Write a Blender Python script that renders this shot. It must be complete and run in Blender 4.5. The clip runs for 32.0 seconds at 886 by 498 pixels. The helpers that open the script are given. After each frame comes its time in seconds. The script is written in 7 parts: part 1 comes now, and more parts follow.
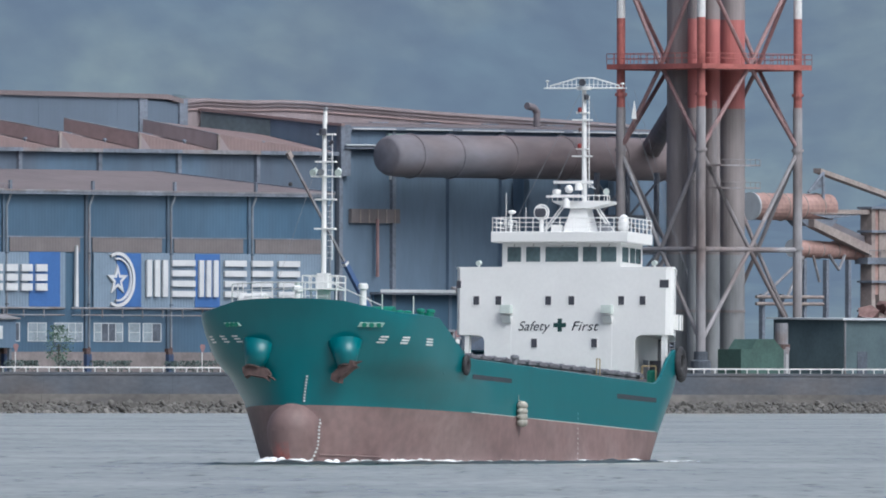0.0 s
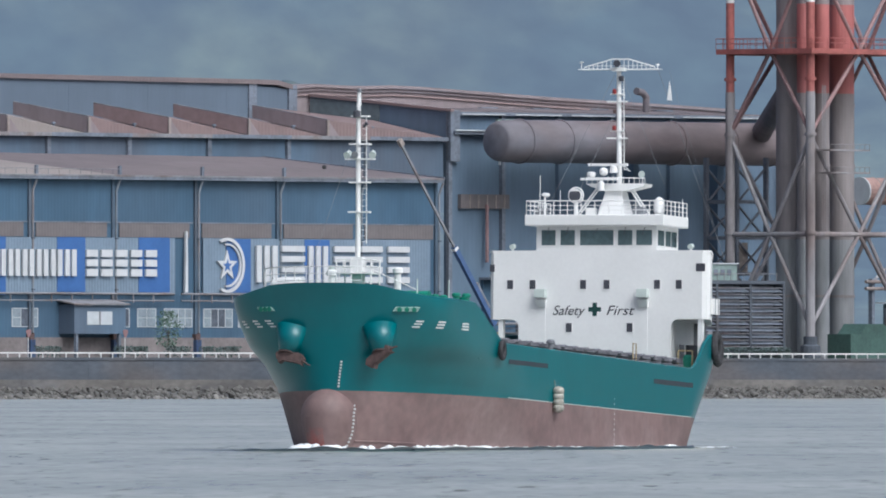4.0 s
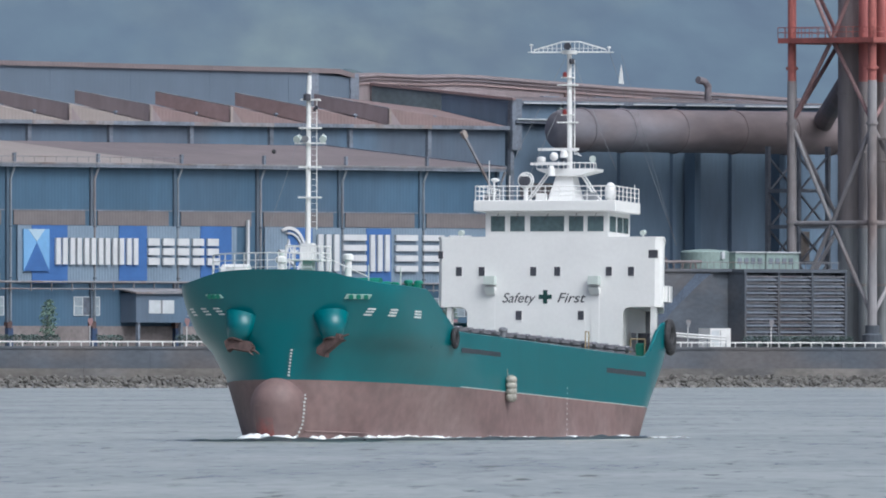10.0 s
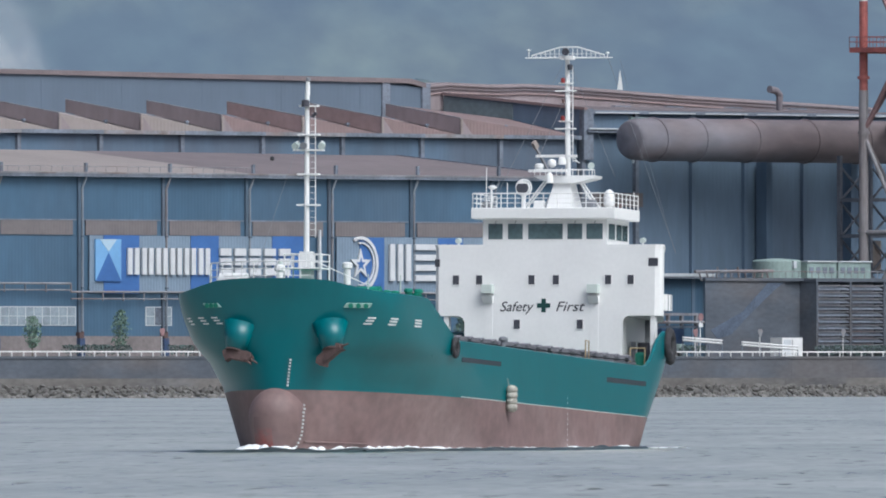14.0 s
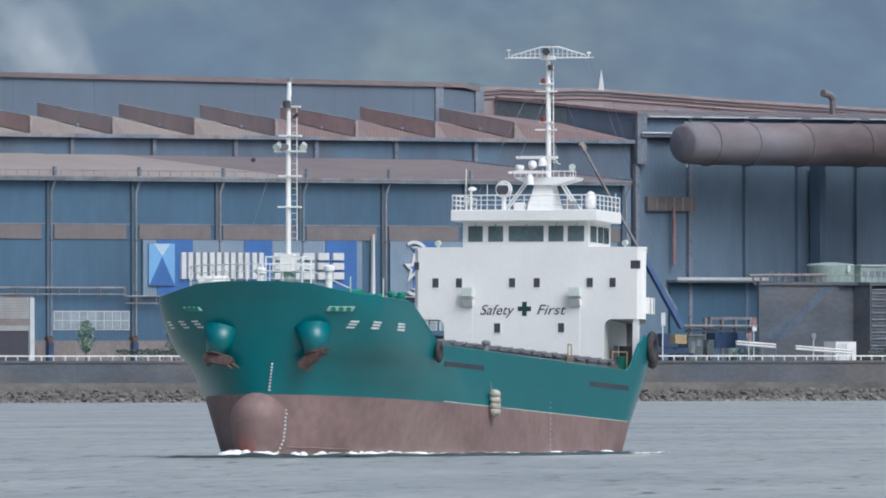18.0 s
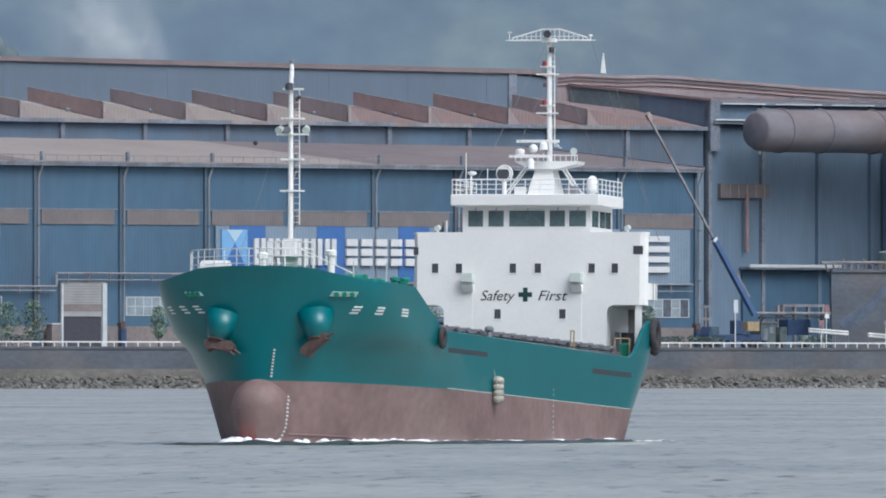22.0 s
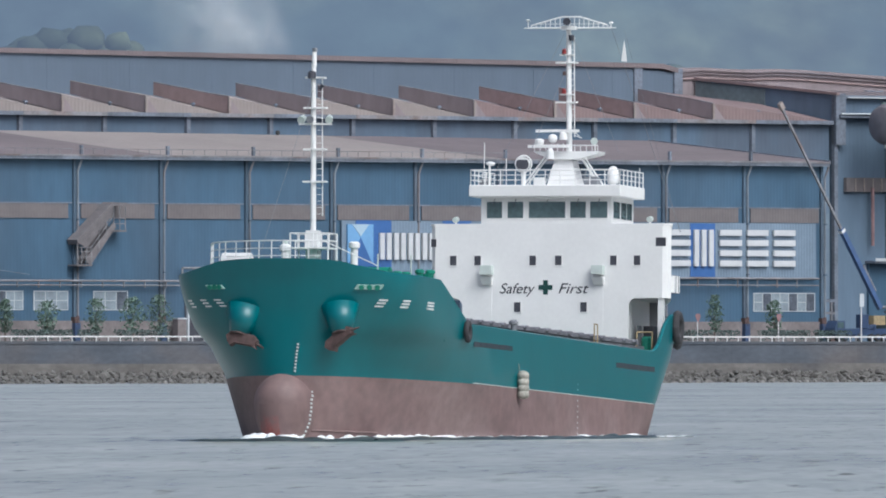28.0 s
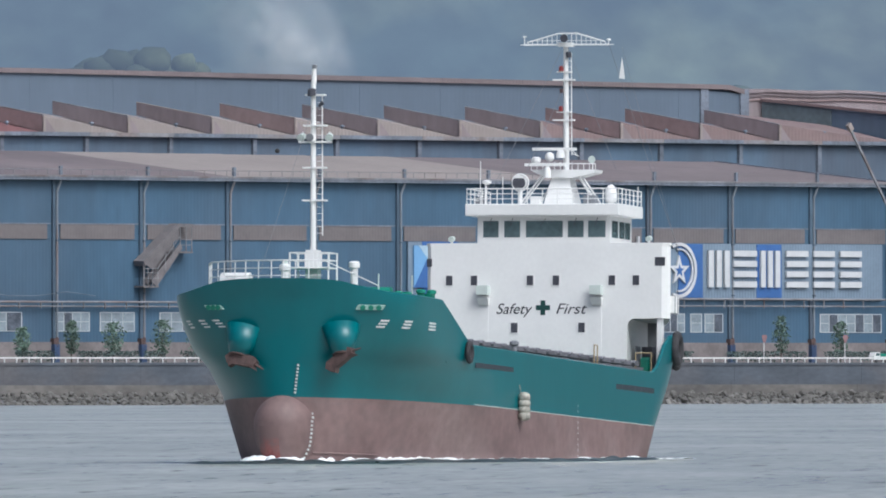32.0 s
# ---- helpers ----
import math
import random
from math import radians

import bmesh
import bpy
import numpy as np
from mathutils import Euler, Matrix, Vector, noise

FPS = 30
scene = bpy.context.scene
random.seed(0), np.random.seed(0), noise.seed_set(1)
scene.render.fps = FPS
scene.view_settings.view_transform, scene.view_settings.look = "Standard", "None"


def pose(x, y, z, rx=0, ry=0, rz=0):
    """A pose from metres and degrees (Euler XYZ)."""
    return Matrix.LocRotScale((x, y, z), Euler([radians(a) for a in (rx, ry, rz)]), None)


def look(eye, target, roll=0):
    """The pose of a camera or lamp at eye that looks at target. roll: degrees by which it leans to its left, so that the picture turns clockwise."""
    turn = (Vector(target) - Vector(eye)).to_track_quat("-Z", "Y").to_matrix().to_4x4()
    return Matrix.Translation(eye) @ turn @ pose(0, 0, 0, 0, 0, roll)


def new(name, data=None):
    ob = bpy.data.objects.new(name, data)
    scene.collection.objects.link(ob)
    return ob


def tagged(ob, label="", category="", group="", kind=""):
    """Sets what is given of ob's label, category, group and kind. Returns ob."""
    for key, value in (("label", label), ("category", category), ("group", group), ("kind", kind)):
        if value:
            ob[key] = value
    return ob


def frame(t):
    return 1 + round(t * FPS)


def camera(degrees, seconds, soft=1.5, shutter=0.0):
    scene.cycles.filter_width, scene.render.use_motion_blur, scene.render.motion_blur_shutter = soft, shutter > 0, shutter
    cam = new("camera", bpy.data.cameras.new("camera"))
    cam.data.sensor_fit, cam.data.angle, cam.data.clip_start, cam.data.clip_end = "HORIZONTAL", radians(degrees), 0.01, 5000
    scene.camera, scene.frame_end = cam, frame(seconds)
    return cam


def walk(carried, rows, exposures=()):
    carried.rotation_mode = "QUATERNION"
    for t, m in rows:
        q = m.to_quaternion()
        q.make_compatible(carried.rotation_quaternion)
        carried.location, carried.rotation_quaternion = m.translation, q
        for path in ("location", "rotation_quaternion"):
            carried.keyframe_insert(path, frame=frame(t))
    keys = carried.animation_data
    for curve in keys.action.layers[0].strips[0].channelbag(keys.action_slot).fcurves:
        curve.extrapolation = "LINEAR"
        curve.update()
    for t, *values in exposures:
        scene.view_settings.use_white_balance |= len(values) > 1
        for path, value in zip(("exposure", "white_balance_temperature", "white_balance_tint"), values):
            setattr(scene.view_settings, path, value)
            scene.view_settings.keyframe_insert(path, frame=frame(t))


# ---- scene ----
EXPO = 0.02
# The camera stands on the shore, 3.7 m over the water, and pans with a long lens.
EYE_Z = 3.7
cam = camera(2.4951, 32.0, soft=1.85)
# seconds, turn to the right, tilt up, lean (degrees)
PAN = [
    (0, 0.0000, 0.4085, 0.081), (0.5, -0.0155, 0.4170, 0.069), (1, -0.0302, 0.4041, 0.064), (1.5, -0.0480, 0.3984, 0.050),
    (2, -0.0654, 0.3874, 0.030), (2.5, -0.0856, 0.3688, 0.023), (3, -0.1201, 0.3593, 0.016), (3.5, -0.2704, 0.3699, 0.006),
    (5.5, -0.3373, 0.3472, 0.002), (6, -0.3448, 0.3450, -0.002), (6.5, -0.3692, 0.3449, -0.004), (7, -0.4020, 0.3413, -0.001),
    (7.5, -0.4023, 0.3337, 0.001), (8, -0.4180, 0.3309, 0.007), (8.5, -0.4413, 0.3281, 0.021), (9, -0.4536, 0.3304, 0.025),
    (9.5, -0.4649, 0.3303, 0.022), (10, -0.4824, 0.3356, 0.014), (10.5, -0.4991, 0.3420, 0.003), (11, -0.5223, 0.3432, -0.006),
    (11.5, -0.5529, 0.3475, -0.014), (12, -0.5866, 0.3513, -0.028), (12.5, -0.6200, 0.3606, -0.027), (13, -0.6474, 0.3537, -0.049),
    (13.5, -0.6713, 0.3543, -0.055), (14, -0.6845, 0.3630, -0.058), (14.5, -0.7000, 0.3746, -0.053), (16.5, -0.7494, 0.3623, -0.068),
    (17, -0.7750, 0.3604, -0.059), (17.5, -0.8055, 0.3636, -0.076), (18, -0.8352, 0.3751, -0.099), (18.5, -0.8595, 0.3793, -0.107),
    (19, -0.8787, 0.3727, -0.086), (19.5, -0.8983, 0.3621, -0.069), (20, -0.9308, 0.3564, -0.039), (20.5, -0.9683, 0.3551, 0.001),
    (21, -0.9988, 0.3514, 0.020), (21.5, -1.0212, 0.3443, 0.033), (22, -1.0402, 0.3373, 0.025), (22.5, -1.0522, 0.3287, 0.019),
    (23, -1.0608, 0.3248, 0.011), (23.5, -1.0781, 0.3249, 0.010), (24, -1.1084, 0.3258, -0.007), (24.5, -1.1372, 0.3274, -0.010),
    (25, -1.1666, 0.3243, -0.015), (25.5, -1.1931, 0.3241, -0.023), (26, -1.2294, 0.3259, -0.029), (26.5, -1.3250, 0.3248, -0.041),
    (28.5, -1.4050, 0.3214, -0.046), (29, -1.4331, 0.3285, -0.047), (29.5, -1.4806, 0.3387, -0.059), (30, -1.5023, 0.3447, -0.076),
    (30.5, -1.5310, 0.3522, -0.070), (31, -1.5448, 0.3600, -0.061), (31.5, -1.5586, 0.3718, -0.068), (32, -1.5816, 0.3817, -0.067)
]
walk(cam, [(t, pose(0, 0, EYE_Z, 90, 0, -yaw) @ pose(0, 0, 0, pitch, 0, 0) @ pose(0, 0, 0, 0, 0, roll)) for t, yaw, pitch, roll in PAN],
     exposures=[(0, EXPO, 5560, 3), (32, EXPO, 5560, 3)])
# the ship's way: seconds, x, y of its stern, heading
SHIP = [
    (0, 10.62, 1130.02, -107.473), (4, 6.41, 1115.95, -107.091), (8, 2.31, 1101.93, -106.683),
    (12, -1.66, 1087.96, -106.250), (16, -5.50, 1074.04, -105.791), (20, -9.21, 1060.16, -105.307),
    (24, -12.77, 1046.34, -104.797), (28, -16.19, 1032.56, -104.262), (32, -19.46, 1018.83, -103.702)
]
# ---- light: overcast noon, soft sun high to the right behind the camera ----
world = bpy.data.worlds.new("overcast_sky")
scene.world = world
world.use_nodes = True
wn = world.node_tree.nodes
sky = wn.new("ShaderNodeTexSky")
sky.sky_type, sky.sun_disc = "NISHITA", False
sky.sun_elevation, sky.sun_rotation = radians(48.9), radians(140.1)
sky.air_density, sky.dust_density, sky.ozone_density = 0.4, 8.0, 0.6
world.node_tree.links.new(sky.outputs[0], wn["Background"].inputs[0])
wn["Background"].inputs[1].default_value = 0.15
sun = new("sun", bpy.data.lights.new("sun", "SUN"))
sun.data.energy, sun.data.angle, sun.data.color = 0.9, radians(40), (1.0, 0.97, 0.92)
sun.matrix_world = look((560, -670, 1000), (0, 0, 0))

# ---- materials ----
def material(name, color, rough=0.6, metal=0.0, vary=0.12, scale=1.0, fine=8.0, bump=0.0, bump_scale=20.0, second=None, second_at=(0.5, 0.62), spec=0.5, stretch=(1, 1, 1), emit=None, per_object=0.0):
    """A surface with variation at two scales, an optional second colour in worn patches, and fine relief."""
    m = bpy.data.materials.new(name)
    m.use_nodes = True
    nt = m.node_tree
    b = nt.nodes["Principled BSDF"]
    b.inputs["Roughness"].default_value, b.inputs["Metallic"].default_value = rough, metal
    b.inputs["Specular IOR Level"].default_value = spec
    co = nt.nodes.new("ShaderNodeTexCoord")
    mp = nt.nodes.new("ShaderNodeMapping")
    mp.inputs["Scale"].default_value = stretch
    nt.links.new(co.outputs["Object"], mp.inputs[0])

    def tex(s, detail=4):
        n = nt.nodes.new("ShaderNodeTexNoise")
        n.inputs["Scale"].default_value, n.inputs["Detail"].default_value = s, detail
        nt.links.new(mp.outputs[0], n.inputs["Vector"])
        return n.outputs[0]

    def ramp(src, a, lo, b_, hi):
        n = nt.nodes.new("ShaderNodeMapRange")
        n.inputs[1].default_value, n.inputs[2].default_value, n.inputs[3].default_value, n.inputs[4].default_value = a, b_, lo, hi
        nt.links.new(src, n.inputs[0])
        return n.outputs[0]

    def mix(fac, c1, c2, blend="MIX"):
        n = nt.nodes.new("ShaderNodeMix")
        n.data_type, n.blend_type = "RGBA", blend
        for k, v in ((0, fac), (6, c1), (7, c2)):
            if hasattr(v, "links"):
                nt.links.new(v, n.inputs[k])
            else:
                n.inputs[k].default_value = v
        return n.outputs[2]

    base = (*color, 1)
    if second:
        base = mix(ramp(tex(scale * 0.7, 6), second_at[0], 0, second_at[1], 1), base, (*second, 1))
    big = ramp(tex(scale, 5), 0.3, 1 - vary, 0.7, 1 + vary)
    small = ramp(tex(scale * fine, 4), 0.3, 1 - vary * 0.6, 0.7, 1 + vary * 0.6)
    both = nt.nodes.new("ShaderNodeMath")
    both.operation = "MULTIPLY"
    nt.links.new(big, both.inputs[0]), nt.links.new(small, both.inputs[1])
    fac = both.outputs[0]
    if per_object:
        info = nt.nodes.new("ShaderNodeObjectInfo")
        o = nt.nodes.new("ShaderNodeMath")
        o.operation = "MULTIPLY"
        nt.links.new(fac, o.inputs[0])
        nt.links.new(ramp(info.outputs["Random"], 0, 1 - per_object, 1, 1 + per_object), o.inputs[1])
        fac = o.outputs[0]
    sc = nt.nodes.new("ShaderNodeVectorMath")
    sc.operation = "SCALE"
    if hasattr(base, "links"):
        nt.links.new(base, sc.inputs[0])
    else:
        sc.inputs[0].default_value = color
    nt.links.new(fac, sc.inputs["Scale"])
    nt.links.new(sc.outputs[0], b.inputs["Base Color"])
    if bump:
        bn = nt.nodes.new("ShaderNodeBump")
        bn.inputs["Strength"].default_value, bn.inputs["Distance"].default_value = bump, 0.05
        nt.links.new(tex(bump_scale, 3), bn.inputs["Height"])
        nt.links.new(bn.outputs[0], b.inputs["Normal"])
    if emit:
        b.inputs["Emission Color"].default_value, b.inputs["Emission Strength"].default_value = (*emit[0], 1), emit[1]
    return m


def ribbed(m, axis, pitch, depth):
    """Adds the regular ribs of profiled sheet to a material, across the given axis of the object."""
    nt = m.node_tree
    co = nt.nodes.new("ShaderNodeTexCoord")
    w = nt.nodes.new("ShaderNodeTexWave")
    w.bands_direction, w.wave_profile = axis, "SIN"
    w.inputs["Scale"].default_value = 0.314 / pitch
    nt.links.new(co.outputs["Object"], w.inputs["Vector"])
    bn = nt.nodes.new("ShaderNodeBump")
    bn.inputs["Strength"].default_value, bn.inputs["Distance"].default_value = 1.0, depth
    nt.links.new(w.outputs[1], bn.inputs["Height"])
    nt.links.new(bn.outputs[0], nt.nodes["Principled BSDF"].inputs["Normal"])
    return m


GREEN = material("green_hull_paint", (0.005, 0.119, 0.137), 0.3, vary=0.05, scale=0.35, fine=6, stretch=(1, 1, 0.35), second=(0.008, 0.13, 0.148), second_at=(0.45, 0.7), spec=0.5)
GREEN_DECK = material("green_deck_paint", (0.015, 0.19, 0.13), 0.5, vary=0.15, scale=2)
RED = material("antifouling_red", (0.2, 0.135, 0.13), 0.6, vary=0.2, scale=0.35, fine=7, stretch=(0.7, 1, 0.8), second=(0.25, 0.185, 0.178), second_at=(0.46, 0.68))
WHITE = material("white_ship_paint", (0.75, 0.75, 0.74), 0.4, vary=0.03, scale=0.5, fine=10)
CREAM = material("pale_green_paint", (0.52, 0.58, 0.55), 0.5, vary=0.05, scale=2)
GLASS = material("dark_window_glass", (0.09, 0.13, 0.14), 0.08, vary=0.2, scale=0.6, spec=0.7)
DARK = material("dark_opening_paint", (0.05, 0.052, 0.066), 0.6, vary=0.2, scale=2)
BLACK = material("black_rubber", (0.032, 0.032, 0.036), 0.75, vary=0.3, scale=3, bump=0.3)
RUST = material("rusty_iron", (0.095, 0.062, 0.058), 0.85, vary=0.35, scale=3, bump=0.5, bump_scale=12)
ROPE = material("weathered_rope_fender", (0.34, 0.33, 0.29), 0.9, vary=0.3, scale=4, bump=0.6, bump_scale=14)
GREYP = material("grey_ship_paint", (0.2, 0.21, 0.23), 0.55, vary=0.15, scale=1.5)
COAM = material("hatch_cover_paint", (0.16, 0.16, 0.18), 0.6, vary=0.2, scale=1.2)
INK = material("black_lettering_paint", (0.035, 0.04, 0.05), 0.5, vary=0.1, scale=4)
CROSS = material("dark_green_cross_paint", (0.01, 0.05, 0.045), 0.5, vary=0.1, scale=4)
MARK = material("white_marking_paint", (0.6, 0.63, 0.63), 0.5, vary=0.15, scale=3)
TAN = material("yellow_ochre_paint", (0.33, 0.26, 0.15), 0.6, vary=0.2, scale=2)
# Darker copy of the water: ripple faces that mirror less sky, put into colour.
WAKE = material("dark_ruffled_water", (0.042, 0.058, 0.066), 0.35, vary=0.3, scale=0.6)
FOAM = material("sea_foam", (0.8, 0.82, 0.84), 0.9, vary=0.15, scale=1.2, bump=0.6, bump_scale=5)

CLAD = ribbed(material("blue_profiled_sheet", (0.056, 0.109, 0.174), 0.6, vary=0.12, scale=0.05, fine=9, stretch=(1, 1, 0.35), second=(0.062, 0.102, 0.154), second_at=(0.45, 0.7)), "X", 0.9, 0.012)
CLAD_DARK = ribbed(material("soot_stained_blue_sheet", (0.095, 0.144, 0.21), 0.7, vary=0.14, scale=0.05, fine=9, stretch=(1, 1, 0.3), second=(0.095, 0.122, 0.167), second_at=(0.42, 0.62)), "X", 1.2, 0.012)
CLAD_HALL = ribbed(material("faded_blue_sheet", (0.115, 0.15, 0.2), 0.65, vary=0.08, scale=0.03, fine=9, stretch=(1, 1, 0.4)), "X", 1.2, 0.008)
BROWN = ribbed(material("brown_glazing_band", (0.15, 0.135, 0.138), 0.7, vary=0.1, scale=0.15, fine=6), "X", 0.8, 0.015)
ROOF = ribbed(material("rust_dusted_roof_sheet", (0.18, 0.15, 0.155), 0.8, vary=0.12, scale=0.03, fine=10, second=(0.145, 0.122, 0.13), second_at=(0.45, 0.65)), "X", 1.0, 0.03)
COLUMN = material("blue_grey_column_paint", (0.075, 0.11, 0.155), 0.65, vary=0.2, scale=0.12, second=(0.1, 0.1, 0.115), second_at=(0.52, 0.68), stretch=(1, 1, 0.3))
DOWNPIPE = material("pale_grey_downpipe", (0.19, 0.215, 0.25), 0.6, vary=0.2, scale=0.25, second=(0.224, 0.189, 0.189), second_at=(0.52, 0.66), stretch=(1, 1, 0.3))
# Furnace walls: the haze of the air between is put into this paler blue.
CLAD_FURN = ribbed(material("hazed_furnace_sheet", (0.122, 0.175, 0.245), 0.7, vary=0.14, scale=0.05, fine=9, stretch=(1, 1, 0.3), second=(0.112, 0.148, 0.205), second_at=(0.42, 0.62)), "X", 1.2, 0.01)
ROOF_OXIDE = ribbed(material("fresh_red_oxide_sheet", (0.2, 0.1, 0.105), 0.75, vary=0.1, scale=0.05, fine=10), "X", 1.0, 0.03)
TANKD = material("grey_green_wall_sheet", (0.149, 0.184, 0.201), 0.7, vary=0.15, scale=0.12)
CRANEB = material("dark_blue_crane_paint", (0.063, 0.112, 0.238), 0.5, vary=0.15, scale=0.5)
MONITOR_RED = material("reddish_monitor_sheet", (0.3, 0.225, 0.222), 0.8, vary=0.12, scale=0.08, fine=8)
ROOF_PALE = ribbed(material("pale_roof_sheet", (0.28, 0.245, 0.232), 0.75, vary=0.08, scale=0.04, fine=10), "X", 1.0, 0.06)
ROOF_RED = ribbed(material("red_oxide_roof_sheet", (0.22, 0.16, 0.158), 0.75, vary=0.1, scale=0.05, fine=10), "X", 1.0, 0.06)
MONITOR = material("monitor_side_sheet", (0.255, 0.215, 0.225), 0.8, vary=0.12, scale=0.08, fine=8, stretch=(1, 1, 0.4))
PIPE = material("rust_brown_duct_steel", (0.18, 0.146, 0.15), 0.75, vary=0.2, scale=0.06, fine=8, second=(0.15, 0.15, 0.176), second_at=(0.42, 0.6), stretch=(0.4, 1, 1))
STEELG = material("grey_weathered_steel", (0.218, 0.218, 0.236), 0.65, vary=0.2, scale=0.2, second=(0.184, 0.149, 0.144), second_at=(0.5, 0.65))
STEELD = material("dark_structural_steel", (0.154, 0.176, 0.218), 0.7, vary=0.25, scale=0.2)
TOWER_RED = material("aviation_red_paint", (0.34, 0.108, 0.095), 0.6, vary=0.2, scale=0.15, second=(0.25, 0.085, 0.075), second_at=(0.48, 0.66))
BRACE = material("dull_red_brown_brace_paint", (0.265, 0.167, 0.167), 0.7, vary=0.2, scale=0.15)
STAIRM = material("grey_brown_stair_steel", (0.149, 0.138, 0.144), 0.75, vary=0.2, scale=0.4)
TOWER_WHITE = material("aviation_white_paint", (0.6, 0.6, 0.6), 0.6, vary=0.1, scale=0.2)
TOWER_GREY = material("dusty_tower_steel", (0.26, 0.25, 0.262), 0.7, vary=0.2, scale=0.1, second=(0.19, 0.155, 0.15), second_at=(0.48, 0.62), stretch=(1, 1, 0.4))
STACK = material("stained_chimney_steel", (0.235, 0.21, 0.212), 0.75, vary=0.22, scale=0.05, second=(0.165, 0.158, 0.17), second_at=(0.45, 0.6), stretch=(1, 1, 0.25))
STACK_LOW = material("pale_weathered_chimney_steel", (0.245, 0.255, 0.27), 0.75, vary=0.22, scale=0.06, second=(0.19, 0.172, 0.172), second_at=(0.5, 0.66), stretch=(1, 1, 0.25))
STACK_RED = material("stained_red_chimney_paint", (0.4, 0.14, 0.132), 0.7, vary=0.2, scale=0.06, stretch=(1, 1, 0.3))
CONC = material("stained_concrete", (0.078, 0.09, 0.112), 0.9, vary=0.2, scale=0.12, fine=9, second=(0.1, 0.096, 0.102), second_at=(0.42, 0.66), stretch=(0.5, 1, 1.3), bump=0.2, bump_scale=3)
ROCKM = material("armour_rock", (0.162, 0.156, 0.148), 0.95, vary=0.3, scale=0.5, fine=6, bump=0.6, bump_scale=2, per_object=0.3)
RAILW = material("white_weathered_rail", (0.62, 0.62, 0.62), 0.6, vary=0.1, scale=0.5)
PLINTH = material("brown_brick_plinth", (0.182, 0.161, 0.161), 0.9, vary=0.2, scale=0.15)
FRAMEW = material("pale_window_frame", (0.476, 0.504, 0.532), 0.6, vary=0.08, scale=0.6)
PANEG = material("grey_frosted_pane", (0.231, 0.273, 0.308), 0.35, vary=0.2, scale=0.4)
PANED = material("dark_window_pane", (0.098, 0.112, 0.14), 0.2, vary=0.3, scale=0.4)
SIGNBLUE = material("sign_blue_enamel", (0.05, 0.125, 0.33), 0.5, vary=0.08, scale=0.2)
SIGNSKY = material("sign_light_blue_enamel", (0.17, 0.34, 0.58), 0.5, vary=0.06, scale=0.2)
SIGNPALE = material("sign_pale_enamel", (0.38, 0.5, 0.6), 0.5, vary=0.05, scale=0.2)
SIGNGREY = ribbed(material("sign_grey_backing", (0.175, 0.231, 0.301), 0.6, vary=0.08, scale=0.2), "X", 0.8, 0.03)
SIGNWHITE = material("sign_white_enamel", (0.55, 0.56, 0.58), 0.45, vary=0.05, scale=0.3)
BLUEP = material("bright_blue_paint", (0.035, 0.06, 0.125), 0.5, vary=0.15, scale=0.6)
TANKG = material("pale_green_tank_paint", (0.23, 0.299, 0.282), 0.6, vary=0.15, scale=0.2)
SHEDG = material("dark_green_shed_sheet", (0.077, 0.112, 0.126), 0.7, vary=0.15, scale=0.2)
ORANGE = material("orange_rust_conveyor", (0.333, 0.213, 0.19), 0.8, vary=0.25, scale=0.15)
SIGNRED = material("faded_red_sign", (0.24, 0.14, 0.145), 0.6, vary=0.1, scale=1)
SHUTTER = material("dull_grey_shutter", (0.28, 0.287, 0.294), 0.7, vary=0.1, scale=0.3)
GROUND = material("yard_ground", (0.14, 0.15, 0.145), 0.95, vary=0.2, scale=0.08)
BARK = material("grey_bark", (0.12, 0.1, 0.085), 0.9, vary=0.3, scale=2)
LEAF = material("dull_green_foliage", (0.13, 0.195, 0.15), 0.7, vary=0.35, scale=0.6, per_object=0.25)
HEDGE = material("clipped_hedge_foliage", (0.085, 0.12, 0.115), 0.8, vary=0.35, scale=0.7)
SOOT = material("dark_blue_water_stain", (0.077, 0.098, 0.14), 0.9, vary=0.25, scale=0.3)
TOE = material("brown_stained_footing", (0.135, 0.126, 0.12), 0.95, vary=0.25, scale=0.15, fine=8, second=(0.1, 0.098, 0.102), stretch=(0.4, 1, 1))
DARKG = material("dull_grey_green_machine_paint", (0.075, 0.098, 0.105), 0.7, vary=0.2, scale=0.6)
TARP = material("dull_green_tarpaulin", (0.05, 0.095, 0.083), 0.7, vary=0.2, scale=0.2)
TANSTEEL = material("dusty_tan_steel", (0.287, 0.247, 0.23), 0.75, vary=0.2, scale=0.15, second=(0.23, 0.19, 0.184))
PALEG = material("faded_green_fitting_paint", (0.3, 0.44, 0.4), 0.5, vary=0.2, scale=3)
TRESTLE = material("sooty_trestle_steel", (0.125, 0.135, 0.16), 0.7, vary=0.2, scale=0.2)
BED = material("dark_gravel_bed", (0.103, 0.103, 0.106), 0.95, vary=0.3, scale=0.8, bump=0.6, bump_scale=3)

# ---- building helpers ----
def smooth(a, b, x):
    x = min(1, max(0, (x - a) / (b - a)))
    return x * x * (3 - 2 * x)


def pick(x, table):
    """Value of a short table of (x, value) pairs at x, straight between them."""
    if x <= table[0][0]:
        return table[0][1]
    for (x0, v0), (x1, v1) in zip(table, table[1:]):
        if x <= x1:
            return v0 + (v1 - v0) * (x - x0) / (x1 - x0)
    return table[-1][1]


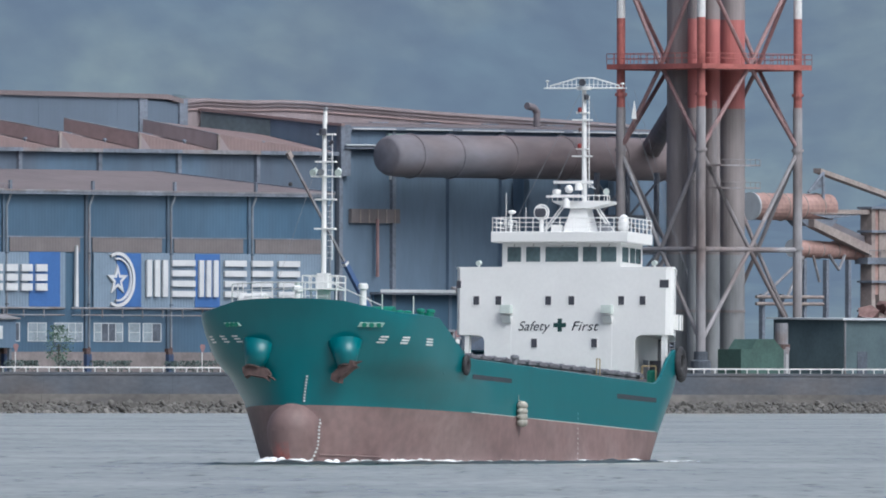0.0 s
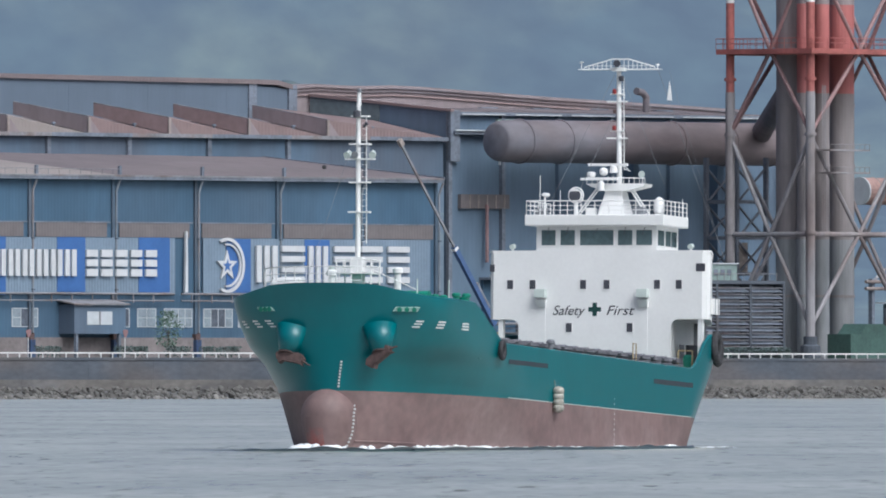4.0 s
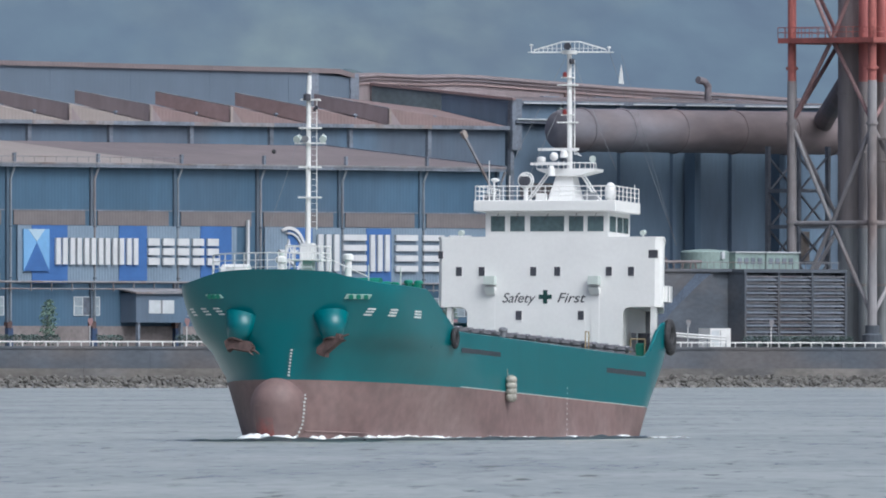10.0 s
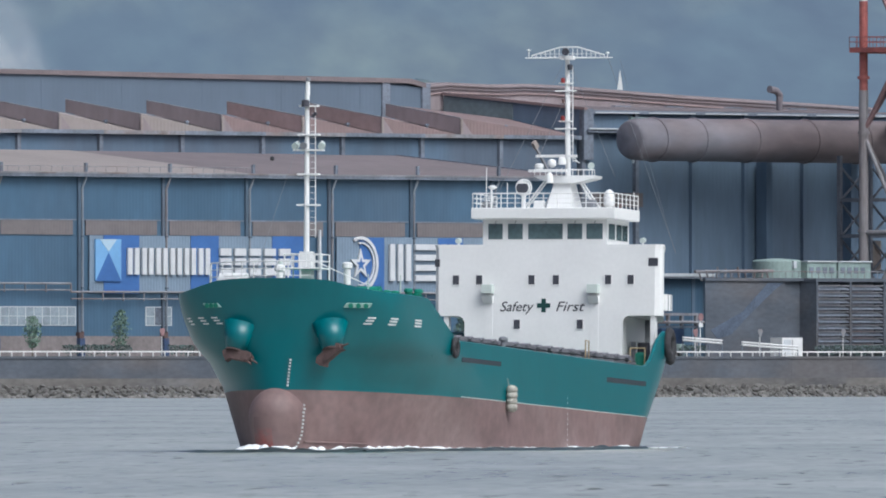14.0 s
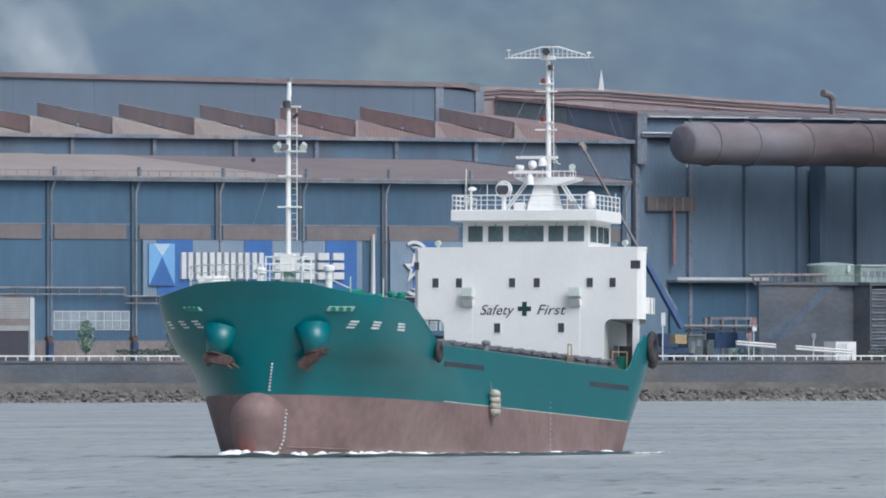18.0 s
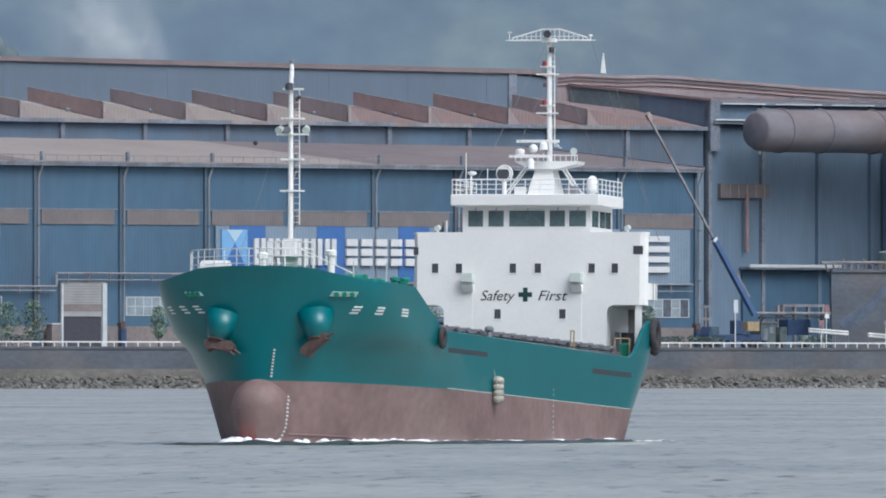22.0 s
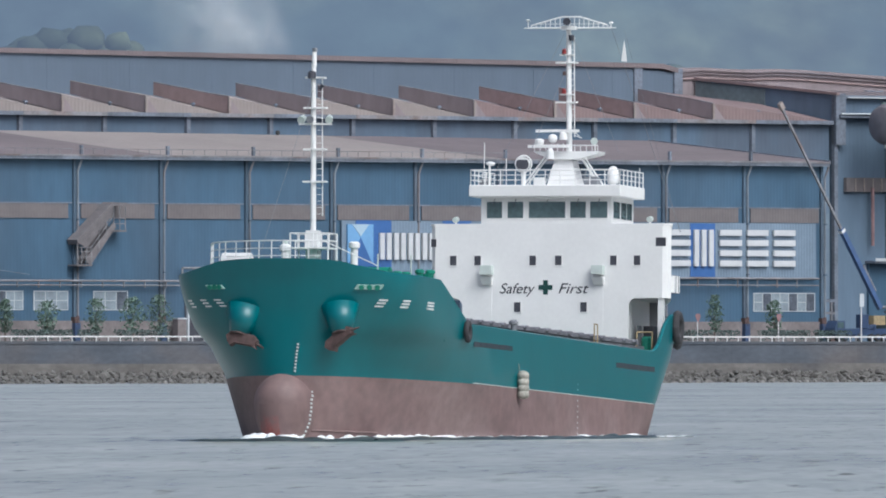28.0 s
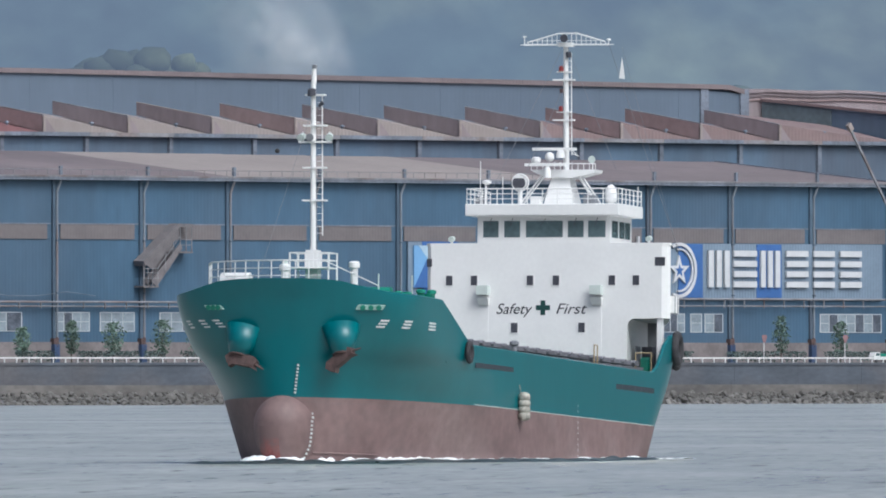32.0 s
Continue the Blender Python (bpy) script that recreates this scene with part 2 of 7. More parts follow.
def part(name, bm, mat, parent=None, label="", soft=False, bevel=0.0):
    if bevel:
        bmesh.ops.bevel(bm, geom=[e for e in bm.edges if len(e.link_faces) == 2 and e.calc_face_angle(0) > 0.5], offset=bevel, segments=1, affect="EDGES")
    me = bpy.data.meshes.new(name)
    bm.to_mesh(me)
    bm.free()
    me.materials.append(mat)
    if soft:
        me.polygons.foreach_set("use_smooth", [True] * len(me.polygons))
    ob = new(name, me)
    if parent:
        ob.parent = parent
    if label:
        tagged(ob, label)
    return ob


def again(ob, m, parent=None):
    """Another part on the same mesh."""
    o = new(ob.name.split(".")[0], ob.data)
    o.parent = parent or ob.parent
    o.matrix_basis = m
    return o


def thing(name, label, category, m=None, group="", kind=""):
    ob = new(name)
    if m is not None:
        ob.matrix_basis = m
    return tagged(ob, label, category, group, kind)


def box(x0, x1, y0, y1, z0, z1, bm=None):
    bm = bm or bmesh.new()
    v = [bm.verts.new((x, y, z)) for z in (z0, z1) for x, y in ((x0, y0), (x1, y0), (x1, y1), (x0, y1))]
    for f in ((3, 2, 1, 0), (4, 5, 6, 7), (0, 1, 5, 4), (1, 2, 6, 5), (2, 3, 7, 6), (3, 0, 4, 7)):
        bm.faces.new([v[i] for i in f])
    return bm


def tube(p, q, r, n=8, r2=None, bm=None):
    bm = bm or bmesh.new()
    p, q = Vector(p), Vector(q)
    w = (q - p).normalized()
    a = w.orthogonal().normalized()
    b = w.cross(a)
    r2 = r if r2 is None else r2
    rings = []
    for c, rr in ((p, r), (q, r2)):
        rings.append([bm.verts.new(c + a * rr * math.cos(2 * math.pi * k / n) + b * rr * math.sin(2 * math.pi * k / n)) for k in range(n)])
    for k in range(n):
        bm.faces.new((rings[0][k], rings[0][(k + 1) % n], rings[1][(k + 1) % n], rings[1][k]))
    bm.faces.new(rings[0][::-1]), bm.faces.new(rings[1])
    return bm


def lathe(profile, n=16, bm=None, at=(0, 0, 0)):
    """A turned body about z from (radius, height) pairs."""
    bm = bm or bmesh.new()
    rings = [[bm.verts.new((at[0] + r * math.cos(2 * math.pi * k / n), at[1] + r * math.sin(2 * math.pi * k / n), at[2] + h)) for k in range(n)] for r, h in profile]
    for a, b in zip(rings, rings[1:]):
        for k in range(n):
            bm.faces.new((a[k], a[(k + 1) % n], b[(k + 1) % n], b[k]))
    bm.faces.new(rings[0][::-1]), bm.faces.new(rings[-1])
    return bm


def slab(outline, axis, lo, hi, bm=None):
    """A plate from a flat outline, standing across axis ('x', 'y' or 'z') from lo to hi."""
    bm = bm or bmesh.new()

    def at(a, b, c):
        return {"x": (c, a, b), "y": (a, c, b), "z": (a, b, c)}[axis]
    f = [bm.verts.new(at(a, b, lo)) for a, b in outline]
    g = [bm.verts.new(at(a, b, hi)) for a, b in outline]
    bm.faces.new(f), bm.faces.new(g[::-1])
    n = len(f)
    for k in range(n):
        bm.faces.new((f[k], g[k], g[(k + 1) % n], f[(k + 1) % n]))
    bmesh.ops.recalc_face_normals(bm, faces=bm.faces)
    return bm


def loft(rings, close=False, bm=None):
    bm = bm or bmesh.new()
    rows = [[bm.verts.new(p) for p in ring] for ring in rings]
    for a, b in zip(rows, rows[1:]):
        n = len(a)
        for k in range(n if close else n - 1):
            q = (a[k], a[(k + 1) % n], b[(k + 1) % n], b[k])
            if len({tuple(round(c, 4) for c in v.co) for v in q}) > 2:
                bm.faces.new(q)
    return bm


def ball(at, r, n=2, bm=None):
    bm = bm or bmesh.new()
    bmesh.ops.create_icosphere(bm, subdivisions=n, radius=r, matrix=Matrix.Translation(at))
    return bm


def ring_torus(at, axis, R, r, n=20, k=8, bm=None):
    rot = Vector((0, 0, 1)).rotation_difference(Vector(axis)).to_matrix()
    rings = []
    for i in range(n + 1):
        a = 2 * math.pi * i / n
        rings.append([Vector(at) + rot @ Vector(((R + r * math.cos(2 * math.pi * j / k)) * math.cos(a), (R + r * math.cos(2 * math.pi * j / k)) * math.sin(a), r * math.sin(2 * math.pi * j / k))) for j in range(k)])
    return loft(rings, True, bm)

# ---- water, far hills ----
def water_material():
    """Grey water; its wavelets tilt the surface, finely and in long low swells."""
    m = bpy.data.materials.new("grey_harbour_water")
    m.use_nodes = True
    nt = m.node_tree
    b = nt.nodes["Principled BSDF"]
    b.inputs["Roughness"].default_value, b.inputs["IOR"].default_value = 0.12, 1.33
    co = nt.nodes.new("ShaderNodeTexCoord")
    total = None
    for sx, sy, k in WAVES:
        mp = nt.nodes.new("ShaderNodeMapping")
        mp.inputs["Scale"].default_value = (sx, sy, 1)
        mp.inputs["Rotation"].default_value = (0, 0, 0.02)
        nt.links.new(co.outputs["Object"], mp.inputs[0])
        n = nt.nodes.new("ShaderNodeTexNoise")
        n.inputs["Scale"].default_value, n.inputs["Detail"].default_value = 1.0, 2
        nt.links.new(mp.outputs[0], n.inputs["Vector"])
        f = nt.nodes.new("ShaderNodeVectorMath")
        f.operation = "MULTIPLY_ADD"
        f.inputs[1].default_value, f.inputs[2].default_value = (k, k, 0), (-k / 2, -k / 2, 0)
        nt.links.new(n.outputs["Color"], f.inputs[0])
        if total:
            g = nt.nodes.new("ShaderNodeVectorMath")
            nt.links.new(total, g.inputs[0]), nt.links.new(f.outputs[0], g.inputs[1])
            total = g.outputs[0]
        else:
            total = f.outputs[0]
    # scattered steeper wavelets
    mp = nt.nodes.new("ShaderNodeMapping")
    mp.inputs["Scale"].default_value = (0.75, 0.045, 1)
    nt.links.new(co.outputs["Object"], mp.inputs[0])
    n = nt.nodes.new("ShaderNodeTexNoise")
    n.inputs["Scale"].default_value, n.inputs["Detail"].default_value = 1.0, 3
    nt.links.new(mp.outputs[0], n.inputs["Vector"])
    mr = nt.nodes.new("ShaderNodeMapRange")
    mr.inputs[1].default_value, mr.inputs[2].default_value, mr.inputs[3].default_value, mr.inputs[4].default_value = 0.63, 0.73, 0.0, -0.6
    nt.links.new(n.outputs[0], mr.inputs[0])
    # sky sheen painted as pale base and long bands, wavelet faces as dark streaks
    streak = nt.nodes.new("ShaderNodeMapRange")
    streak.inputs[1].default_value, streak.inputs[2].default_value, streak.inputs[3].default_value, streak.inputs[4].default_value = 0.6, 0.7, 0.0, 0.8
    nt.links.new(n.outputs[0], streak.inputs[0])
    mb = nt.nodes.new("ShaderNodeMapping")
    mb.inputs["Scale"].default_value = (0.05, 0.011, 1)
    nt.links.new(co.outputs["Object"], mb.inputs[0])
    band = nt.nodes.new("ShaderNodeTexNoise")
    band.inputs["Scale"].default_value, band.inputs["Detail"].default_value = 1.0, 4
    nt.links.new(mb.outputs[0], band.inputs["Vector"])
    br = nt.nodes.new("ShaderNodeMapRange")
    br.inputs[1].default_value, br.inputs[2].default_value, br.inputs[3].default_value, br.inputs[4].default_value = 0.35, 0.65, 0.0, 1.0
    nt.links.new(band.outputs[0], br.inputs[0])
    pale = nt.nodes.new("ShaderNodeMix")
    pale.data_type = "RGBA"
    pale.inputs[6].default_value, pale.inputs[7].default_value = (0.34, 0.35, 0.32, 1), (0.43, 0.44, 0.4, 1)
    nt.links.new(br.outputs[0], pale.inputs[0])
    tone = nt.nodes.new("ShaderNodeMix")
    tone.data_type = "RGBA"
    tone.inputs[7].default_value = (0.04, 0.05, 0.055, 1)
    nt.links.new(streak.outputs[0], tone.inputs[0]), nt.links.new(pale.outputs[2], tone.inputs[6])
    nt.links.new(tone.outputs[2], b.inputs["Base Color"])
    cb = nt.nodes.new("ShaderNodeCombineXYZ")
    nt.links.new(mr.outputs[0], cb.inputs[1])
    g = nt.nodes.new("ShaderNodeVectorMath")
    nt.links.new(total, g.inputs[0]), nt.links.new(cb.outputs[0], g.inputs[1])
    total = g.outputs[0]
    up = nt.nodes.new("ShaderNodeVectorMath")
    up.inputs[1].default_value = (0, -0.12, 1)
    nt.links.new(total, up.inputs[0])
    nz = nt.nodes.new("ShaderNodeVectorMath")
    nz.operation = "NORMALIZE"
    nt.links.new(up.outputs[0], nz.inputs[0])
    nt.links.new(nz.outputs[0], b.inputs["Normal"])
    return m


# ripples across and along the view, and their steepness
WAVES = ((2.6, 0.3, 0.06), (0.9, 0.075, 0.09), (0.03, 0.012, 0.05))
bm = bmesh.new()
bm.faces.new([bm.verts.new(p) for p in ((-4000, -900, 0), (4000, -900, 0), (4000, 4990, 0), (-4000, 4990, 0))])
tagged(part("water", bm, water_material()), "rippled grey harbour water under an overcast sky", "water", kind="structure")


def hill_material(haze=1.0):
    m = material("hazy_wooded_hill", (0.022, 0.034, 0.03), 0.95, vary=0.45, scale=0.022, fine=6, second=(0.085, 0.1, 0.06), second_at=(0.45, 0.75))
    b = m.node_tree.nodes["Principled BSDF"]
    # the blue haze of the distance is put in as the hill's own glow
    b.inputs["Emission Color"].default_value = HAZE_GLOW
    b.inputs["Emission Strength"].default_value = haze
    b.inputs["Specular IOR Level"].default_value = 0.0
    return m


HAZE_GLOW = (0.142, 0.168, 0.232, 1)


def hill(name, y0, y1, base, amp, seed, label, x0=-900, x1=900):
    rows = []
    for j in range(41):
        f = j / 40
        row = []
        for i in range(161):
            x = x0 + (x1 - x0) * i / 160
            p = Vector((x * 0.0042 + seed, f * 1.5 + seed, seed))
            z = base * f ** 0.85 * (1 + 0.35 * noise.noise(p)) + amp * noise.noise(p * 3.1) * f + 5 * noise.noise(p * 14) * f + 2.5 * noise.noise(p * 40) * f
            row.append((x, y0 + (y1 - y0) * f, z + 2))
        rows.append(row)
    bm = loft(rows)
    bmesh.ops.recalc_face_normals(bm, faces=bm.faces)
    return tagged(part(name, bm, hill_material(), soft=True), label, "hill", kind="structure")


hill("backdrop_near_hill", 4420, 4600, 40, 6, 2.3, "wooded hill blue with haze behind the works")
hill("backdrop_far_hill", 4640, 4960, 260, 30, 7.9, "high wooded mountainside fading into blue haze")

def mound(name, x0, width, y, top, seed, label):
    """A rounded wooded knoll of many crown-shaped lumps."""
    r = random.Random(seed)
    bm = bmesh.new()
    for k in range(150):
        f = r.uniform(-1, 1)
        h = top * (0.86 + 0.14 * math.cos(f * 1.5)) * r.uniform(0.82, 1.0)
        s = r.uniform(2.0, 4.5)
        g = bmesh.ops.create_icosphere(bm, subdivisions=2, radius=1, matrix=pose(x0 + f * width, y + r.uniform(0, 25), h - s) @ Matrix.Diagonal((s * 1.3, s, s, 1)))
        for v in g["verts"]:
            v.co += noise.noise_vector(v.co * 0.6) * 0.9
    base = box(x0 - width, x0 + width, y + 5, y + 25, 0, top * 0.8, bm)
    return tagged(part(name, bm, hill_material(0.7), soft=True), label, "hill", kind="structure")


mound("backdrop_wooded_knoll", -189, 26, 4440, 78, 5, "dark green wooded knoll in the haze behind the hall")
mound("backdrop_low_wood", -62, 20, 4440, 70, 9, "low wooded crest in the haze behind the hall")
# ---- the works: u along the quay, v away from the water, z up ----
SITE = pose(-6.75, 3935.0, 0, 0, 0, 48.755)
BAY = 23.24
G0 = 7.8


def works(name, label, category, group="", kind=""):
    return thing(name, label, category, SITE, group, kind)


ground = part("ground", slab([(-900, -33.5), (900, -33.5), (900, 900), (-900, 900)], "z", -3, G0), GROUND)
ground.matrix_basis = SITE
tagged(ground, "level factory yard behind the sea wall", "ground", kind="structure")

# sea wall
seawall = works("sea_wall", "stained grey concrete sea wall with coping", "sea wall", kind="structure")
for k in range(36):
    u = -358 + 18 * k
    part("wall_panel", box(u + 0.012, u + 17.988, -34.2, -33.45, -1, G0 - 0.5), CONC, seawall)
part("coping", box(-358, 285, -34.4, -33.2, G0 - 0.5, G0 - 0.05), CONC, seawall)
for k in range(18):
    part("toe_ledge", box(-358 + 35.7 * k, -358 + 35.7 * k + 35.65, -35.3, -34.2, -1, 3.65), TOE, seawall)

# armour rocks along the foot
rr = random.Random(11)


def rock_mesh(seed, bm, at, size, flat):
    r = random.Random(seed)
    m = pose(*at, r.uniform(-25, 25), r.uniform(-25, 25), r.uniform(0, 180)) @ Matrix.Diagonal((size * r.uniform(0.8, 1.5), size * r.uniform(0.7, 1.1), size * flat, 1))
    g = bmesh.ops.create_icosphere(bm, subdivisions=1, radius=1, matrix=m)
    for v in g["verts"]:
        v.co += Vector((r.uniform(-1, 1), r.uniform(-1, 1), r.uniform(-1, 1))) * size * 0.22


rocks = works("rock_armour", "grey broken armour rocks heaped at the foot of the sea wall", "rocks", kind="structure")
shapes = []
for k in range(8):
    bm = bmesh.new()
    rock_mesh(k, bm, (0, 0, 0), 1.0, 0.75)
    me = bpy.data.meshes.new("rock")
    bm.to_mesh(me)
    bm.free()
    me.materials.append(ROCKM)
    shapes.append(me)
count = 0
rest = bmesh.new()
u = -350.0
while u < 262:
    for row in range(4):
        size = rr.uniform(0.5, 0.95)
        v = -35.2 - 1.25 * row + rr.uniform(-0.4, 0.4)
        z = 1.75 - 0.62 * row + rr.uniform(-0.2, 0.25)
        uu = u + rr.uniform(-0.7, 0.7)
        if row == 3 and -250 < uu < 100 and count < 300:
            o = new("rock", rr.choice(shapes))
            o.parent = rocks
            o.matrix_basis = pose(uu, v, z, rr.uniform(0, 360), rr.uniform(0, 360), rr.uniform(0, 360)) @ Matrix.Diagonal((size, size, size, 1))
            count += 1
        else:
            rock_mesh(rr.randint(0, 99999), rest, (uu, v, z), size, 0.8)
    u += 0.98
tagged(part("rock_heap", rest, ROCKM, rocks), kind="stuff")

part("rock_bed", slab([(-35.2, 1.5), (-35.8, 1.4), (-40.2, -0.9), (-35.2, -1.0)], "x", -358, 270), BED, rocks)
# quay railing
railing = works("quay_railing", "white weathered guard rail along the top of the sea wall", "railing")
post = None
for k in range(190):
    u = -345 + 3.2 * k
    if post is None:
        post = part("post", box(-0.09, 0.09, -33.95, -33.75, G0 - 0.4, G0 + 0.85), RAILW, railing)
        post.matrix_basis = pose(u, 0, 0)
    else:
        again(post, pose(u, 0, 0))
for u0 in range(-345, 262, 40):
    part("beam", box(u0 + 0.05, u0 + 39.95, -34.0, -33.74, G0 + 0.7, G0 + 0.95), RAILW, railing)

# ---- long mill building ----
U0, U1, EAVE = -325.4, -24.0, 41.5
mill = works("rolling_mill_hall", "long blue corrugated steel mill hall with rusty roof", "factory")
for n in range(-14, -1):
    w = box(n * BAY, (n + 1) * BAY - 0.05, 0, 0.5, G0, EAVE)
    part("wall_bay", w, CLAD, mill)
    part("glazing_band", box(n * BAY + 1.9, (n + 1) * BAY - 1.6, -0.22, 0, 30.6, 33.3), BROWN, mill)
    part("rain_ledge", box(n * BAY + 0.6, (n + 1) * BAY - 0.6, -0.3, 0, 33.3, 33.55), STEELD, mill)
    part("plinth", box(n * BAY + 0.6, (n + 1) * BAY - 0.6, -0.35, 0, G0, 11.6), PLINTH, mill)
for n in range(-14, 0):
    u = n * BAY - (0.9 if n == -1 else 0)
    col = part("column", box(u - 0.32, u + 0.32, -0.45, -0.02, 12.3, EAVE), COLUMN, mill, bevel=0.1)
    part("column_foot", box(u - 0.7, u + 0.7, -1.2, -0.02, G0, 11.2), BLUEP, mill)
    part("column_base", box(u - 0.62, u + 0.62, -1.0, -0.02, 11.2, 12.3), RUST, mill)
    part("downpipe", tube((u + 0.6, -0.6, 12), (u + 0.6, -0.6, EAVE - 2.2), 0.22, 8), DOWNPIPE, mill)
    part("gooseneck", tube((u + 0.6, -0.6, EAVE - 2.2), (u + 1.1, -1.2, EAVE), 0.22, 8), DOWNPIPE, mill)
    for z in (20.5, 30.2):
        part("pipe_clamp", box(u + 0.25, u + 0.95, -0.9, -0.3, z, z + 0.25), COLUMN, mill)
    part("base_splash", tube((u + 0.6, -0.6, 12.4), (u - 0.1, -1.0, 10.8), 0.28, 8), RUST, mill)
part("end_wall", slab([(0.5, G0), (80.4, G0), (80.4, EAVE), (45.5, 46.3), (0.5, EAVE)], "x", U1 - 0.5, U1), CLAD_DARK, mill)
for k in range(13):
    u = U0 + BAY * k
    part("gutter", box(u, u + BAY - 0.08, -1.7, -0.1, EAVE, EAVE + 0.75), STEELD, mill)
    part("gutter_lip", box(u, u + BAY - 0.08, -1.85, -1.65, EAVE + 0.55, EAVE + 0.85), STEELG, mill)


def roof_sheet(name, u0, u1, v0, z0, v1, z1, mat, parent, label=""):
    bm = bmesh.new()
    q = [bm.verts.new(p) for p in ((u0, v0, z0), (u1, v0, z0), (u1, v1, z1), (u0, v1, z1))]
    r = [bm.verts.new((p.co.x, p.co.y, p.co.z - 0.3)) for p in q]
    bm.faces.new(q), bm.faces.new(r[::-1])
    for k in range(4):
        bm.faces.new((q[k], r[k], r[(k + 1) % 4], q[(k + 1) % 4]))
    bmesh.ops.recalc_face_normals(bm, faces=bm.faces)
    return part(name, bm, mat, parent, label)


for k in range(13):
    n = -14 + k
    pale = n in (-9, -8, -7, -6)
    ridge = 47.85 + (46.85 - 47.85) * (k / 12)
    roof_sheet("roof_sheet", n * BAY, (n + 1) * BAY - 0.04, -1.6, EAVE + 0.85, 45.5, ridge, ROOF_PALE if pale else ROOF, mill, "pale new roof sheets" if pale else "")
    roof_sheet("rear_roof", n * BAY, (n + 1) * BAY - 0.04, 45.5, ridge, 80.5, EAVE + 1.0, ROOF, mill)
part("verge", slab([(-1.6, EAVE + 0.5), (45.5, 46.5), (45.5, 47.05), (-1.6, EAVE + 1.1)], "x", -BAY - 0.1, -BAY + 0.3), STEELD, mill)
guard = part("roof_walk_rail", tube((-300, -1.0, EAVE + 1.95), (-115, -1.0, EAVE + 1.95), 0.06, 5), STEELG, mill)
for k in range(62):
    part("rail_stanchion", tube((-300 + 3 * k, -1.0, EAVE + 0.8), (-300 + 3 * k, -1.0, EAVE + 1.95), 0.05, 4), STEELG, guard)
for n in range(-13, -1):
    part("roof_vent", box(n * BAY + 1.2, n * BAY + 1.8, -0.9, -0.4, EAVE + 0.8, EAVE + 2.6), STEELD, mill)

# lean-to line: service pipes and ground-floor windows
for u0, u1, za, zb in ((-320, -204.4, 19.0, 18.2), (-204.2, -166, 21.45, 20.25), (-165.8, -100, 19.9, 18.6), (-98, -26, 19.9, 18.6)):
    part("service_pipe", tube((u0, -1.2, za), (u1, -1.2, za), 0.2, 8), STEELG, mill)
    part("service_pipe", tube((u0, -1.2, zb), (u1, -1.2, zb), 0.13, 8), STEELG, mill)
    n = int((u1 - u0) / 5.7)
    for k in range(n):
        u = u0 + 3 + 5.7 * k
        part("pipe_bracket", box(u - 0.08, u + 0.08, -1.3, -1.05, zb - 0.4, za - 0.2), STEELG, mill)
for u, z0, z1 in ((-204.3, 19.0, 21.45), (-165.9, 19.9, 21.45)):
    part("pipe_riser", tube((u, -1.2, z0), (u, -1.2, z1), 0.2, 8), STEELG, mill)


def window_row(u0, u1, z0, z1, panes, dark=()):
    w = part("window", box(u0 - 0.15, u1 + 0.15, -0.12, 0, z0 - 0.15, z1 + 0.15), FRAMEW, mill, "pale framed factory window row")
    step = (u1 - u0) / panes
    for k in range(panes):
        a, b = u0 + step * k + 0.12, u0 + step * (k + 1) - 0.12
        if k in dark:
            part("pane", box(a, b, -0.16, -0.12, z0, z1), PANED, w)
        else:
            part("pane", box(a, b, -0.16, -0.12, z0, (z0 + z1) / 2 - 0.06), PANEG, w)
            part("pane", box(a, b, -0.16, -0.12, (z0 + z1) / 2 + 0.06, z1), PANEG, w)


for u0, u1, n, dk in ((-284, -264, 5, (1, 4)), (-255, -246, 4, (1,)), (-243, -234, 3, ()), (-227, -218, 3, (2,)), (-184, -163.5, 9, ()), (-144, -137, 3, (1,)), (-115, -111.5, 2, (1,)), (-109, -104, 2, ()), (-101.5, -93.8, 4, ()),
                      (-90.4, -82.4, 4, (1, 2)), (-80.5, -77.5, 1, ()), (-76.5, -71.5, 2, (1,)), (-43.5, -26, 7, (1, 4, 6))):
    window_row(u0, u1, 13.7, 17.0, n, dk)
# hut on the wall, roller gate, stair
hut = part("lean_to_hut", box(-131, -116.7, -4, 0, 12.3, 17.8), CLAD_DARK, mill, "small dark blue hut on the mill wall")
part("hut_roof", slab([(-4.6, 17.7), (0, 18.5), (0, 18.8), (-4.6, 18.0)], "x", -131.6, -116.1), STEELG, hut)
part("hut_window", box(-127.5, -120.5, -4.1, -4.0, 14, 16.5), FRAMEW, hut)
part("hut_window_bar", box(-124.2, -123.8, -4.16, -4.1, 14, 16.5), STEELG, hut)
for u in (-130, -118):
    part("hut_leg", box(u - 0.3, u + 0.3, -3.8, -3.2, G0, 12.3), STEELD, hut)
gate = part("gateway", box(-202.4, -190.1, -0.5, 0, G0, 19.9), STEELG, mill, "roller gate half raised over a dark opening")
part("shutter", box(-202.0, -191.5, -0.75, -0.5, 13.4, 19.6), SHUTTER, gate)
part("shutter_band", box(-202.0, -191.5, -0.82, -0.75, 14.4, 15.7), PLINTH, gate)
for k in range(7):
    part("shutter_slat", box(-202.0, -191.5, -0.8, -0.75, 16.0 + 0.5 * k, 16.06 + 0.5 * k), PLINTH, gate)
part("opening", box(-202.0, -191.5, -0.56, -0.5, G0, 13.4), DARK, gate)
part("gate_jamb", box(-191.4, -190.2, -0.9, -0.5, G0, 19.6), FRAMEW, gate)
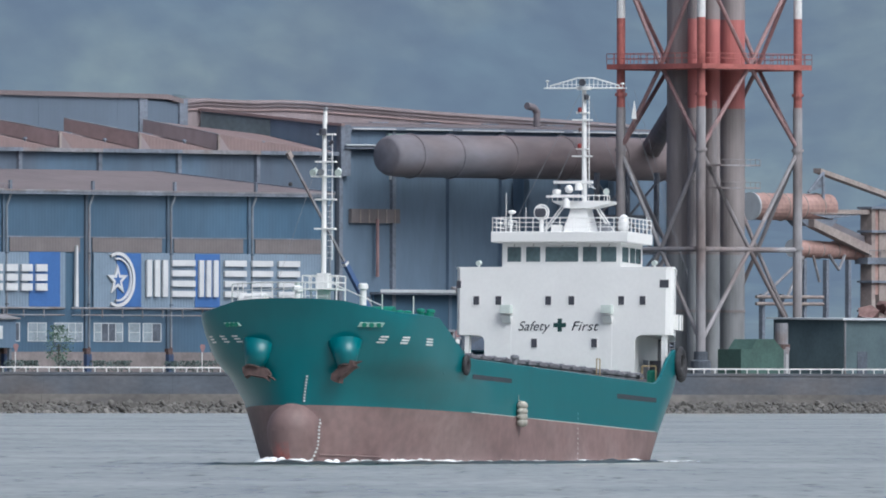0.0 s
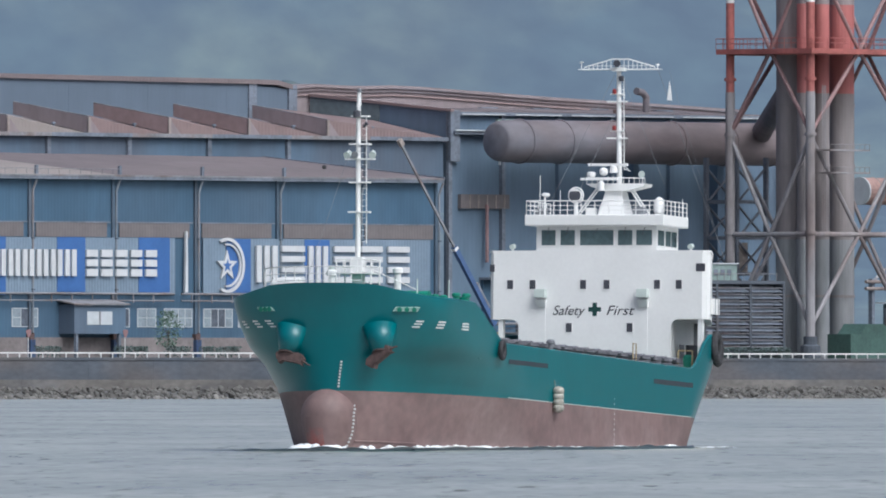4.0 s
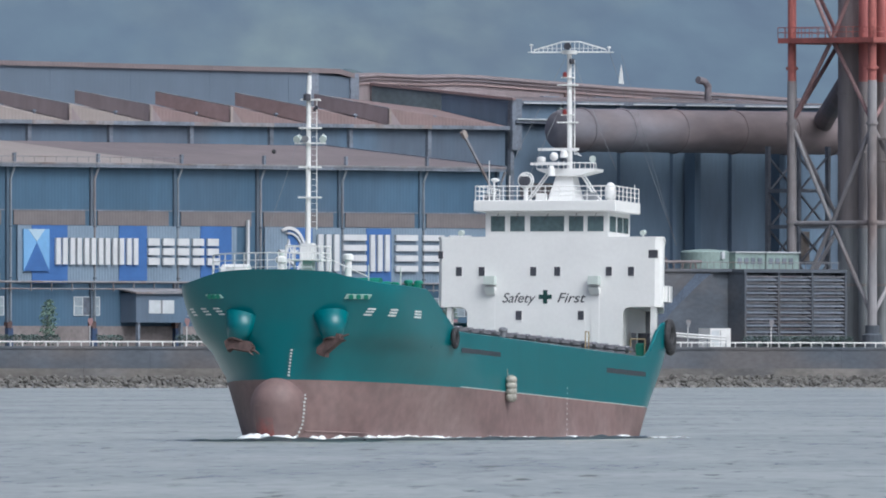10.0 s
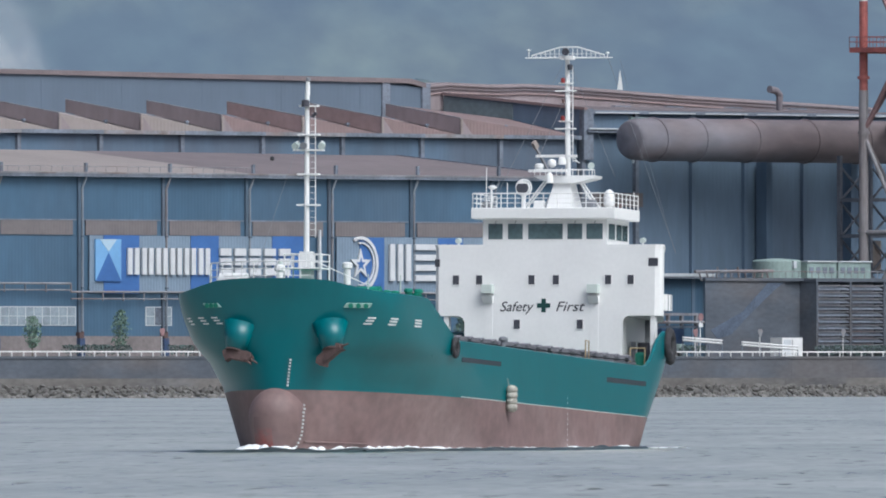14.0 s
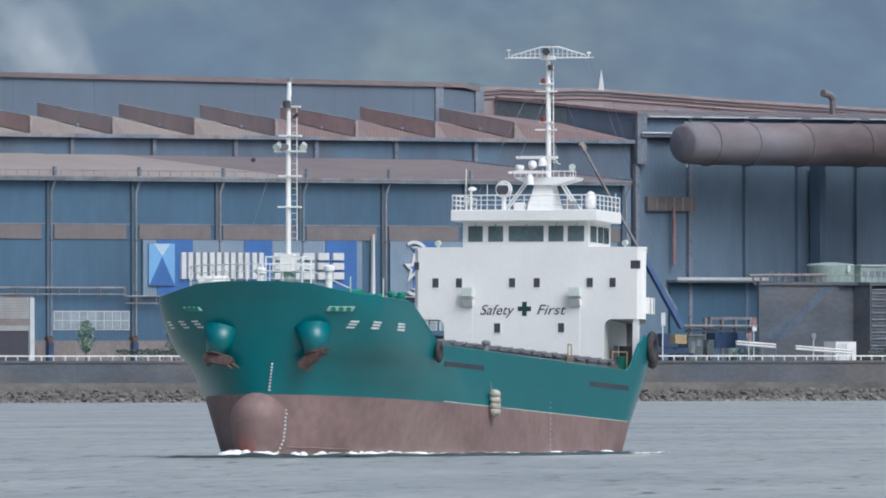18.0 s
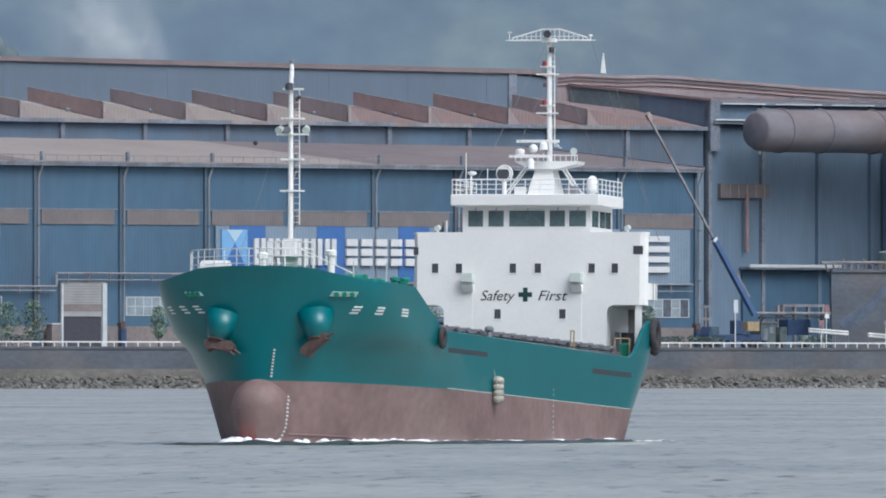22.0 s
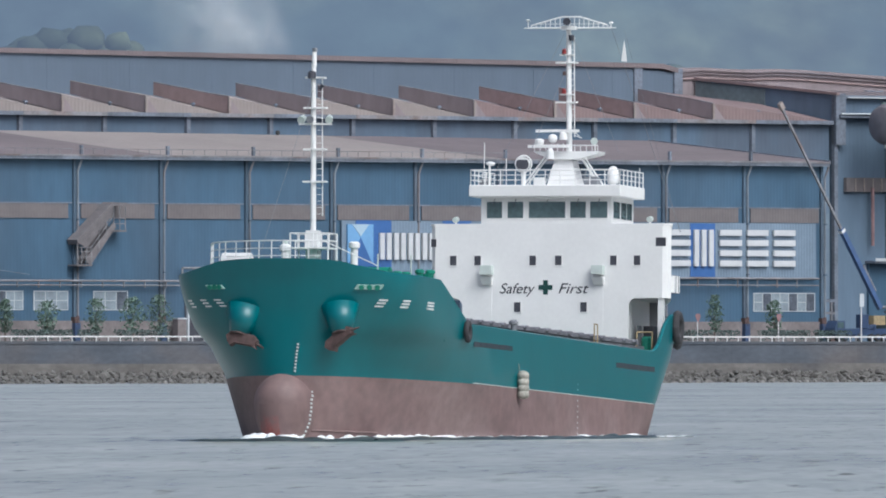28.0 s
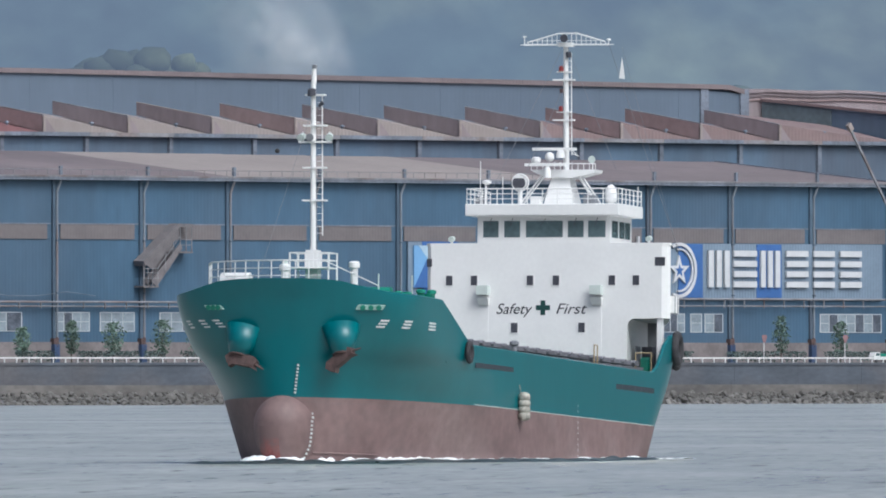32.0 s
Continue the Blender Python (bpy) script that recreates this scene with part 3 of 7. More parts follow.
part("gate_jamb", box(-202.5, -202.05, -0.9, -0.5, G0, 19.6), FRAMEW, gate)
locker = works("yard_locker", "small pale cabinet standing before the mill wall", "cabinet")
part("locker_body", box(-207.4, -205.1, -3, -1.6, G0, 11.9), PLINTH, locker, bevel=0.05)
part("locker_lid", box(-207.55, -204.95, -3.1, -1.5, 11.9, 12.15), FRAMEW, locker)
stair = part("outside_stair", box(-234.2, -230.0, -2.6, -0.3, 21.7, 22.0), STAIRM, mill, "grey-brown covered outside stair with landings")
part("stringer", slab([(-231.9, 23.0), (-224.2, 30.0), (-223.6, 29.0), (-230.6, 21.8)], "y", -2.6, -2.45), STAIRM, stair)
part("stringer", slab([(-231.9, 23.0), (-224.2, 30.0), (-223.6, 29.0), (-230.6, 21.8)], "y", -0.6, -0.45), STAIRM, stair)
part("stair_hood", slab([(-234.3, 26.6), (-224.7, 33.6), (-221, 33.5), (-221, 32.9), (-224.4, 32.9), (-233.9, 25.7)], "y", -2.8, -0.2), STAIRM, stair)
part("side_panel", slab([(-233.4, 25.9), (-224.5, 32.8), (-224.5, 31.2), (-231.4, 25.0)], "y", -2.5, -2.4), STAIRM, stair)
for k in range(15):
    part("tread", box(-231.1 + 0.49 * k, -230.3 + 0.49 * k, -2.4, -0.6, 22.2 + 0.47 * k, 22.3 + 0.47 * k), STEELG, stair)
for u, z0, z1 in ((-234.0, 21.8, 26.5), (-232.8, 21.8, 25.2), (-231.6, 21.8, 25.2), (-230.2, 21.8, 25.2), (-228.2, 25.0, 28.4), (-226.2, 27.0, 30.4), (-224.2, 29.0, 33.2), (-222.6, 28.4, 33.2), (-221.1, 28.4, 33.2)):
    part("baluster", tube((u, -2.55, z0), (u, -2.55, z1), 0.1, 5), STEELG, stair)
for z in (23.4, 24.4, 25.2):
    part("handrail", tube((-234, -2.55, z), (-230.2, -2.55, z), 0.08, 5), STEELG, stair)
part("handrail", tube((-230.2, -2.55, 25.2), (-224.2, -2.55, 31.2), 0.08, 5), STEELG, stair)
part("landing", box(-224.6, -220.8, -2.6, -0.3, 28.1, 28.45), STAIRM, stair)
for z in (29.6, 30.6):
    part("handrail", tube((-224.2, -2.55, z), (-221.1, -2.55, z), 0.08, 5), STEELG, stair)
cable_pts = [(-322 + 7.7 * k, 20.9 - 0.9 * math.sin(math.pi * ((k % 3) / 3))) for k in range(11)]
for a, b in zip(cable_pts, cable_pts[1:]):
    part("hanging_cable", tube((a[0], -0.8, a[1]), (b[0], -0.8, b[1]), 0.07, 5), STEELD, mill)

# ---- signs on the wall: plain blocks in the sign's colours ----
sign = works("company_sign", "blue and grey wall sign with plain white bars", "sign")
part("backing", box(-160, -99, -0.5, -0.24, 19.9, 30.5), SIGNGREY, sign)
for a, b in ((-156.2, -146.4), (-132.1, -124.3), (-109.3, -100.6)):
    part("blue_square", box(a, b, -0.62, -0.5, 20.2 if a > -150 else 19.6, 30.55), SIGNBLUE, sign)
part("emblem_panel", box(-158.8, -151.7, -0.9, -0.62, 21.9, 29.8), SIGNSKY, sign)
part("emblem_wedge", slab([(-158.8, 21.9), (-151.7, 21.9), (-155.2, 27.3)], "y", -0.96, -0.9), SIGNBLUE, sign)
part("emblem_wedge", slab([(-157.6, 29.8), (-152.9, 29.8), (-155.2, 27.5)], "y", -0.96, -0.9), SIGNPALE, sign)


def block_letter(name, u0, u1, z0, z1, strokes, parent):
    """Plain white bars in the place of one sign."""
    for a, b, c, d in strokes:
        part(name, box(u0 + (u1 - u0) * a, u0 + (u1 - u0) * b, -1.15, -0.7, z0 + (z1 - z0) * c, z0 + (z1 - z0) * d), SIGNWHITE, parent)


BAR2 = ((0, 0.36, 0, 1), (0.56, 0.92, 0, 1))
BAR3 = ((0, 0.9, 0, 0.27), (0, 0.9, 0.37, 0.63), (0, 0.9, 0.73, 1))
for a, b, s in [(-150 + 3.93 * k, -150 + 3.93 * k + 3.35, BAR2) for k in range(6)] + [(-124.4 + 4.15 * k, -124.4 + 4.15 * k + 3.4, BAR3) for k in range(5)]:
    block_letter("white_bar", a, b, 23.2, 28.2, s, sign)
sign2 = works("second_company_sign", "blue and grey wall sign with round emblem and white bars", "sign")
part("backing", box(-91, -26, -0.5, -0.24, 19.9, 30.5), SIGNGREY, sign2)
for a, b in ((-84.6, -77.7), (-62.3, -55.2)):
    part("blue_square", box(a, b, -0.62, -0.5, 20.2, 30.4), SIGNBLUE, sign2)
part("divider", slab([(-96.6, 20.2), (-95.8, 20.2), (-95.95, 31.8), (-96.35, 31.8)], "y", -1.0, -0.5), SIGNWHITE, sign2)
bm = bmesh.new()
for R, w, a0, a1 in ((4.95, 0.36, -2.0, 2.0), (4.0, 0.2, -1.75, 1.75)):
    n = 26
    rings = []
    for k in range(n + 1):
        a = a0 + (a1 - a0) * k / n
        t = w * (0.35 + 0.65 * math.cos(a / 2))
        rings.append([(-84.6 + (R + d) * 0.92 * math.cos(a), y, 25.4 + (R + d) * math.sin(a)) for d, y in ((-t, -1.0), (t, -1.0), (t, -0.65), (-t, -0.65))])
    loft(rings, True, bm)
bmesh.ops.recalc_face_normals(bm, faces=bm.faces)
part("emblem_ring", bm, SIGNWHITE, sign2)
star = []
for k in range(10):
    r = 3.0 if k % 2 == 0 else 1.2
    a = math.pi / 2 + k * math.pi / 5
    star.append((-84.7 + r * math.cos(a), 25.3 + r * math.sin(a)))
part("emblem_star", slab(star, "y", -1.0, -0.65), SIGNWHITE, sign2)
inner_star = [(-84.7 + (u + 84.7) * 0.45, 25.3 + (z - 25.3) * 0.45) for u, z in star]
part("emblem_star_core", slab(inner_star, "y", -1.05, -1.0), SIGNBLUE, sign2)
DENSE = ((0, 0.22, 0, 1), (0.36, 0.58, 0, 1), (0.72, 0.94, 0, 1))
GRID = ((0, 0.96, 0.84, 1), (0, 0.96, 0.56, 0.72), (0, 0.96, 0.28, 0.44), (0, 0.96, 0, 0.16))
for a, b, s in ((-76.5, -70.2, DENSE), (-69.3, -62.5, GRID), (-61.6, -55.8, DENSE), (-54.3, -47.8, GRID), (-46.4, -40.2, GRID), (-38.8, -32.4, GRID)):
    block_letter("white_bar", a, b, 22.2, 29.2, s, sign2)

# ---- second nave with sawtooth monitors, and the tall hall behind ----
nave = works("sawtooth_nave", "rust-dusted sawtooth roofed factory nave above the mill", "factory")
for n in range(-14, 3):
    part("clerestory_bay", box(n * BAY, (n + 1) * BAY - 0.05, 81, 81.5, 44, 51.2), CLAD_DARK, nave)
    part("clerestory_post", box(n * BAY - 0.5, n * BAY + 0.5, 80.3, 81, 44, 51.2), STEELD, nave)
    part("eaves_gutter", box(n * BAY, (n + 1) * BAY - 0.05, 79.6, 81, 51.0, 51.75), STEELG if n % 2 else STEELD, nave)
    roof_sheet("roof_sheet", n * BAY, (n + 1) * BAY - 0.05, 79.8, 51.6, 105.5, 55.1, ROOF, nave)
    roof_sheet("back_gutter", n * BAY, (n + 1) * BAY - 0.05, 105.5, 55.1, 118, 55.3, ROOF, nave)
    if n > 1:
        continue
    uk = n * BAY + 11.0
    run = BAY if n < 1 else 36.0
    A, R, T, B = (uk, 80.3, 51.75), (uk, 80.3, 54.9), (uk + 3.3, 80.3, 51.75), (uk + run, 80.3, 51.6)
    Ab, Rb, Bb = (uk, 100, 55.5), (uk, 100, 57.9), (uk + run, 100, 55.3)
    bm = bmesh.new()
    q = [bm.verts.new(p) for p in (R, T, B, Bb, Rb, Ab)]
    for f in ((0, 1, 2), (0, 2, 3, 4), (5, 4, 3)):
        bm.faces.new([q[k] for k in f])
    bmesh.ops.recalc_face_normals(bm, faces=bm.faces)
    if n == -9:
        sheet = ROOF_OXIDE
    elif n > -3:
        sheet = ROOF_RED
    else:
        sheet = ROOF_PALE
    saw = part("sawtooth_roof", bm, sheet, nave, "sloping sawtooth roof bay")
    bm = slab([(80.3, 51.75), (100, 55.5), (100, 57.9), (80.3, 54.9)], "x", uk - 0.12, uk)
    light_face = n in (-8, -5, -1, 0)
    part("sawtooth_face", bm, MONITOR_RED if light_face else MONITOR, saw, "upright rusty sheet face of the sawtooth")
    part("gable_end", slab([(uk + 0.02, 51.75), (uk + 3.3, 51.75), (uk + 0.02, 54.9)], "y", 79.95, 80.25), MONITOR, saw, "dark triangular end of the sawtooth")
    part("gable_flashing", box(uk - 0.3, uk + 0.35, 79.8, 79.94, 51.75, 54.8), TANSTEEL if n % 2 else ROOF_PALE, saw)
    part("ridge_cap", tube((uk, 80.2, 54.95), (uk, 100, 57.95), 0.16, 6), ROOF_PALE if n in (-10, -6) else STEELG, saw)
# end slope of the nave beside the furnace building
roof_end = bmesh.new()
q = [roof_end.verts.new(p) for p in ((36, 81.0, 51.7), (70.3, 81.0, 50.9), (60, 101, 56.0), (44, 101, 56.4))]
roof_end.faces.new(q)
bmesh.ops.solidify(roof_end, geom=roof_end.faces[:], thickness=0.25)
bmesh.ops.recalc_face_normals(roof_end, faces=roof_end.faces)
part("end_slope", roof_end, ROOF_RED, nave, "reddish hipped end of the nave roof")
for k in range(-14, 4):
    part("ridge_ventilator", tube((k * BAY + 1.5, 80.6, 51.7), (k * BAY + 1.5, 80.6, 53.4), 0.22, 8), STEELD, nave)
    part("ventilator_cap", lathe([(0.5, 0), (0.45, 0.25), (0.1, 0.4)], 10, at=(k * BAY + 1.5, 80.6, 53.4)), STEELD, nave)
hall = works("tall_furnace_hall", "tall faded blue hall with rusty roof edge", "factory")
HALL_TOP = [(-326, 65.3), (-140, 64.64), (8.8, 63.71), (55, 63.48), (61, 63.4), (65.5, 62.55)]
for n in range(-14, 3):
    u0, u1 = n * BAY, min((n + 1) * BAY - 0.05, 65.5)
    z0, z1 = pick(u0, HALL_TOP), pick(u1, HALL_TOP)
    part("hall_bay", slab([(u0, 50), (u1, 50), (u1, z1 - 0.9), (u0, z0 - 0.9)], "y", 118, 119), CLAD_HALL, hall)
    cuts = [u0] + [u for u, z in HALL_TOP if u0 < u < u1] + [u1]
    part("roof_edge", slab([(u, pick(u, HALL_TOP) - 0.95) for u in cuts] + [(u, pick(u, HALL_TOP)) for u in cuts[::-1]], "y", 117.4, 119.4), ROOF, hall)
part("corner_post", box(64.5, 66.9, 117.5, 119.5, 50, 62.5), STEELD, hall)
part("wall_strip", box(52.7, 55.0, 117.6, 118, 50, 62.6), STEELD, hall)
part("hall_body", box(-330, 65, 119, 170, 50, 63), CLAD_DARK, hall)

# ---- dark furnace building with its duct ----
furn = works("furnace_building", "soot-darkened blue furnace building with stained walls", "factory")
edges = [71.0, 87, 104, 120, 138, 156, 172]
for k, (a, b) in enumerate(zip(edges, edges[1:])):
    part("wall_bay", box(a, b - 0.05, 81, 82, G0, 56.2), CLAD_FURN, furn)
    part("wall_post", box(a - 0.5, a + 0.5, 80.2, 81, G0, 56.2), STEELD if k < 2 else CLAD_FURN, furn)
    part("eave_beam", box(a, b - 0.05, 79.8, 82, 56.2, 56.9), STEELD, furn)
    part("eave_lip", box(a + 3, b - 0.05, 79.6, 79.78, 56.3, 56.55), FRAMEW, furn)
part("corner_post", box(70.5, 73.3, 79.7, 80.9, 47, 57.2), STEELD, furn)
part("pipe_bridge", box(71.2, 86.6, 79.2, 80.9, 52.4, 53.0), STEELD, furn, "narrow ledge with pale pipes above the wall")
part("bridge_pipe", tube((71.2, 79.0, 53.15), (85.2, 79.0, 53.15), 0.17, 8), FRAMEW, furn)
part("drop_pipe", tube((85.1, 79.6, 46.4), (85.1, 79.6, 53.6), 0.26, 8), FRAMEW, furn)
part("grey_panel", slab([(85.3, 53.6), (91.8, 54.4), (91.8, 55.6), (85.3, 55.6)], "y", 80.3, 80.9), TANKG, furn)
louvre = part("louvre_strip", box(74, 88.6, 80.1, 80.9, 37.7, 40.5), BROWN, furn, "brown louvre strip in the furnace wall")
for k in range(5):
    part("mullion", box(76.5 + 2.6 * k, 76.75 + 2.6 * k, 79.95, 80.1, 37.7, 40.4), TANSTEEL, louvre)
part("ledge", box(80.5, 108, 78.2, 81, 23.5, 24.0), STEELD, furn)
part("ledge_lip", box(80.5, 108, 78.0, 78.2, 23.9, 24.5), FRAMEW, furn)
part("wall_pipe", tube((81.5, 79.8, 27), (81.5, 79.8, 38.5), 0.35, 8), BRACE, furn)
part("stained_lower_wall", box(81, 107, 80.4, 80.95, G0, 23.5), CLAD, furn)
part("yard_post", box(107.2, 108.0, 78.4, 79.4, G0, 23.5), FRAMEW, furn)
for u in (124, 150, 172):
    part("buttress", box(u - 0.9, u + 0.9, 77.5, 80.2, G0, 47), CLAD_DARK, furn)
roof_sheet("upper_roof", 71.3, 172, 80, 57.1, 117.5, 58.4, ROOF, furn)
FURN_TOP = [(67.0, 62.4), (72.9, 62.8), (80, 62.6), (87.4, 62.5), (96, 62.75), (104, 62.6), (144, 60.9), (185, 59.6), (204, 58.9)]
part("upper_wall", slab([(204, 50), (67.0, 50)] + FURN_TOP, "y", 118, 128), MONITOR, furn, "rust-brown upper roof side")
for drop, thick, mat in ((0.5, 0.2, PIPE), (1.2, 0.15, PIPE), (1.9, 0.25, MONITOR_RED)):
    part("roof_step", slab([(u, z - drop - thick) for u, z in FURN_TOP] + [(u, z - drop) for u, z in FURN_TOP[::-1]], "y", 117.6, 118), mat, furn)
part("gable_wall", slab([(81, 44), (117.5, 44), (117.5, 60.2), (81, 57.0)], "x", 70.9, 71.2), CLAD_FURN, furn)
part("gable_panel", slab([(99, 54), (117.5, 54), (117.5, 60.0), (99, 58.3)], "x", 70.7, 70.9), TANKD, furn)
part("gable_verge", slab([(79.5, 56.9), (117.5, 60.2), (117.5, 60.8), (79.5, 57.4)], "x", 70.3, 71.3), ROOF_RED, furn)
for u in (96, 124, 140, 158, 178):
    part("roof_curb", box(u - 2, u + 3, 117, 119, 58, 58.6), STEELD, furn)
prof = [(73.0, 3.2), (73.3, 3.7), (74.2, 4.05), (76, 4.2), (79, 4.25), (158, 4.3), (161, 3.6)]
bm = loft([[(u, 70 + r * math.cos(2 * math.pi * k / 28), 51.0 + r * math.sin(2 * math.pi * k / 28)) for k in range(28)] for u, r in prof], True)
bmesh.ops.holes_fill(bm, edges=bm.edges)
bmesh.ops.recalc_face_normals(bm, faces=bm.faces)
duct = part("waste_gas_duct", bm, PIPE, furn, "huge rust-brown horizontal gas duct", soft=True)
for u in (80, 92, 108, 126, 142, 156):
    part("duct_band", ring_torus((u, 70, 51), (1, 0, 0), 4.3, 0.22, 28, 6), PIPE, duct)
bm = tube((147.3, 95, 56), (147.3, 95, 60.6), 0.7, 12)
ball((147.3, 95, 60.7), 0.72, 2, bm)
tube((147.3, 95, 60.7), (146.2, 95, 61.6), 0.7, 12, bm=bm)
ball((146.2, 95, 61.6), 0.72, 2, bm)
tube((146.2, 95, 61.6), (144.2, 95, 61.9), 0.7, 12, 0.75, bm=bm)
vent = part("roof_vent_pipe", bm, PIPE, furn, "bent rusty vent pipe on the roof")

# ---- chimney in its lattice tower ----
tower = works("chimney_tower", "red, white and grey lattice tower round tall chimneys", "tower")
TU0, TU1, TV0, TV1 = 110.6, 140.2, 20.0, 41.0
legs = ((TU0, TV0), (TU1, TV0), (TU1, TV1), (TU0, TV1))
for u, v in legs:
    for z0, z1, mat in ((12, 60.8, TOWER_GREY), (60.8, 78.5, TOWER_RED), (78.5, 96, TOWER_WHITE)):
        part("leg", tube((u, v, z0), (u, v, z1), 0.95 if z0 < 50 else 0.85, 14), mat, tower)
    part("leg_foot", lathe([(2.0, 0), (2.0, 2.5), (1.4, 2.8), (1.4, 4.4)], 14, at=(u, v, G0)), CONC, tower)
    for z in (32.5, 52, 63):
        part("leg_collar", lathe([(1.2, 0), (1.2, 0.6)], 14, at=(u, v, z)), TOWER_GREY if z < 60 else TOWER_RED, tower)
mid = lambda a, b: ((a[0] + b[0]) / 2, (a[1] + b[1]) / 2)
for a, b in ((legs[0], legs[1]), (legs[0], legs[3]), (legs[1], legs[2]), (legs[3], legs[2])):
    m_ = mid(a, b)
    for za, zb, mat in ((14, 32.5, TOWER_GREY), (52, 32.5, TOWER_GREY), (52.5, 69, BRACE), (89, 69, BRACE)):
        for p in (a, b):
            part("brace", tube((*p, za), (*m_, zb), 0.42, 10), mat, tower)
    for z, mat in ((32.5, TOWER_GREY), (68.6, TOWER_RED)):
        part("ring_beam", tube((*a, z), (*b, z), 0.5, 10), mat, tower)
plat = part("platform", box(TU0 - 2, TU1 + 2, TV0 - 2, TV1 + 2, 68.3, 69.3), TOWER_RED, tower, "red steel walkway round the tower")
for a, b in zip(((TU0 - 2, TV0 - 2), (TU1 + 2, TV0 - 2), (TU0 - 2, TV0 - 2), (TU0 - 2, TV1 + 2)), ((TU1 + 2, TV0 - 2), (TU1 + 2, TV1 + 2), (TU0 - 2, TV1 + 2), (TU1 + 2, TV1 + 2))):
    for z in (70.4, 71.4):
        part("handrail", tube((*a, z), (*b, z), 0.07, 5), TOWER_RED, plat)
    for k in range(15):
        p = (a[0] + (b[0] - a[0]) * k / 14, a[1] + (b[1] - a[1]) * k / 14)
        part("stanchion", tube((*p, 69.3), (*p, 71.4), 0.07, 5), TOWER_RED, plat)
for u, v, r, red in ((117.3, 31, 2.85, False), (115.5, 26, 1.35, True), (123.4, 28, 1.55, True), (131.9, 30, 2.5, True)):
    part("chimney_foot", tube((u, v, G0), (u, v, 31.5), r, 24), STACK_LOW, tower, "pale grey weathered chimney foot")
    part("chimney", tube((u, v, 31.5), (u, v, 60.6), r, 24), STACK, tower, "stained steel chimney")
    part("chimney_middle", tube((u, v, 60.6), (u, v, 78.3), r * 0.99, 24), STACK_RED if red else STACK, tower)
    part("chimney_top", tube((u, v, 78.3), (u, v, 97), r, 24), STACK, tower)
    for z in (20, 33, 46, 58):
        part("chimney_band", lathe([(r + 0.15, 0), (r + 0.15, 0.5)], 24, at=(u, v, z)), STACK, tower)
bm = tube((152, 69, 52.5), (118.5, 31, 64), 2.1, 16, 1.7)
part("flue", bm, PIPE, tower, "slanting flue from the duct to the chimney")
for z in (44.5, 49.0):
    lf = part("landing", box(112, 124, 16, 20, z, z + 0.3), TOWER_GREY, tower)
    for k in range(9):
        part("stanchion", tube((112 + 1.5 * k, 16, z), (112 + 1.5 * k, 16, z + 1.3), 0.06, 5), TOWER_GREY, lf)
    part("handrail", tube((112, 16, z + 1.3), (124, 16, z + 1.3), 0.06, 5), TOWER_GREY, lf)
for k in range(3):
    part("cage_ladder", tube((113 + 0.5 * k, 19, 33), (113 + 0.5 * k, 19, 62), 0.08, 5), TOWER_GREY, tower)

# steel trestle beside the tower
trestle = works("steel_trestle", "dark open steel trestle carrying pipes", "trestle")
for u in (123, 132):
    for v in (50, 58):
        part("post", box(u - 0.4, u + 0.4, v - 0.4, v + 0.4, G0, 48), TRESTLE, trestle)
for k in range(5):
    z = 10 + 7.2 * k
    for v in (50, 58):
        part("beam", box(123, 132, v - 0.3, v + 0.3, z, z + 0.7), TRESTLE, trestle)
        part("diagonal", tube((123, v, z), (132, v, z + 7.2), 0.25, 6), TRESTLE, trestle)
        part("diagonal", tube((132, v, z), (123, v, z + 7.2), 0.25, 6), TRESTLE, trestle)
    part("cross_beam", box(122.7, 123.3, 50, 58, z, z + 0.7), TRESTLE, trestle)
part("pale_panel", box(124, 127, 50.5, 51, 25, 31), TANSTEEL, trestle, "pale steel panel in the trestle")

# ---- conveyors and sheds beyond the tower ----
conv = works("ore_conveyor", "rust-orange ore drums and conveyors on a tan steel tower", "conveyor")
for z0, z1, u0, u1, r in ((41.7, 41.6, 173, 197, 2.75), (33.3, 32.7, 186, 207, 1.75)):
    drum = part("drum", tube((u0, 60, z0), (u1, 60, z1), r, 20), ORANGE, conv, "long dusty orange drum")
    part("drum_end", tube((u0 - 0.4, 60, z0), (u0, 60, z0), r * 1.04, 20), FRAMEW, drum)
    for k in range(4):
        u = u0 + (u1 - u0) * (0.15 + 0.23 * k)
        part("drum_hoop", ring_torus((u, 60, z0 + (z1 - z0) * 0.5), (1, 0, 0), r, 0.16, 20, 5), TANSTEEL, drum)
part("drum_cradle", slab([(186, 39.2), (198, 39.2), (196, 37.8), (188, 37.8)], "y", 58, 62), STEELD, conv)
part("head_frame", tube((188.5, 58, 44.6), (193, 58, 48.6), 0.3, 6), STEELD, conv)
part("head_frame", tube((193.1, 58, 48.8), (193.2, 58, 40.8), 0.35, 6), STEELD, conv)
part("head_plate", slab([(189.5, 44.8), (193, 48.6), (193, 45.6)], "y", 58.2, 58.5), STEELD, conv)
part("upper_belt", slab([(192.4, 48.6), (236, 38.7), (236, 39.9), (192.4, 49.5)], "y", 58, 60), TANSTEEL, conv, "long sloping ochre conveyor belt housing")
part("belt_boom", box(188.5, 236, 57.5, 59, 40.3, 41.2), TANSTEEL, conv)
part("boom_web", slab([(188.5, 40.3), (195, 39.3), (206, 40.3)], "y", 57.7, 58.4), STEELD, conv)
part("chute", slab([(188.5, 39.2), (206.6, 34.0), (206.6, 32.0), (188.5, 37.6)], "y", 56.5, 58.5), TANSTEEL, conv, "slanting tan steel chute")
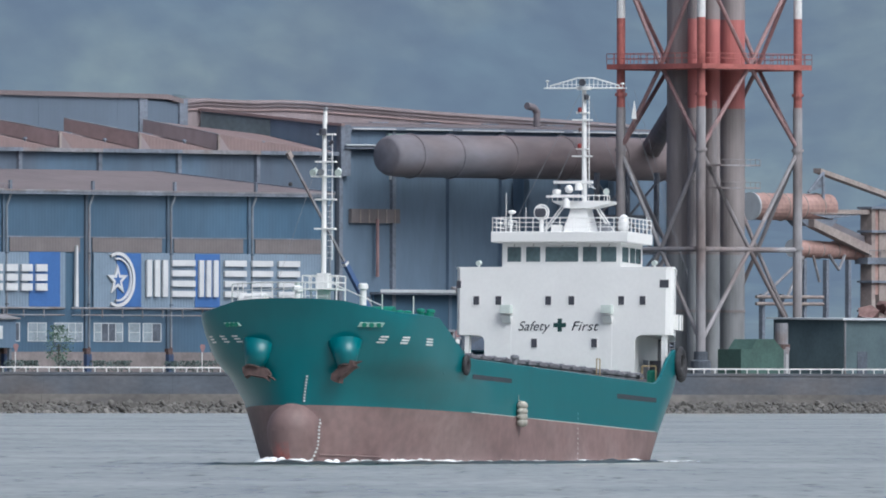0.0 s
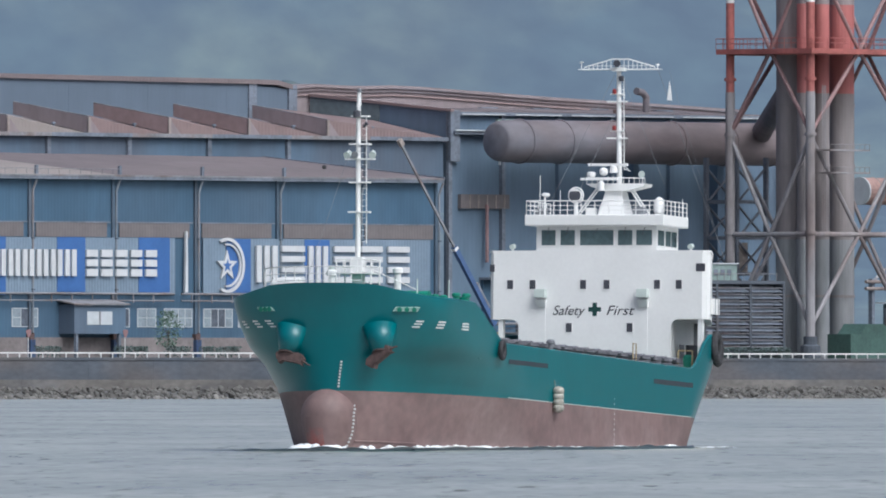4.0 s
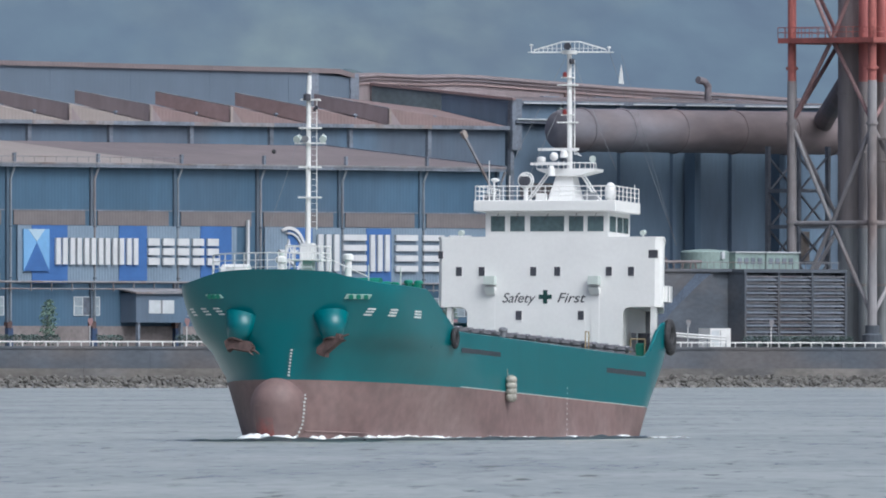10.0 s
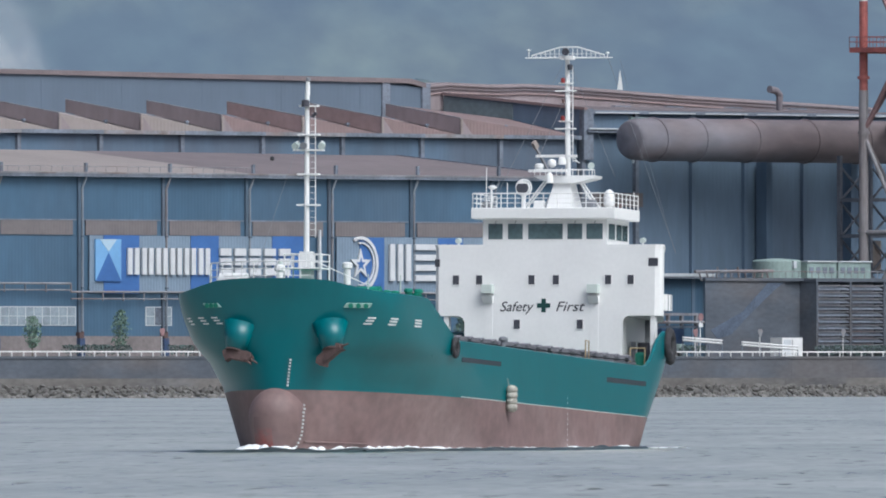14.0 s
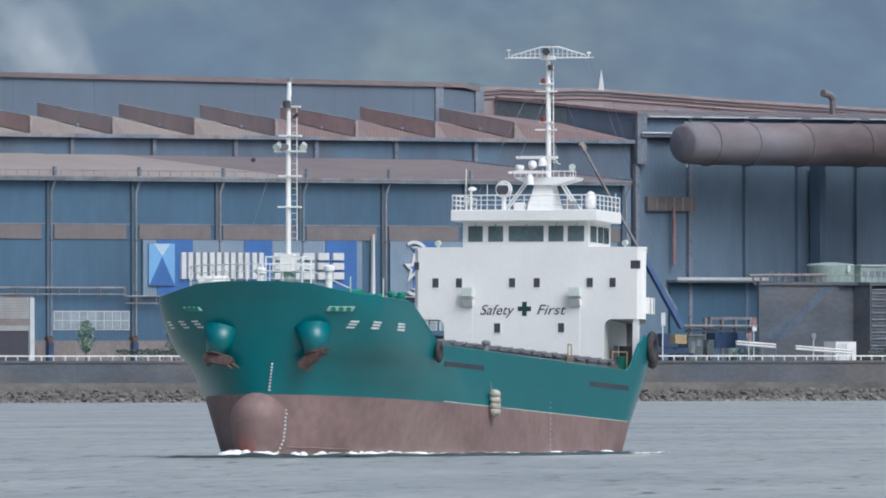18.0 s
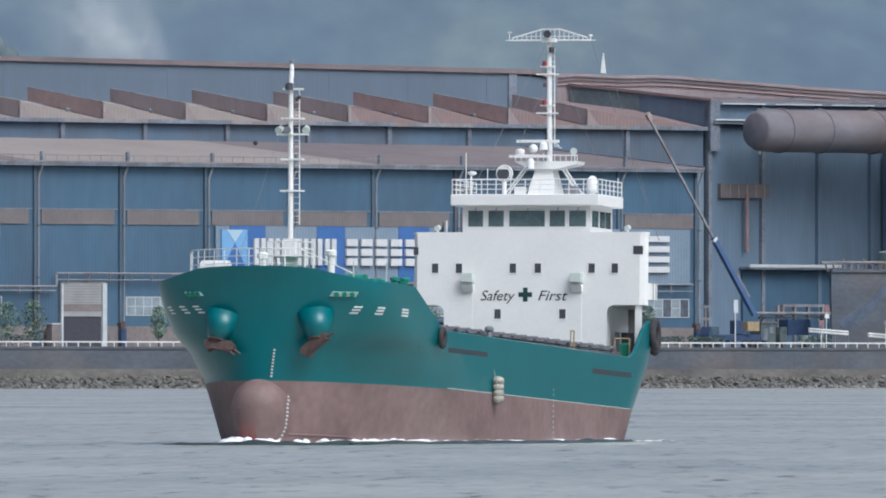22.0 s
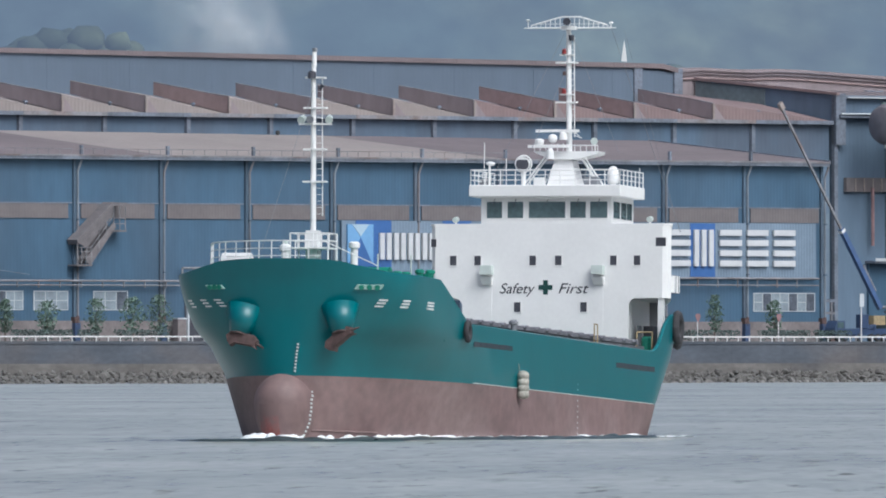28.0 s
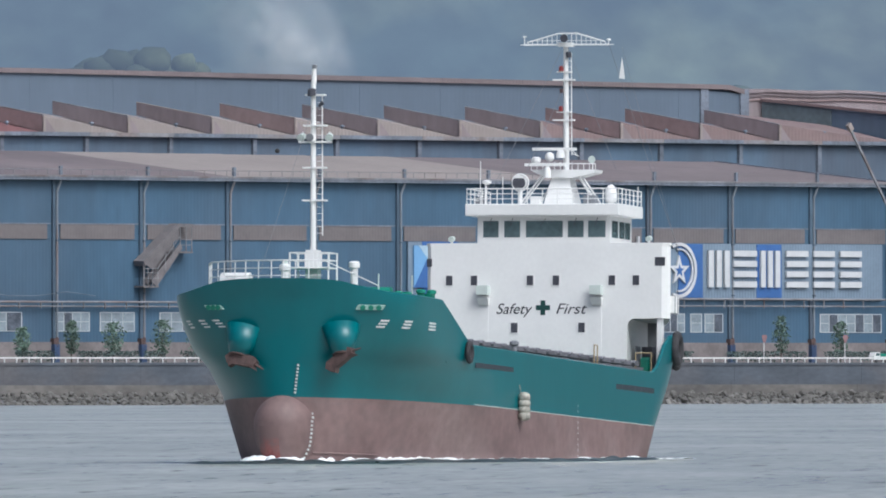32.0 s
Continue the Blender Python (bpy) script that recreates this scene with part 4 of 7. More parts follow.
part("chute_cover", slab([(192, 40.1), (207, 35.8), (207, 34.2), (192, 38.6)], "y", 58.6, 60), PIPE, conv)
for u0, u1 in ((207.2, 208.4), (209.6, 212.5)):
    part("tower_leg", box(u0, u1, 57, 60, G0, 41.6), TANSTEEL, conv, bevel=0.1)
part("tower_panel", box(208.4, 209.6, 57.3, 59.5, 24, 41.2), ORANGE, conv)
for z in (20.5, 26.4, 31.0, 36.6, 41.4):
    part("tower_ring", box(206.6, 213.1, 56.4, 60.4, z, z + 0.45), STEELD, conv)
part("side_deck", box(205.4, 236, 56.5, 60, 30.2, 31.5), STEELD, conv)
for k in range(9):
    part("deck_stanchion", tube((206 + 3.4 * k, 56.5, 31.5), (206 + 3.4 * k, 56.5, 33.0), 0.09, 5), STEELG, conv)
part("deck_rail", tube((206, 56.5, 33.0), (236, 56.5, 33.0), 0.09, 5), STEELG, conv)
for a_, b_ in (((213, 31), (219, 37.5)), ((219, 37.5), (226, 31)), ((213, 25), (221, 31)), ((222, 25), (214, 31)), ((187, 31.5), (174.5, 23.5)), ((187, 31.0), (182, 23.5)), ((190, 31.8), (192, 26.5)), ((195, 32), (198, 29)), ((198, 29), (200, 32))):
    part("strut", tube((a_[0], 58, a_[1]), (b_[0], 58, b_[1]), 0.32, 6), TANSTEEL if a_[0] > 200 else STEELG, conv)
for u in (174, 180, 187, 194, 201, 222, 231):
    part("trestle_leg", box(u - 0.4, u + 0.4, 57.5, 58.5, G0, 31 if u > 185 else 24), STEELD, conv)
for z in (22.0, 23.4):
    part("low_pipe", tube((171, 57, z), (192, 57, z), 0.35, 8), TANSTEEL, conv)
hr = random.Random(44)
heap = bmesh.new()
for k in range(90):
    u = hr.uniform(190, 236)
    top = pick(u, [(190, 16), (196, 19), (203, 23), (214, 22.5), (236, 21)])
    rock_mesh(200 + k, heap, (u, hr.uniform(44, 55), hr.uniform(G0 + 2, top)), hr.uniform(1.2, 3.2), 0.7)
tagged(part("ore_heap", heap, material("red_ore", (0.19, 0.12, 0.115), 0.95, vary=0.3, scale=0.2, bump=0.4, bump_scale=2), conv, "heaps of red ore and plant debris"), kind="stuff")
shed = works("waterside_shed", "low dark green shed with a pale roof edge", "shed")
part("shed_wall", box(118.7, 150, -10, 8, G0, 18.6), SHEDG, shed)
part("shed_roof", slab([(-11, 18.4), (9, 18.7), (9, 19.0), (-11, 18.75)], "x", 117.5, 151), FRAMEW, shed)
part("shed_door", box(123, 126, -10.15, -10, G0, 12.2), PANED, shed)
part("shed_door", box(112.8, 115.8, 5, 5.2, G0, 14), PANED, shed)
part("drainpipe", tube((119, -10.3, G0), (119, -10.3, 18.5), 0.2, 6), STEELG, shed)
shed2 = works("low_store", "low dark store building beside the tower", "shed")
part("store_wall", box(126, 135, 5, 12, G0, 17.5), SHEDG, shed2)
part("store_roof", box(125.6, 135.4, 4.5, 12.5, 17.5, 18.0), STEELD, shed2)
gshed = works("green_tarpaulin_shed", "small green sheeted shed at the tower foot", "shed")
part("shed_body", slab([(90, G0), (103, G0), (103, 12.4), (100, 14.6), (95, 14.6), (93, 12.6), (90, 12.6)], "y", -8, -2), TARP, gshed)
vessel = works("standing_vessel", "small standing steel vessel on a rusty foot", "vessel")
part("vessel_body", lathe([(1.5, 0), (1.5, 5), (1.3, 5.3), (1.3, 10)], 14, at=(107, -4, G0)), STEELG, vessel)
part("vessel_foot", lathe([(1.7, 0), (1.7, 1.0)], 14, at=(107, -4, G0 + 4.8)), RUST, vessel)

# ---- water treatment block with louvres, tank and pump house ----
block = works("treatment_block", "weathered concrete treatment block with stained front", "building")
part("block_wall", slab([(4.5, -10), (28, -10), (62, 20), (38.7, 20)], "z", G0, 22.4), CONC, block)
part("block_parapet", box(4.2, 66, -10.4, -9.6, 22.4, 23.0), CONC, block)
part("block_rear", slab([(28.05, -9.3), (66, -9.3), (98, 20), (62.05, 20)], "z", G0, 22.4), CONC, block)
part("stain", slab([(6, 12.9), (8, 11.2), (12, 12.0), (17, 15.6), (25, 20.8), (27.5, 22.1), (23, 22.1), (15.2, 16.4)], "y", -10.06, -10), SOOT, block)
louv = works("louvre_bank", "bank of grey horizontal louvres in concrete frames", "louvres")
for k in range(4):
    u = 33.4 + 10.0 * k
    part("pier", box(u - 0.25, u + 0.25, -13.6, -9.3, G0, 22.3), CONC, louv)
    if k < 3:
        part("backing", box(u + 0.25, u + 9.75, -11, -10.4, G0, 22), STEELD, louv)
        for j in range(10):
            z = 10.1 + 1.27 * j
            sl = part("slat", slab([(-13.4, z - 0.85), (-12.0, z - 0.1), (-12.0, z), (-13.4, z - 0.7)], "x", u + 0.25, u + 9.75), STEELD, louv)
            part("slat_edge", box(u + 0.3, u + 9.7, -13.55, -13.4, z - 0.08, z + 0.08), STEELG, louv)
part("lintel", box(33, 63.7, -13.6, -9.3, 22.3, 22.9), CONC, louv)
brail = part("roof_rail", tube((4.5, -9.8, 24.3), (66, -9.8, 24.3), 0.08, 5), STEELG, block)
for k in range(32):
    part("stanchion", tube((5 + 1.95 * k, -9.8, 23), (5 + 1.95 * k, -9.8, 24.3), 0.06, 5), STEELG, brail)
tank = works("green_water_tank", "round pale green water tank on the block roof", "tank")
part("tank_shell", lathe([(4.75, 0), (4.75, 3.9), (4.4, 4.2), (1, 4.5)], 32, at=(37, 0, 22.4)), TANKG, tank)
part("tank_hatch", box(36.2, 37.0, -5.2, -4.6, 25.0, 26.4), FRAMEW, tank)
for a, b in ((41.5, 50.2), (50.8, 60.4)):
    ph = works("pump_house", "pale green pump housing on the block roof", "housing", group="pump housings on the roof")
    part("housing", box(a, b, -4, 2, 22.4, 26.2), TANKG, ph, bevel=0.15)
    part("housing_roof", box(a - 0.2, b + 0.2, -4.3, 2.3, 26.2, 26.45), FRAMEW, ph)
    for k in range(int((b - a) / 2)):
        part("vent", box(a + 0.6 + 2 * k, a + 1.8 + 2 * k, -4.1, -4, 24.0, 25.2), STEELD, ph)
pipes = works("roof_pipework", "tangle of rusty pipework on the block roof", "pipes")
for k in range(10):
    u = 8 + 2.2 * k
    part("pipe", tube((u, -6, 22.4), (u + rr.uniform(-1, 1), -6, 24.4 + rr.uniform(-0.6, 0.8)), 0.2, 6), STEELG, pipes)
part("pipe", tube((6, -6, 24.2), (29, -6, 24.4), 0.3, 8), STEELG, pipes)

# white gangway pipes and box on the quay
for u0, u1, z0, z1 in ((-22.7, -11.3, 10.9, 10.3), (-5.4, 11, 10.0, 9.15)):
    g = works("white_gangway", "long white gangway lying on the quay", "gangway", group="gangways on the quay")
    bm = bmesh.new()
    for d in (0, 0.5):
        tube((u0, -28, z0 + d), (u1, -28, z1 + d), 0.2, 8, bm=bm)
    part("side_tube", bm, RAILW, g)
    for k in range(4):
        f = k / 3
        u = u0 + (u1 - u0) * f
        part("leg", box(u - 0.07, u + 0.07, -28.07, -27.93, G0, z0 + (z1 - z0) * f), STEELD, g)
kiosk = works("white_cabinet", "white steel cabinet on the quay", "cabinet")
part("cabinet_body", box(11, 17, -24, -21, G0, 11.4), RAILW, kiosk, bevel=0.1)
part("cabinet_door", box(13.9, 14.1, -24.03, -24, G0 + 0.3, 11.0), STEELG, kiosk)
part("cabinet_door", box(11.4, 13.6, -24.03, -24, G0 + 0.3, 11.0), FRAMEW, kiosk)

# road signs
for u, red in ((-172, 1), (-145.3, 1), (-93, 1), (-21.4, 1), (-2.5, 0), (22, 0), (78, 0), (-70, 1)):
    s = works("road_sign", "small sign on a thin pole behind the sea wall", "sign", group="signs on the quay")
    part("pole", tube((u, -30, G0), (u, -30, 11.6), 0.1, 6), RAILW, s)
    part("plate", slab([(u - 0.75, 12.6), (u - 0.5, 13), (u + 0.5, 13), (u + 0.75, 12.6), (u + 0.2, 11.5), (u - 0.2, 11.5)], "y", -30.15, -30.1), SIGNRED if red else STEELG, s)

# small pipe rack in the yard
rack = works("pipe_rack", "low rusty pipe rack and pump skids in the yard", "pipe rack")
for k in range(8):
    u = 0 + 3.0 * k - 8
    part("post", box(u - 0.2, u + 0.2, 30, 30.4, G0, 15.5), STEELG, rack)
    part("skid", box(u + 0.5, u + 2.4, 28, 31, G0, 11 + rr.uniform(-1, 1)), rr.choice((RUST, STEELD, TANKG)), rack)
part("beam", box(-9, 14, 30, 30.4, 15.5, 16.1), STEELD, rack)
part("beam", box(-9, 14, 30, 30.4, 13.2, 13.6), STEELG, rack)

# vehicles and frames in the yard behind the crane
box_truck = works("parked_lorry", "blue and grey lorry parked in the yard", "truck")
part("cargo_box", box(1.7, 8.3, -1.2, 1.2, 10.2, 13.2), BLUEP, box_truck, bevel=0.08)
part("cab", slab([(-0.6, 8.8), (-0.6, 10.4), (-0.2, 11.8), (1.5, 11.8), (1.5, 8.8)], "y", -1.2, 1.2), DARKG, box_truck, bevel=0.06)
part("cab_window", box(-0.1, 1.1, -1.23, -1.2, 10.5, 11.5), PANED, box_truck)
part("chassis", box(-0.4, 8.3, -1.0, 1.0, 8.4, 9.0), STEELD, box_truck)
for u in (0.4, 6.0, 7.2):
    w = part("wheel", tube((u, -1.25, G0 + 0.5), (u, -0.9, G0 + 0.5), 0.5, 14), BLACK, box_truck)
    part("hub", tube((u, -1.28, G0 + 0.5), (u, -1.25, G0 + 0.5), 0.22, 10), STEELG, w)
skip = works("machine_housing", "grey-green machine housing in the yard", "housing")
part("housing_body", box(-6.5, -2.2, -1.5, 1.5, G0, 12.6), DARKG, skip, bevel=0.1)
part("housing_door", box(-5.8, -4.6, -1.53, -1.5, G0 + 0.3, 11.5), STEELD, skip)
part("housing_vent", box(-4.0, -2.8, -1.54, -1.5, 10.6, 11.8), STEELD, skip)
part("housing_lid", box(-6.7, -2.0, -1.7, 1.7, 12.6, 12.8), STEELG, skip)
gantry = works("open_gantry", "low tan steel gantry frame in the yard", "gantry")
for u in (41, 45.5, 47, 50.5, 54.5, 58.8):
    part("post", box(u - 0.3, u + 0.3, 39.7, 40.3, G0, 16.2), STEELG, gantry)
part("beam", box(46.7, 59.1, 39.6, 40.4, 15.9, 16.4), STEELG, gantry)
part("beam", box(40, 59.1, 39.65, 40.35, 13.5, 13.9), STEELD, gantry)
part("pipe_run", tube((38, 39, 14.6), (60, 39, 14.6), 0.3, 8), STEELG, gantry)
part("pump", lathe([(1.2, 0), (1.2, 2.4), (0.7, 3.0), (0.7, 4.4)], 14, at=(52.5, 39, G0)), TANKG, gantry)
mast_sign = works("tall_road_sign", "round faded red sign on a tall thin pole", "sign")
part("pole", tube((-17.6, -28, G0), (-17.6, -28, 15.2), 0.1, 6), RAILW, mast_sign)
part("disc", tube((-17.6, -28.2, 15.3), (-17.6, -28.12, 15.3), 0.75, 16), SIGNRED, mast_sign)
part("lower_plate", box(-18.2, -17.0, -28.18, -28.12, 13.4, 14.2), RAILW, mast_sign)
# ---- trees and hedges ----
def tree(at, h, w, seed, label):
    r = random.Random(seed)
    t = thing("tree", label, "tree", SITE @ pose(*at), group="small trees along the quay")
    bm = tube((0, 0, 0), (r.uniform(-0.2, 0.2), 0, h * 0.6), 0.16, 8, 0.07)
    for k in range(6):
        a = r.uniform(0, 6.28)
        z = h * r.uniform(0.3, 0.6)
        tube((0, 0, z), (w * 0.35 * math.cos(a), w * 0.35 * math.sin(a), z + h * 0.2), 0.06, 5, 0.02, bm=bm)
    part("trunk", bm, BARK, t)
    co, fa = [], []
    for k in range(620):
        f = r.random()
        rad = 1.15 * w * (0.25 + 0.75 * math.sin(math.pi * (0.12 + 0.8 * f))) * math.sqrt(r.random()) * (0.8 + 0.6 * noise.noise(Vector((f * 4, seed, k * 0.02))))
        a = r.uniform(0, 6.28)
        c = Vector((rad * math.cos(a), rad * math.sin(a), h * (0.22 + 0.78 * f)))
        d1, d2 = Vector((r.gauss(0, 1), r.gauss(0, 1), r.gauss(0, 1))).normalized(), Vector((r.gauss(0, 1), r.gauss(0, 1), r.gauss(0, 1))).normalized()
        s = r.uniform(0.18, 0.4)
        i = len(co)
        co += [c - d1 * s, c + d2 * s * 0.6, c + d1 * s, c - d2 * s * 0.6]
        fa.append((i, i + 1, i + 2, i + 3))
    me = bpy.data.meshes.new("crown")
    me.from_pydata(co, [], fa)
    me.materials.append(LEAF)
    o = new("crown", me)
    o.parent = t
    return t


for k, (u, h, w) in enumerate(((-276, 6.5, 1.7), (-263, 7.6, 1.5), (-252, 7.4, 2.1), (-239, 7.8, 2.0), (-229, 8.2, 2.4), (-222, 8.6, 2.6), (-188, 7.4, 1.8), (-164, 8.6, 1.8), (-113.5, 8.8, 3.0), (-68, 8.8, 1.8), (-51, 7.8, 1.8))):
    tree((u, -12, G0), h, w, 30 + k, "slender green roadside tree before the mill wall")


def hedge(u0, u1, seed):
    r = random.Random(seed)
    hd = works("hedge", "low clipped dark green hedge", "hedge", group="hedges along the quay")
    co, fa = [], []
    for k in range(int((u1 - u0) * 60)):
        c = Vector((r.uniform(u0, u1), r.uniform(-17, -15.6), G0 + 2.1 * math.sqrt(r.random())))
        d1, d2 = Vector((r.gauss(0, 1), r.gauss(0, 1), r.gauss(0, 1))).normalized(), Vector((r.gauss(0, 1), r.gauss(0, 1), r.gauss(0, 1))).normalized()
        s = r.uniform(0.15, 0.3)
        i = len(co)
        co += [c - d1 * s, c + d2 * s * 0.7, c + d1 * s, c - d2 * s * 0.7]
        fa.append((i, i + 1, i + 2, i + 3))
    me = bpy.data.meshes.new("foliage")
    me.from_pydata(co, [], fa)
    me.materials.append(HEDGE)
    o = new("foliage", me)
    o.parent = hd


for k, (a, b) in enumerate(((-282, -272), (-266, -250), (-248, -243), (-238, -224), (-184, -166), (-155, -148), (-133, -124), (-119, -112), (-109, -98), (-88, -74), (-72, -66), (-60, -46), (-44, -34), (-10, -3), (30, 62))):
    hedge(a, b, 70 + k)

# ---- light truck parked on the quay road ----
truck = thing("light_truck", "small white flatbed truck driving along the quay road", "truck", SITE)
part("cab", slab([(-3.3 - 54, G0 + 0.5), (-54 - 3.3, G0 + 1.2), (-54 - 2.95, G0 + 1.95), (-54 - 1.6, G0 + 1.95), (-54 - 1.5, G0 + 0.5)], "y", -26.2, -24.8), WHITE, truck, bevel=0.05)
part("bed", box(-55.5, -53.2, -26.2, -24.8, G0 + 0.55, G0 + 1.1), WHITE, truck)
part("side_glass", slab([(-57.0, G0 + 1.25), (-56.75, G0 + 1.8), (-55.8, G0 + 1.8), (-55.8, G0 + 1.25)], "y", -26.23, -26.2), GLASS, truck)
part("load", box(-55.3, -53.6, -26, -25, G0 + 1.1, G0 + 1.7), GREEN_DECK, truck)
for u in (-56.6, -53.9):
    w = part("wheel", tube((u, -26.25, G0 + 0.32), (u, -25.95, G0 + 0.32), 0.3, 14), BLACK, truck)
    part("hub", tube((u, -26.28, G0 + 0.32), (u, -26.25, G0 + 0.32), 0.16, 10), STEELG, w)

board = works("notice_board", "white notice board on a thin pole by the road", "sign")
part("pole", tube((-44, -28, G0), (-44, -28, 14.5), 0.12, 6), RAILW, board)
part("plate", box(-44.6, -43.4, -28.2, -28.12, 14.4, 16.9), FRAMEW, board)
# ---- mobile crane ----
CU, CV, CZ = -12.8, -5.0, 14.6
crane = works("mobile_crane", "blue truck crane with a long raised boom in the yard", "crane")
part("chassis", box(-24, -12, -6.2, -3.8, G0 + 1.2, G0 + 2.5), BLUEP, crane, bevel=0.1)
part("cab", slab([(-27, G0 + 1), (-27, G0 + 2.6), (-26.4, G0 + 4), (-24, G0 + 4), (-24, G0 + 1)], "y", -6.2, -3.8), BLUEP, crane)
part("cab_glass", box(-26.2, -24.4, -6.25, -6.2, G0 + 2.6, G0 + 3.7), GLASS, crane)
part("counterweight", box(-15.8, -12.4, -6.3, -3.7, G0 + 3.2, G0 + 5.0), TAN, crane, "yellow striped counterweight", bevel=0.1)
part("turntable", lathe([(1.6, 0), (1.6, 0.8)], 18, at=(-16, -5, G0 + 2.5)), BLUEP, crane)
part("operator_cab", box(-19.5, -17.4, -6.4, -5.0, G0 + 2.6, G0 + 5.2), BLUEP, crane, bevel=0.1)
for u in (-26, -24.2, -20, -16.5, -14.6, -12.8):
    w = part("wheel", tube((u, -6.5, G0 + 0.75), (u, -5.9, G0 + 0.75), 0.75, 16), BLACK, crane)
    part("hub", tube((u, -6.55, G0 + 0.75), (u, -6.5, G0 + 0.75), 0.35, 12), BLUEP, w)
for u in (-22, -11.5):
    part("outrigger", box(u - 0.25, u + 0.25, -7.4, -2.6, G0 + 0.9, G0 + 1.4), BLUEP, crane)
    part("outrigger_foot", tube((u, -7.2, G0), (u, -7.2, G0 + 1.2), 0.18, 8), STEELG, crane)
# boom: lies along its own x axis from the pivot; the jib slides in it
boom = part("boom", box(-0.5, 18.5, -0.4, 0.4, -0.5, 0.5), CRANEB, crane, "blue telescopic boom", bevel=0.1)
part("boom_band", box(17.7, 18.3, -0.45, 0.45, -0.55, 0.55), RAILW, boom)
part("boom_ram", tube((3, 0, -0.9), (9, 0, -0.9), 0.3, 8), STEELG, boom)
jib = part("jib", box(-14, 20, -0.2, 0.2, -0.22, 0.22), STEELG, boom, "grey sliding jib with a rusty head")
jib_head = part("jib_head", box(18.9, 20.4, -0.35, 0.35, -0.6, 0.4), TANSTEEL, boom, "ochre boom head")

# ---- steam drifting up behind the works, in soft rigid puffs ----
def steam_material():
    m = bpy.data.materials.new("thin_white_steam")
    m.use_nodes = True
    nt = m.node_tree
    out = nt.nodes["Material Output"]
    nt.nodes.remove(nt.nodes["Principled BSDF"])
    d = nt.nodes.new("ShaderNodeBsdfDiffuse")
    d.inputs[0].default_value = (0.85, 0.86, 0.87, 1)
    tr = nt.nodes.new("ShaderNodeBsdfTransparent")
    mx = nt.nodes.new("ShaderNodeMixShader")
    co = nt.nodes.new("ShaderNodeTexCoord")
    gr = nt.nodes.new("ShaderNodeTexGradient")
    gr.gradient_type = "SPHERICAL"
    flat = nt.nodes.new("ShaderNodeMapping")
    flat.inputs["Scale"].default_value = (1.0, 0.0, 1.0)
    nt.links.new(co.outputs["Object"], flat.inputs[0])
    nt.links.new(flat.outputs[0], gr.inputs[0])
    n = nt.nodes.new("ShaderNodeTexNoise")
    n.inputs["Scale"].default_value, n.inputs["Detail"].default_value = 2.4, 5
    nt.links.new(co.outputs["Object"], n.inputs["Vector"])
    mr = nt.nodes.new("ShaderNodeMapRange")
    mr.inputs[1].default_value, mr.inputs[2].default_value, mr.inputs[3].default_value, mr.inputs[4].default_value = 0.3, 0.8, 0.0, 0.24
    nt.links.new(n.outputs[0], mr.inputs[0])
    ml = nt.nodes.new("ShaderNodeMath")
    ml.operation = "MULTIPLY"
    nt.links.new(mr.outputs[0], ml.inputs[0]), nt.links.new(gr.outputs["Fac"], ml.inputs[1])
    nt.links.new(ml.outputs[0], mx.inputs[0])
    nt.links.new(tr.outputs[0], mx.inputs[1]), nt.links.new(d.outputs[0], mx.inputs[2])
    nt.links.new(mx.outputs[0], out.inputs[0])
    return m


STEAM = steam_material()
steam = thing("steam_plume", "thin white steam rising behind the furnace hall", "steam", pose(-146, 4300, 0))
puffs = []
sr = random.Random(3)
for k in range(7):
    f = k / 6
    bm = bmesh.new()
    rings = []
    for j in range(9):
        q = j / 8
        rings.append([(q * math.cos(6.2832 * i / 24), -0.35 * (1 - q * q) + 0.1 * noise.noise(Vector((3 * q * math.cos(6.2832 * i / 24), k, 3 * q * math.sin(6.2832 * i / 24)))), q * math.sin(6.2832 * i / 24)) for i in range(24)])
    bm = loft(rings, True)
    o = part("puff", bm, STEAM, steam, soft=True)
    r = 9 + 6 * f
    o.matrix_basis = pose(5 - 11 * f + sr.uniform(-2, 2), -3 * k, 66 + 9 * f, 0, sr.uniform(0, 180), 0) @ Matrix.Diagonal((r * 1.2, r * 0.8, r, 1))
    puffs.append(o)
part("steam_pipe", tube((5, 0, 7.8), (5, 0, 66), 1.2, 12), STEELD, steam)

# ---- the ship: x forward from the stern, y to port, z up from the stern's waterline ----
TRIM = 1.86


def ship_pose(x, y, rz):
    return pose(x, y, -0.389, 0, -TRIM, rz)


ship = thing("cargo_ship", "green and white coastal cargo ship under way in ballast", "ship", ship_pose(*SHIP[0][1:]))
BEAM = 6.2
STEM = [(-3, 61.4), (1.5, 61.9), (2.7, 61.95), (4.5, 62.1), (6, 62.4), (7.2, 62.9)]


FLARE_START = [(-3, 37), (-1, 41.5), (-0.25, 42.5), (1.78, 45.6), (3.0, 47.7), (3.85, 51.6), (5.04, 53.7), (6.3, 55.4), (7.2, 55.4)]
FULLNESS = [(-2, 1.19), (-1, 1.43), (0, 1.61), (1, 1.79), (1.78, 2.0), (2.4, 2.52), (3, 3.13), (3.6, 3.97), (4.2, 4.6), (4.8, 5.41), (5.4, 6.07), (6, 6.35), (6.4, 5.56), (7, 5.11)]
KNUCKLE = [(1.0, 0.2), (2, 0.26), (3.2, 0.26), (4.2, 0.18), (6.3, 0.13)]


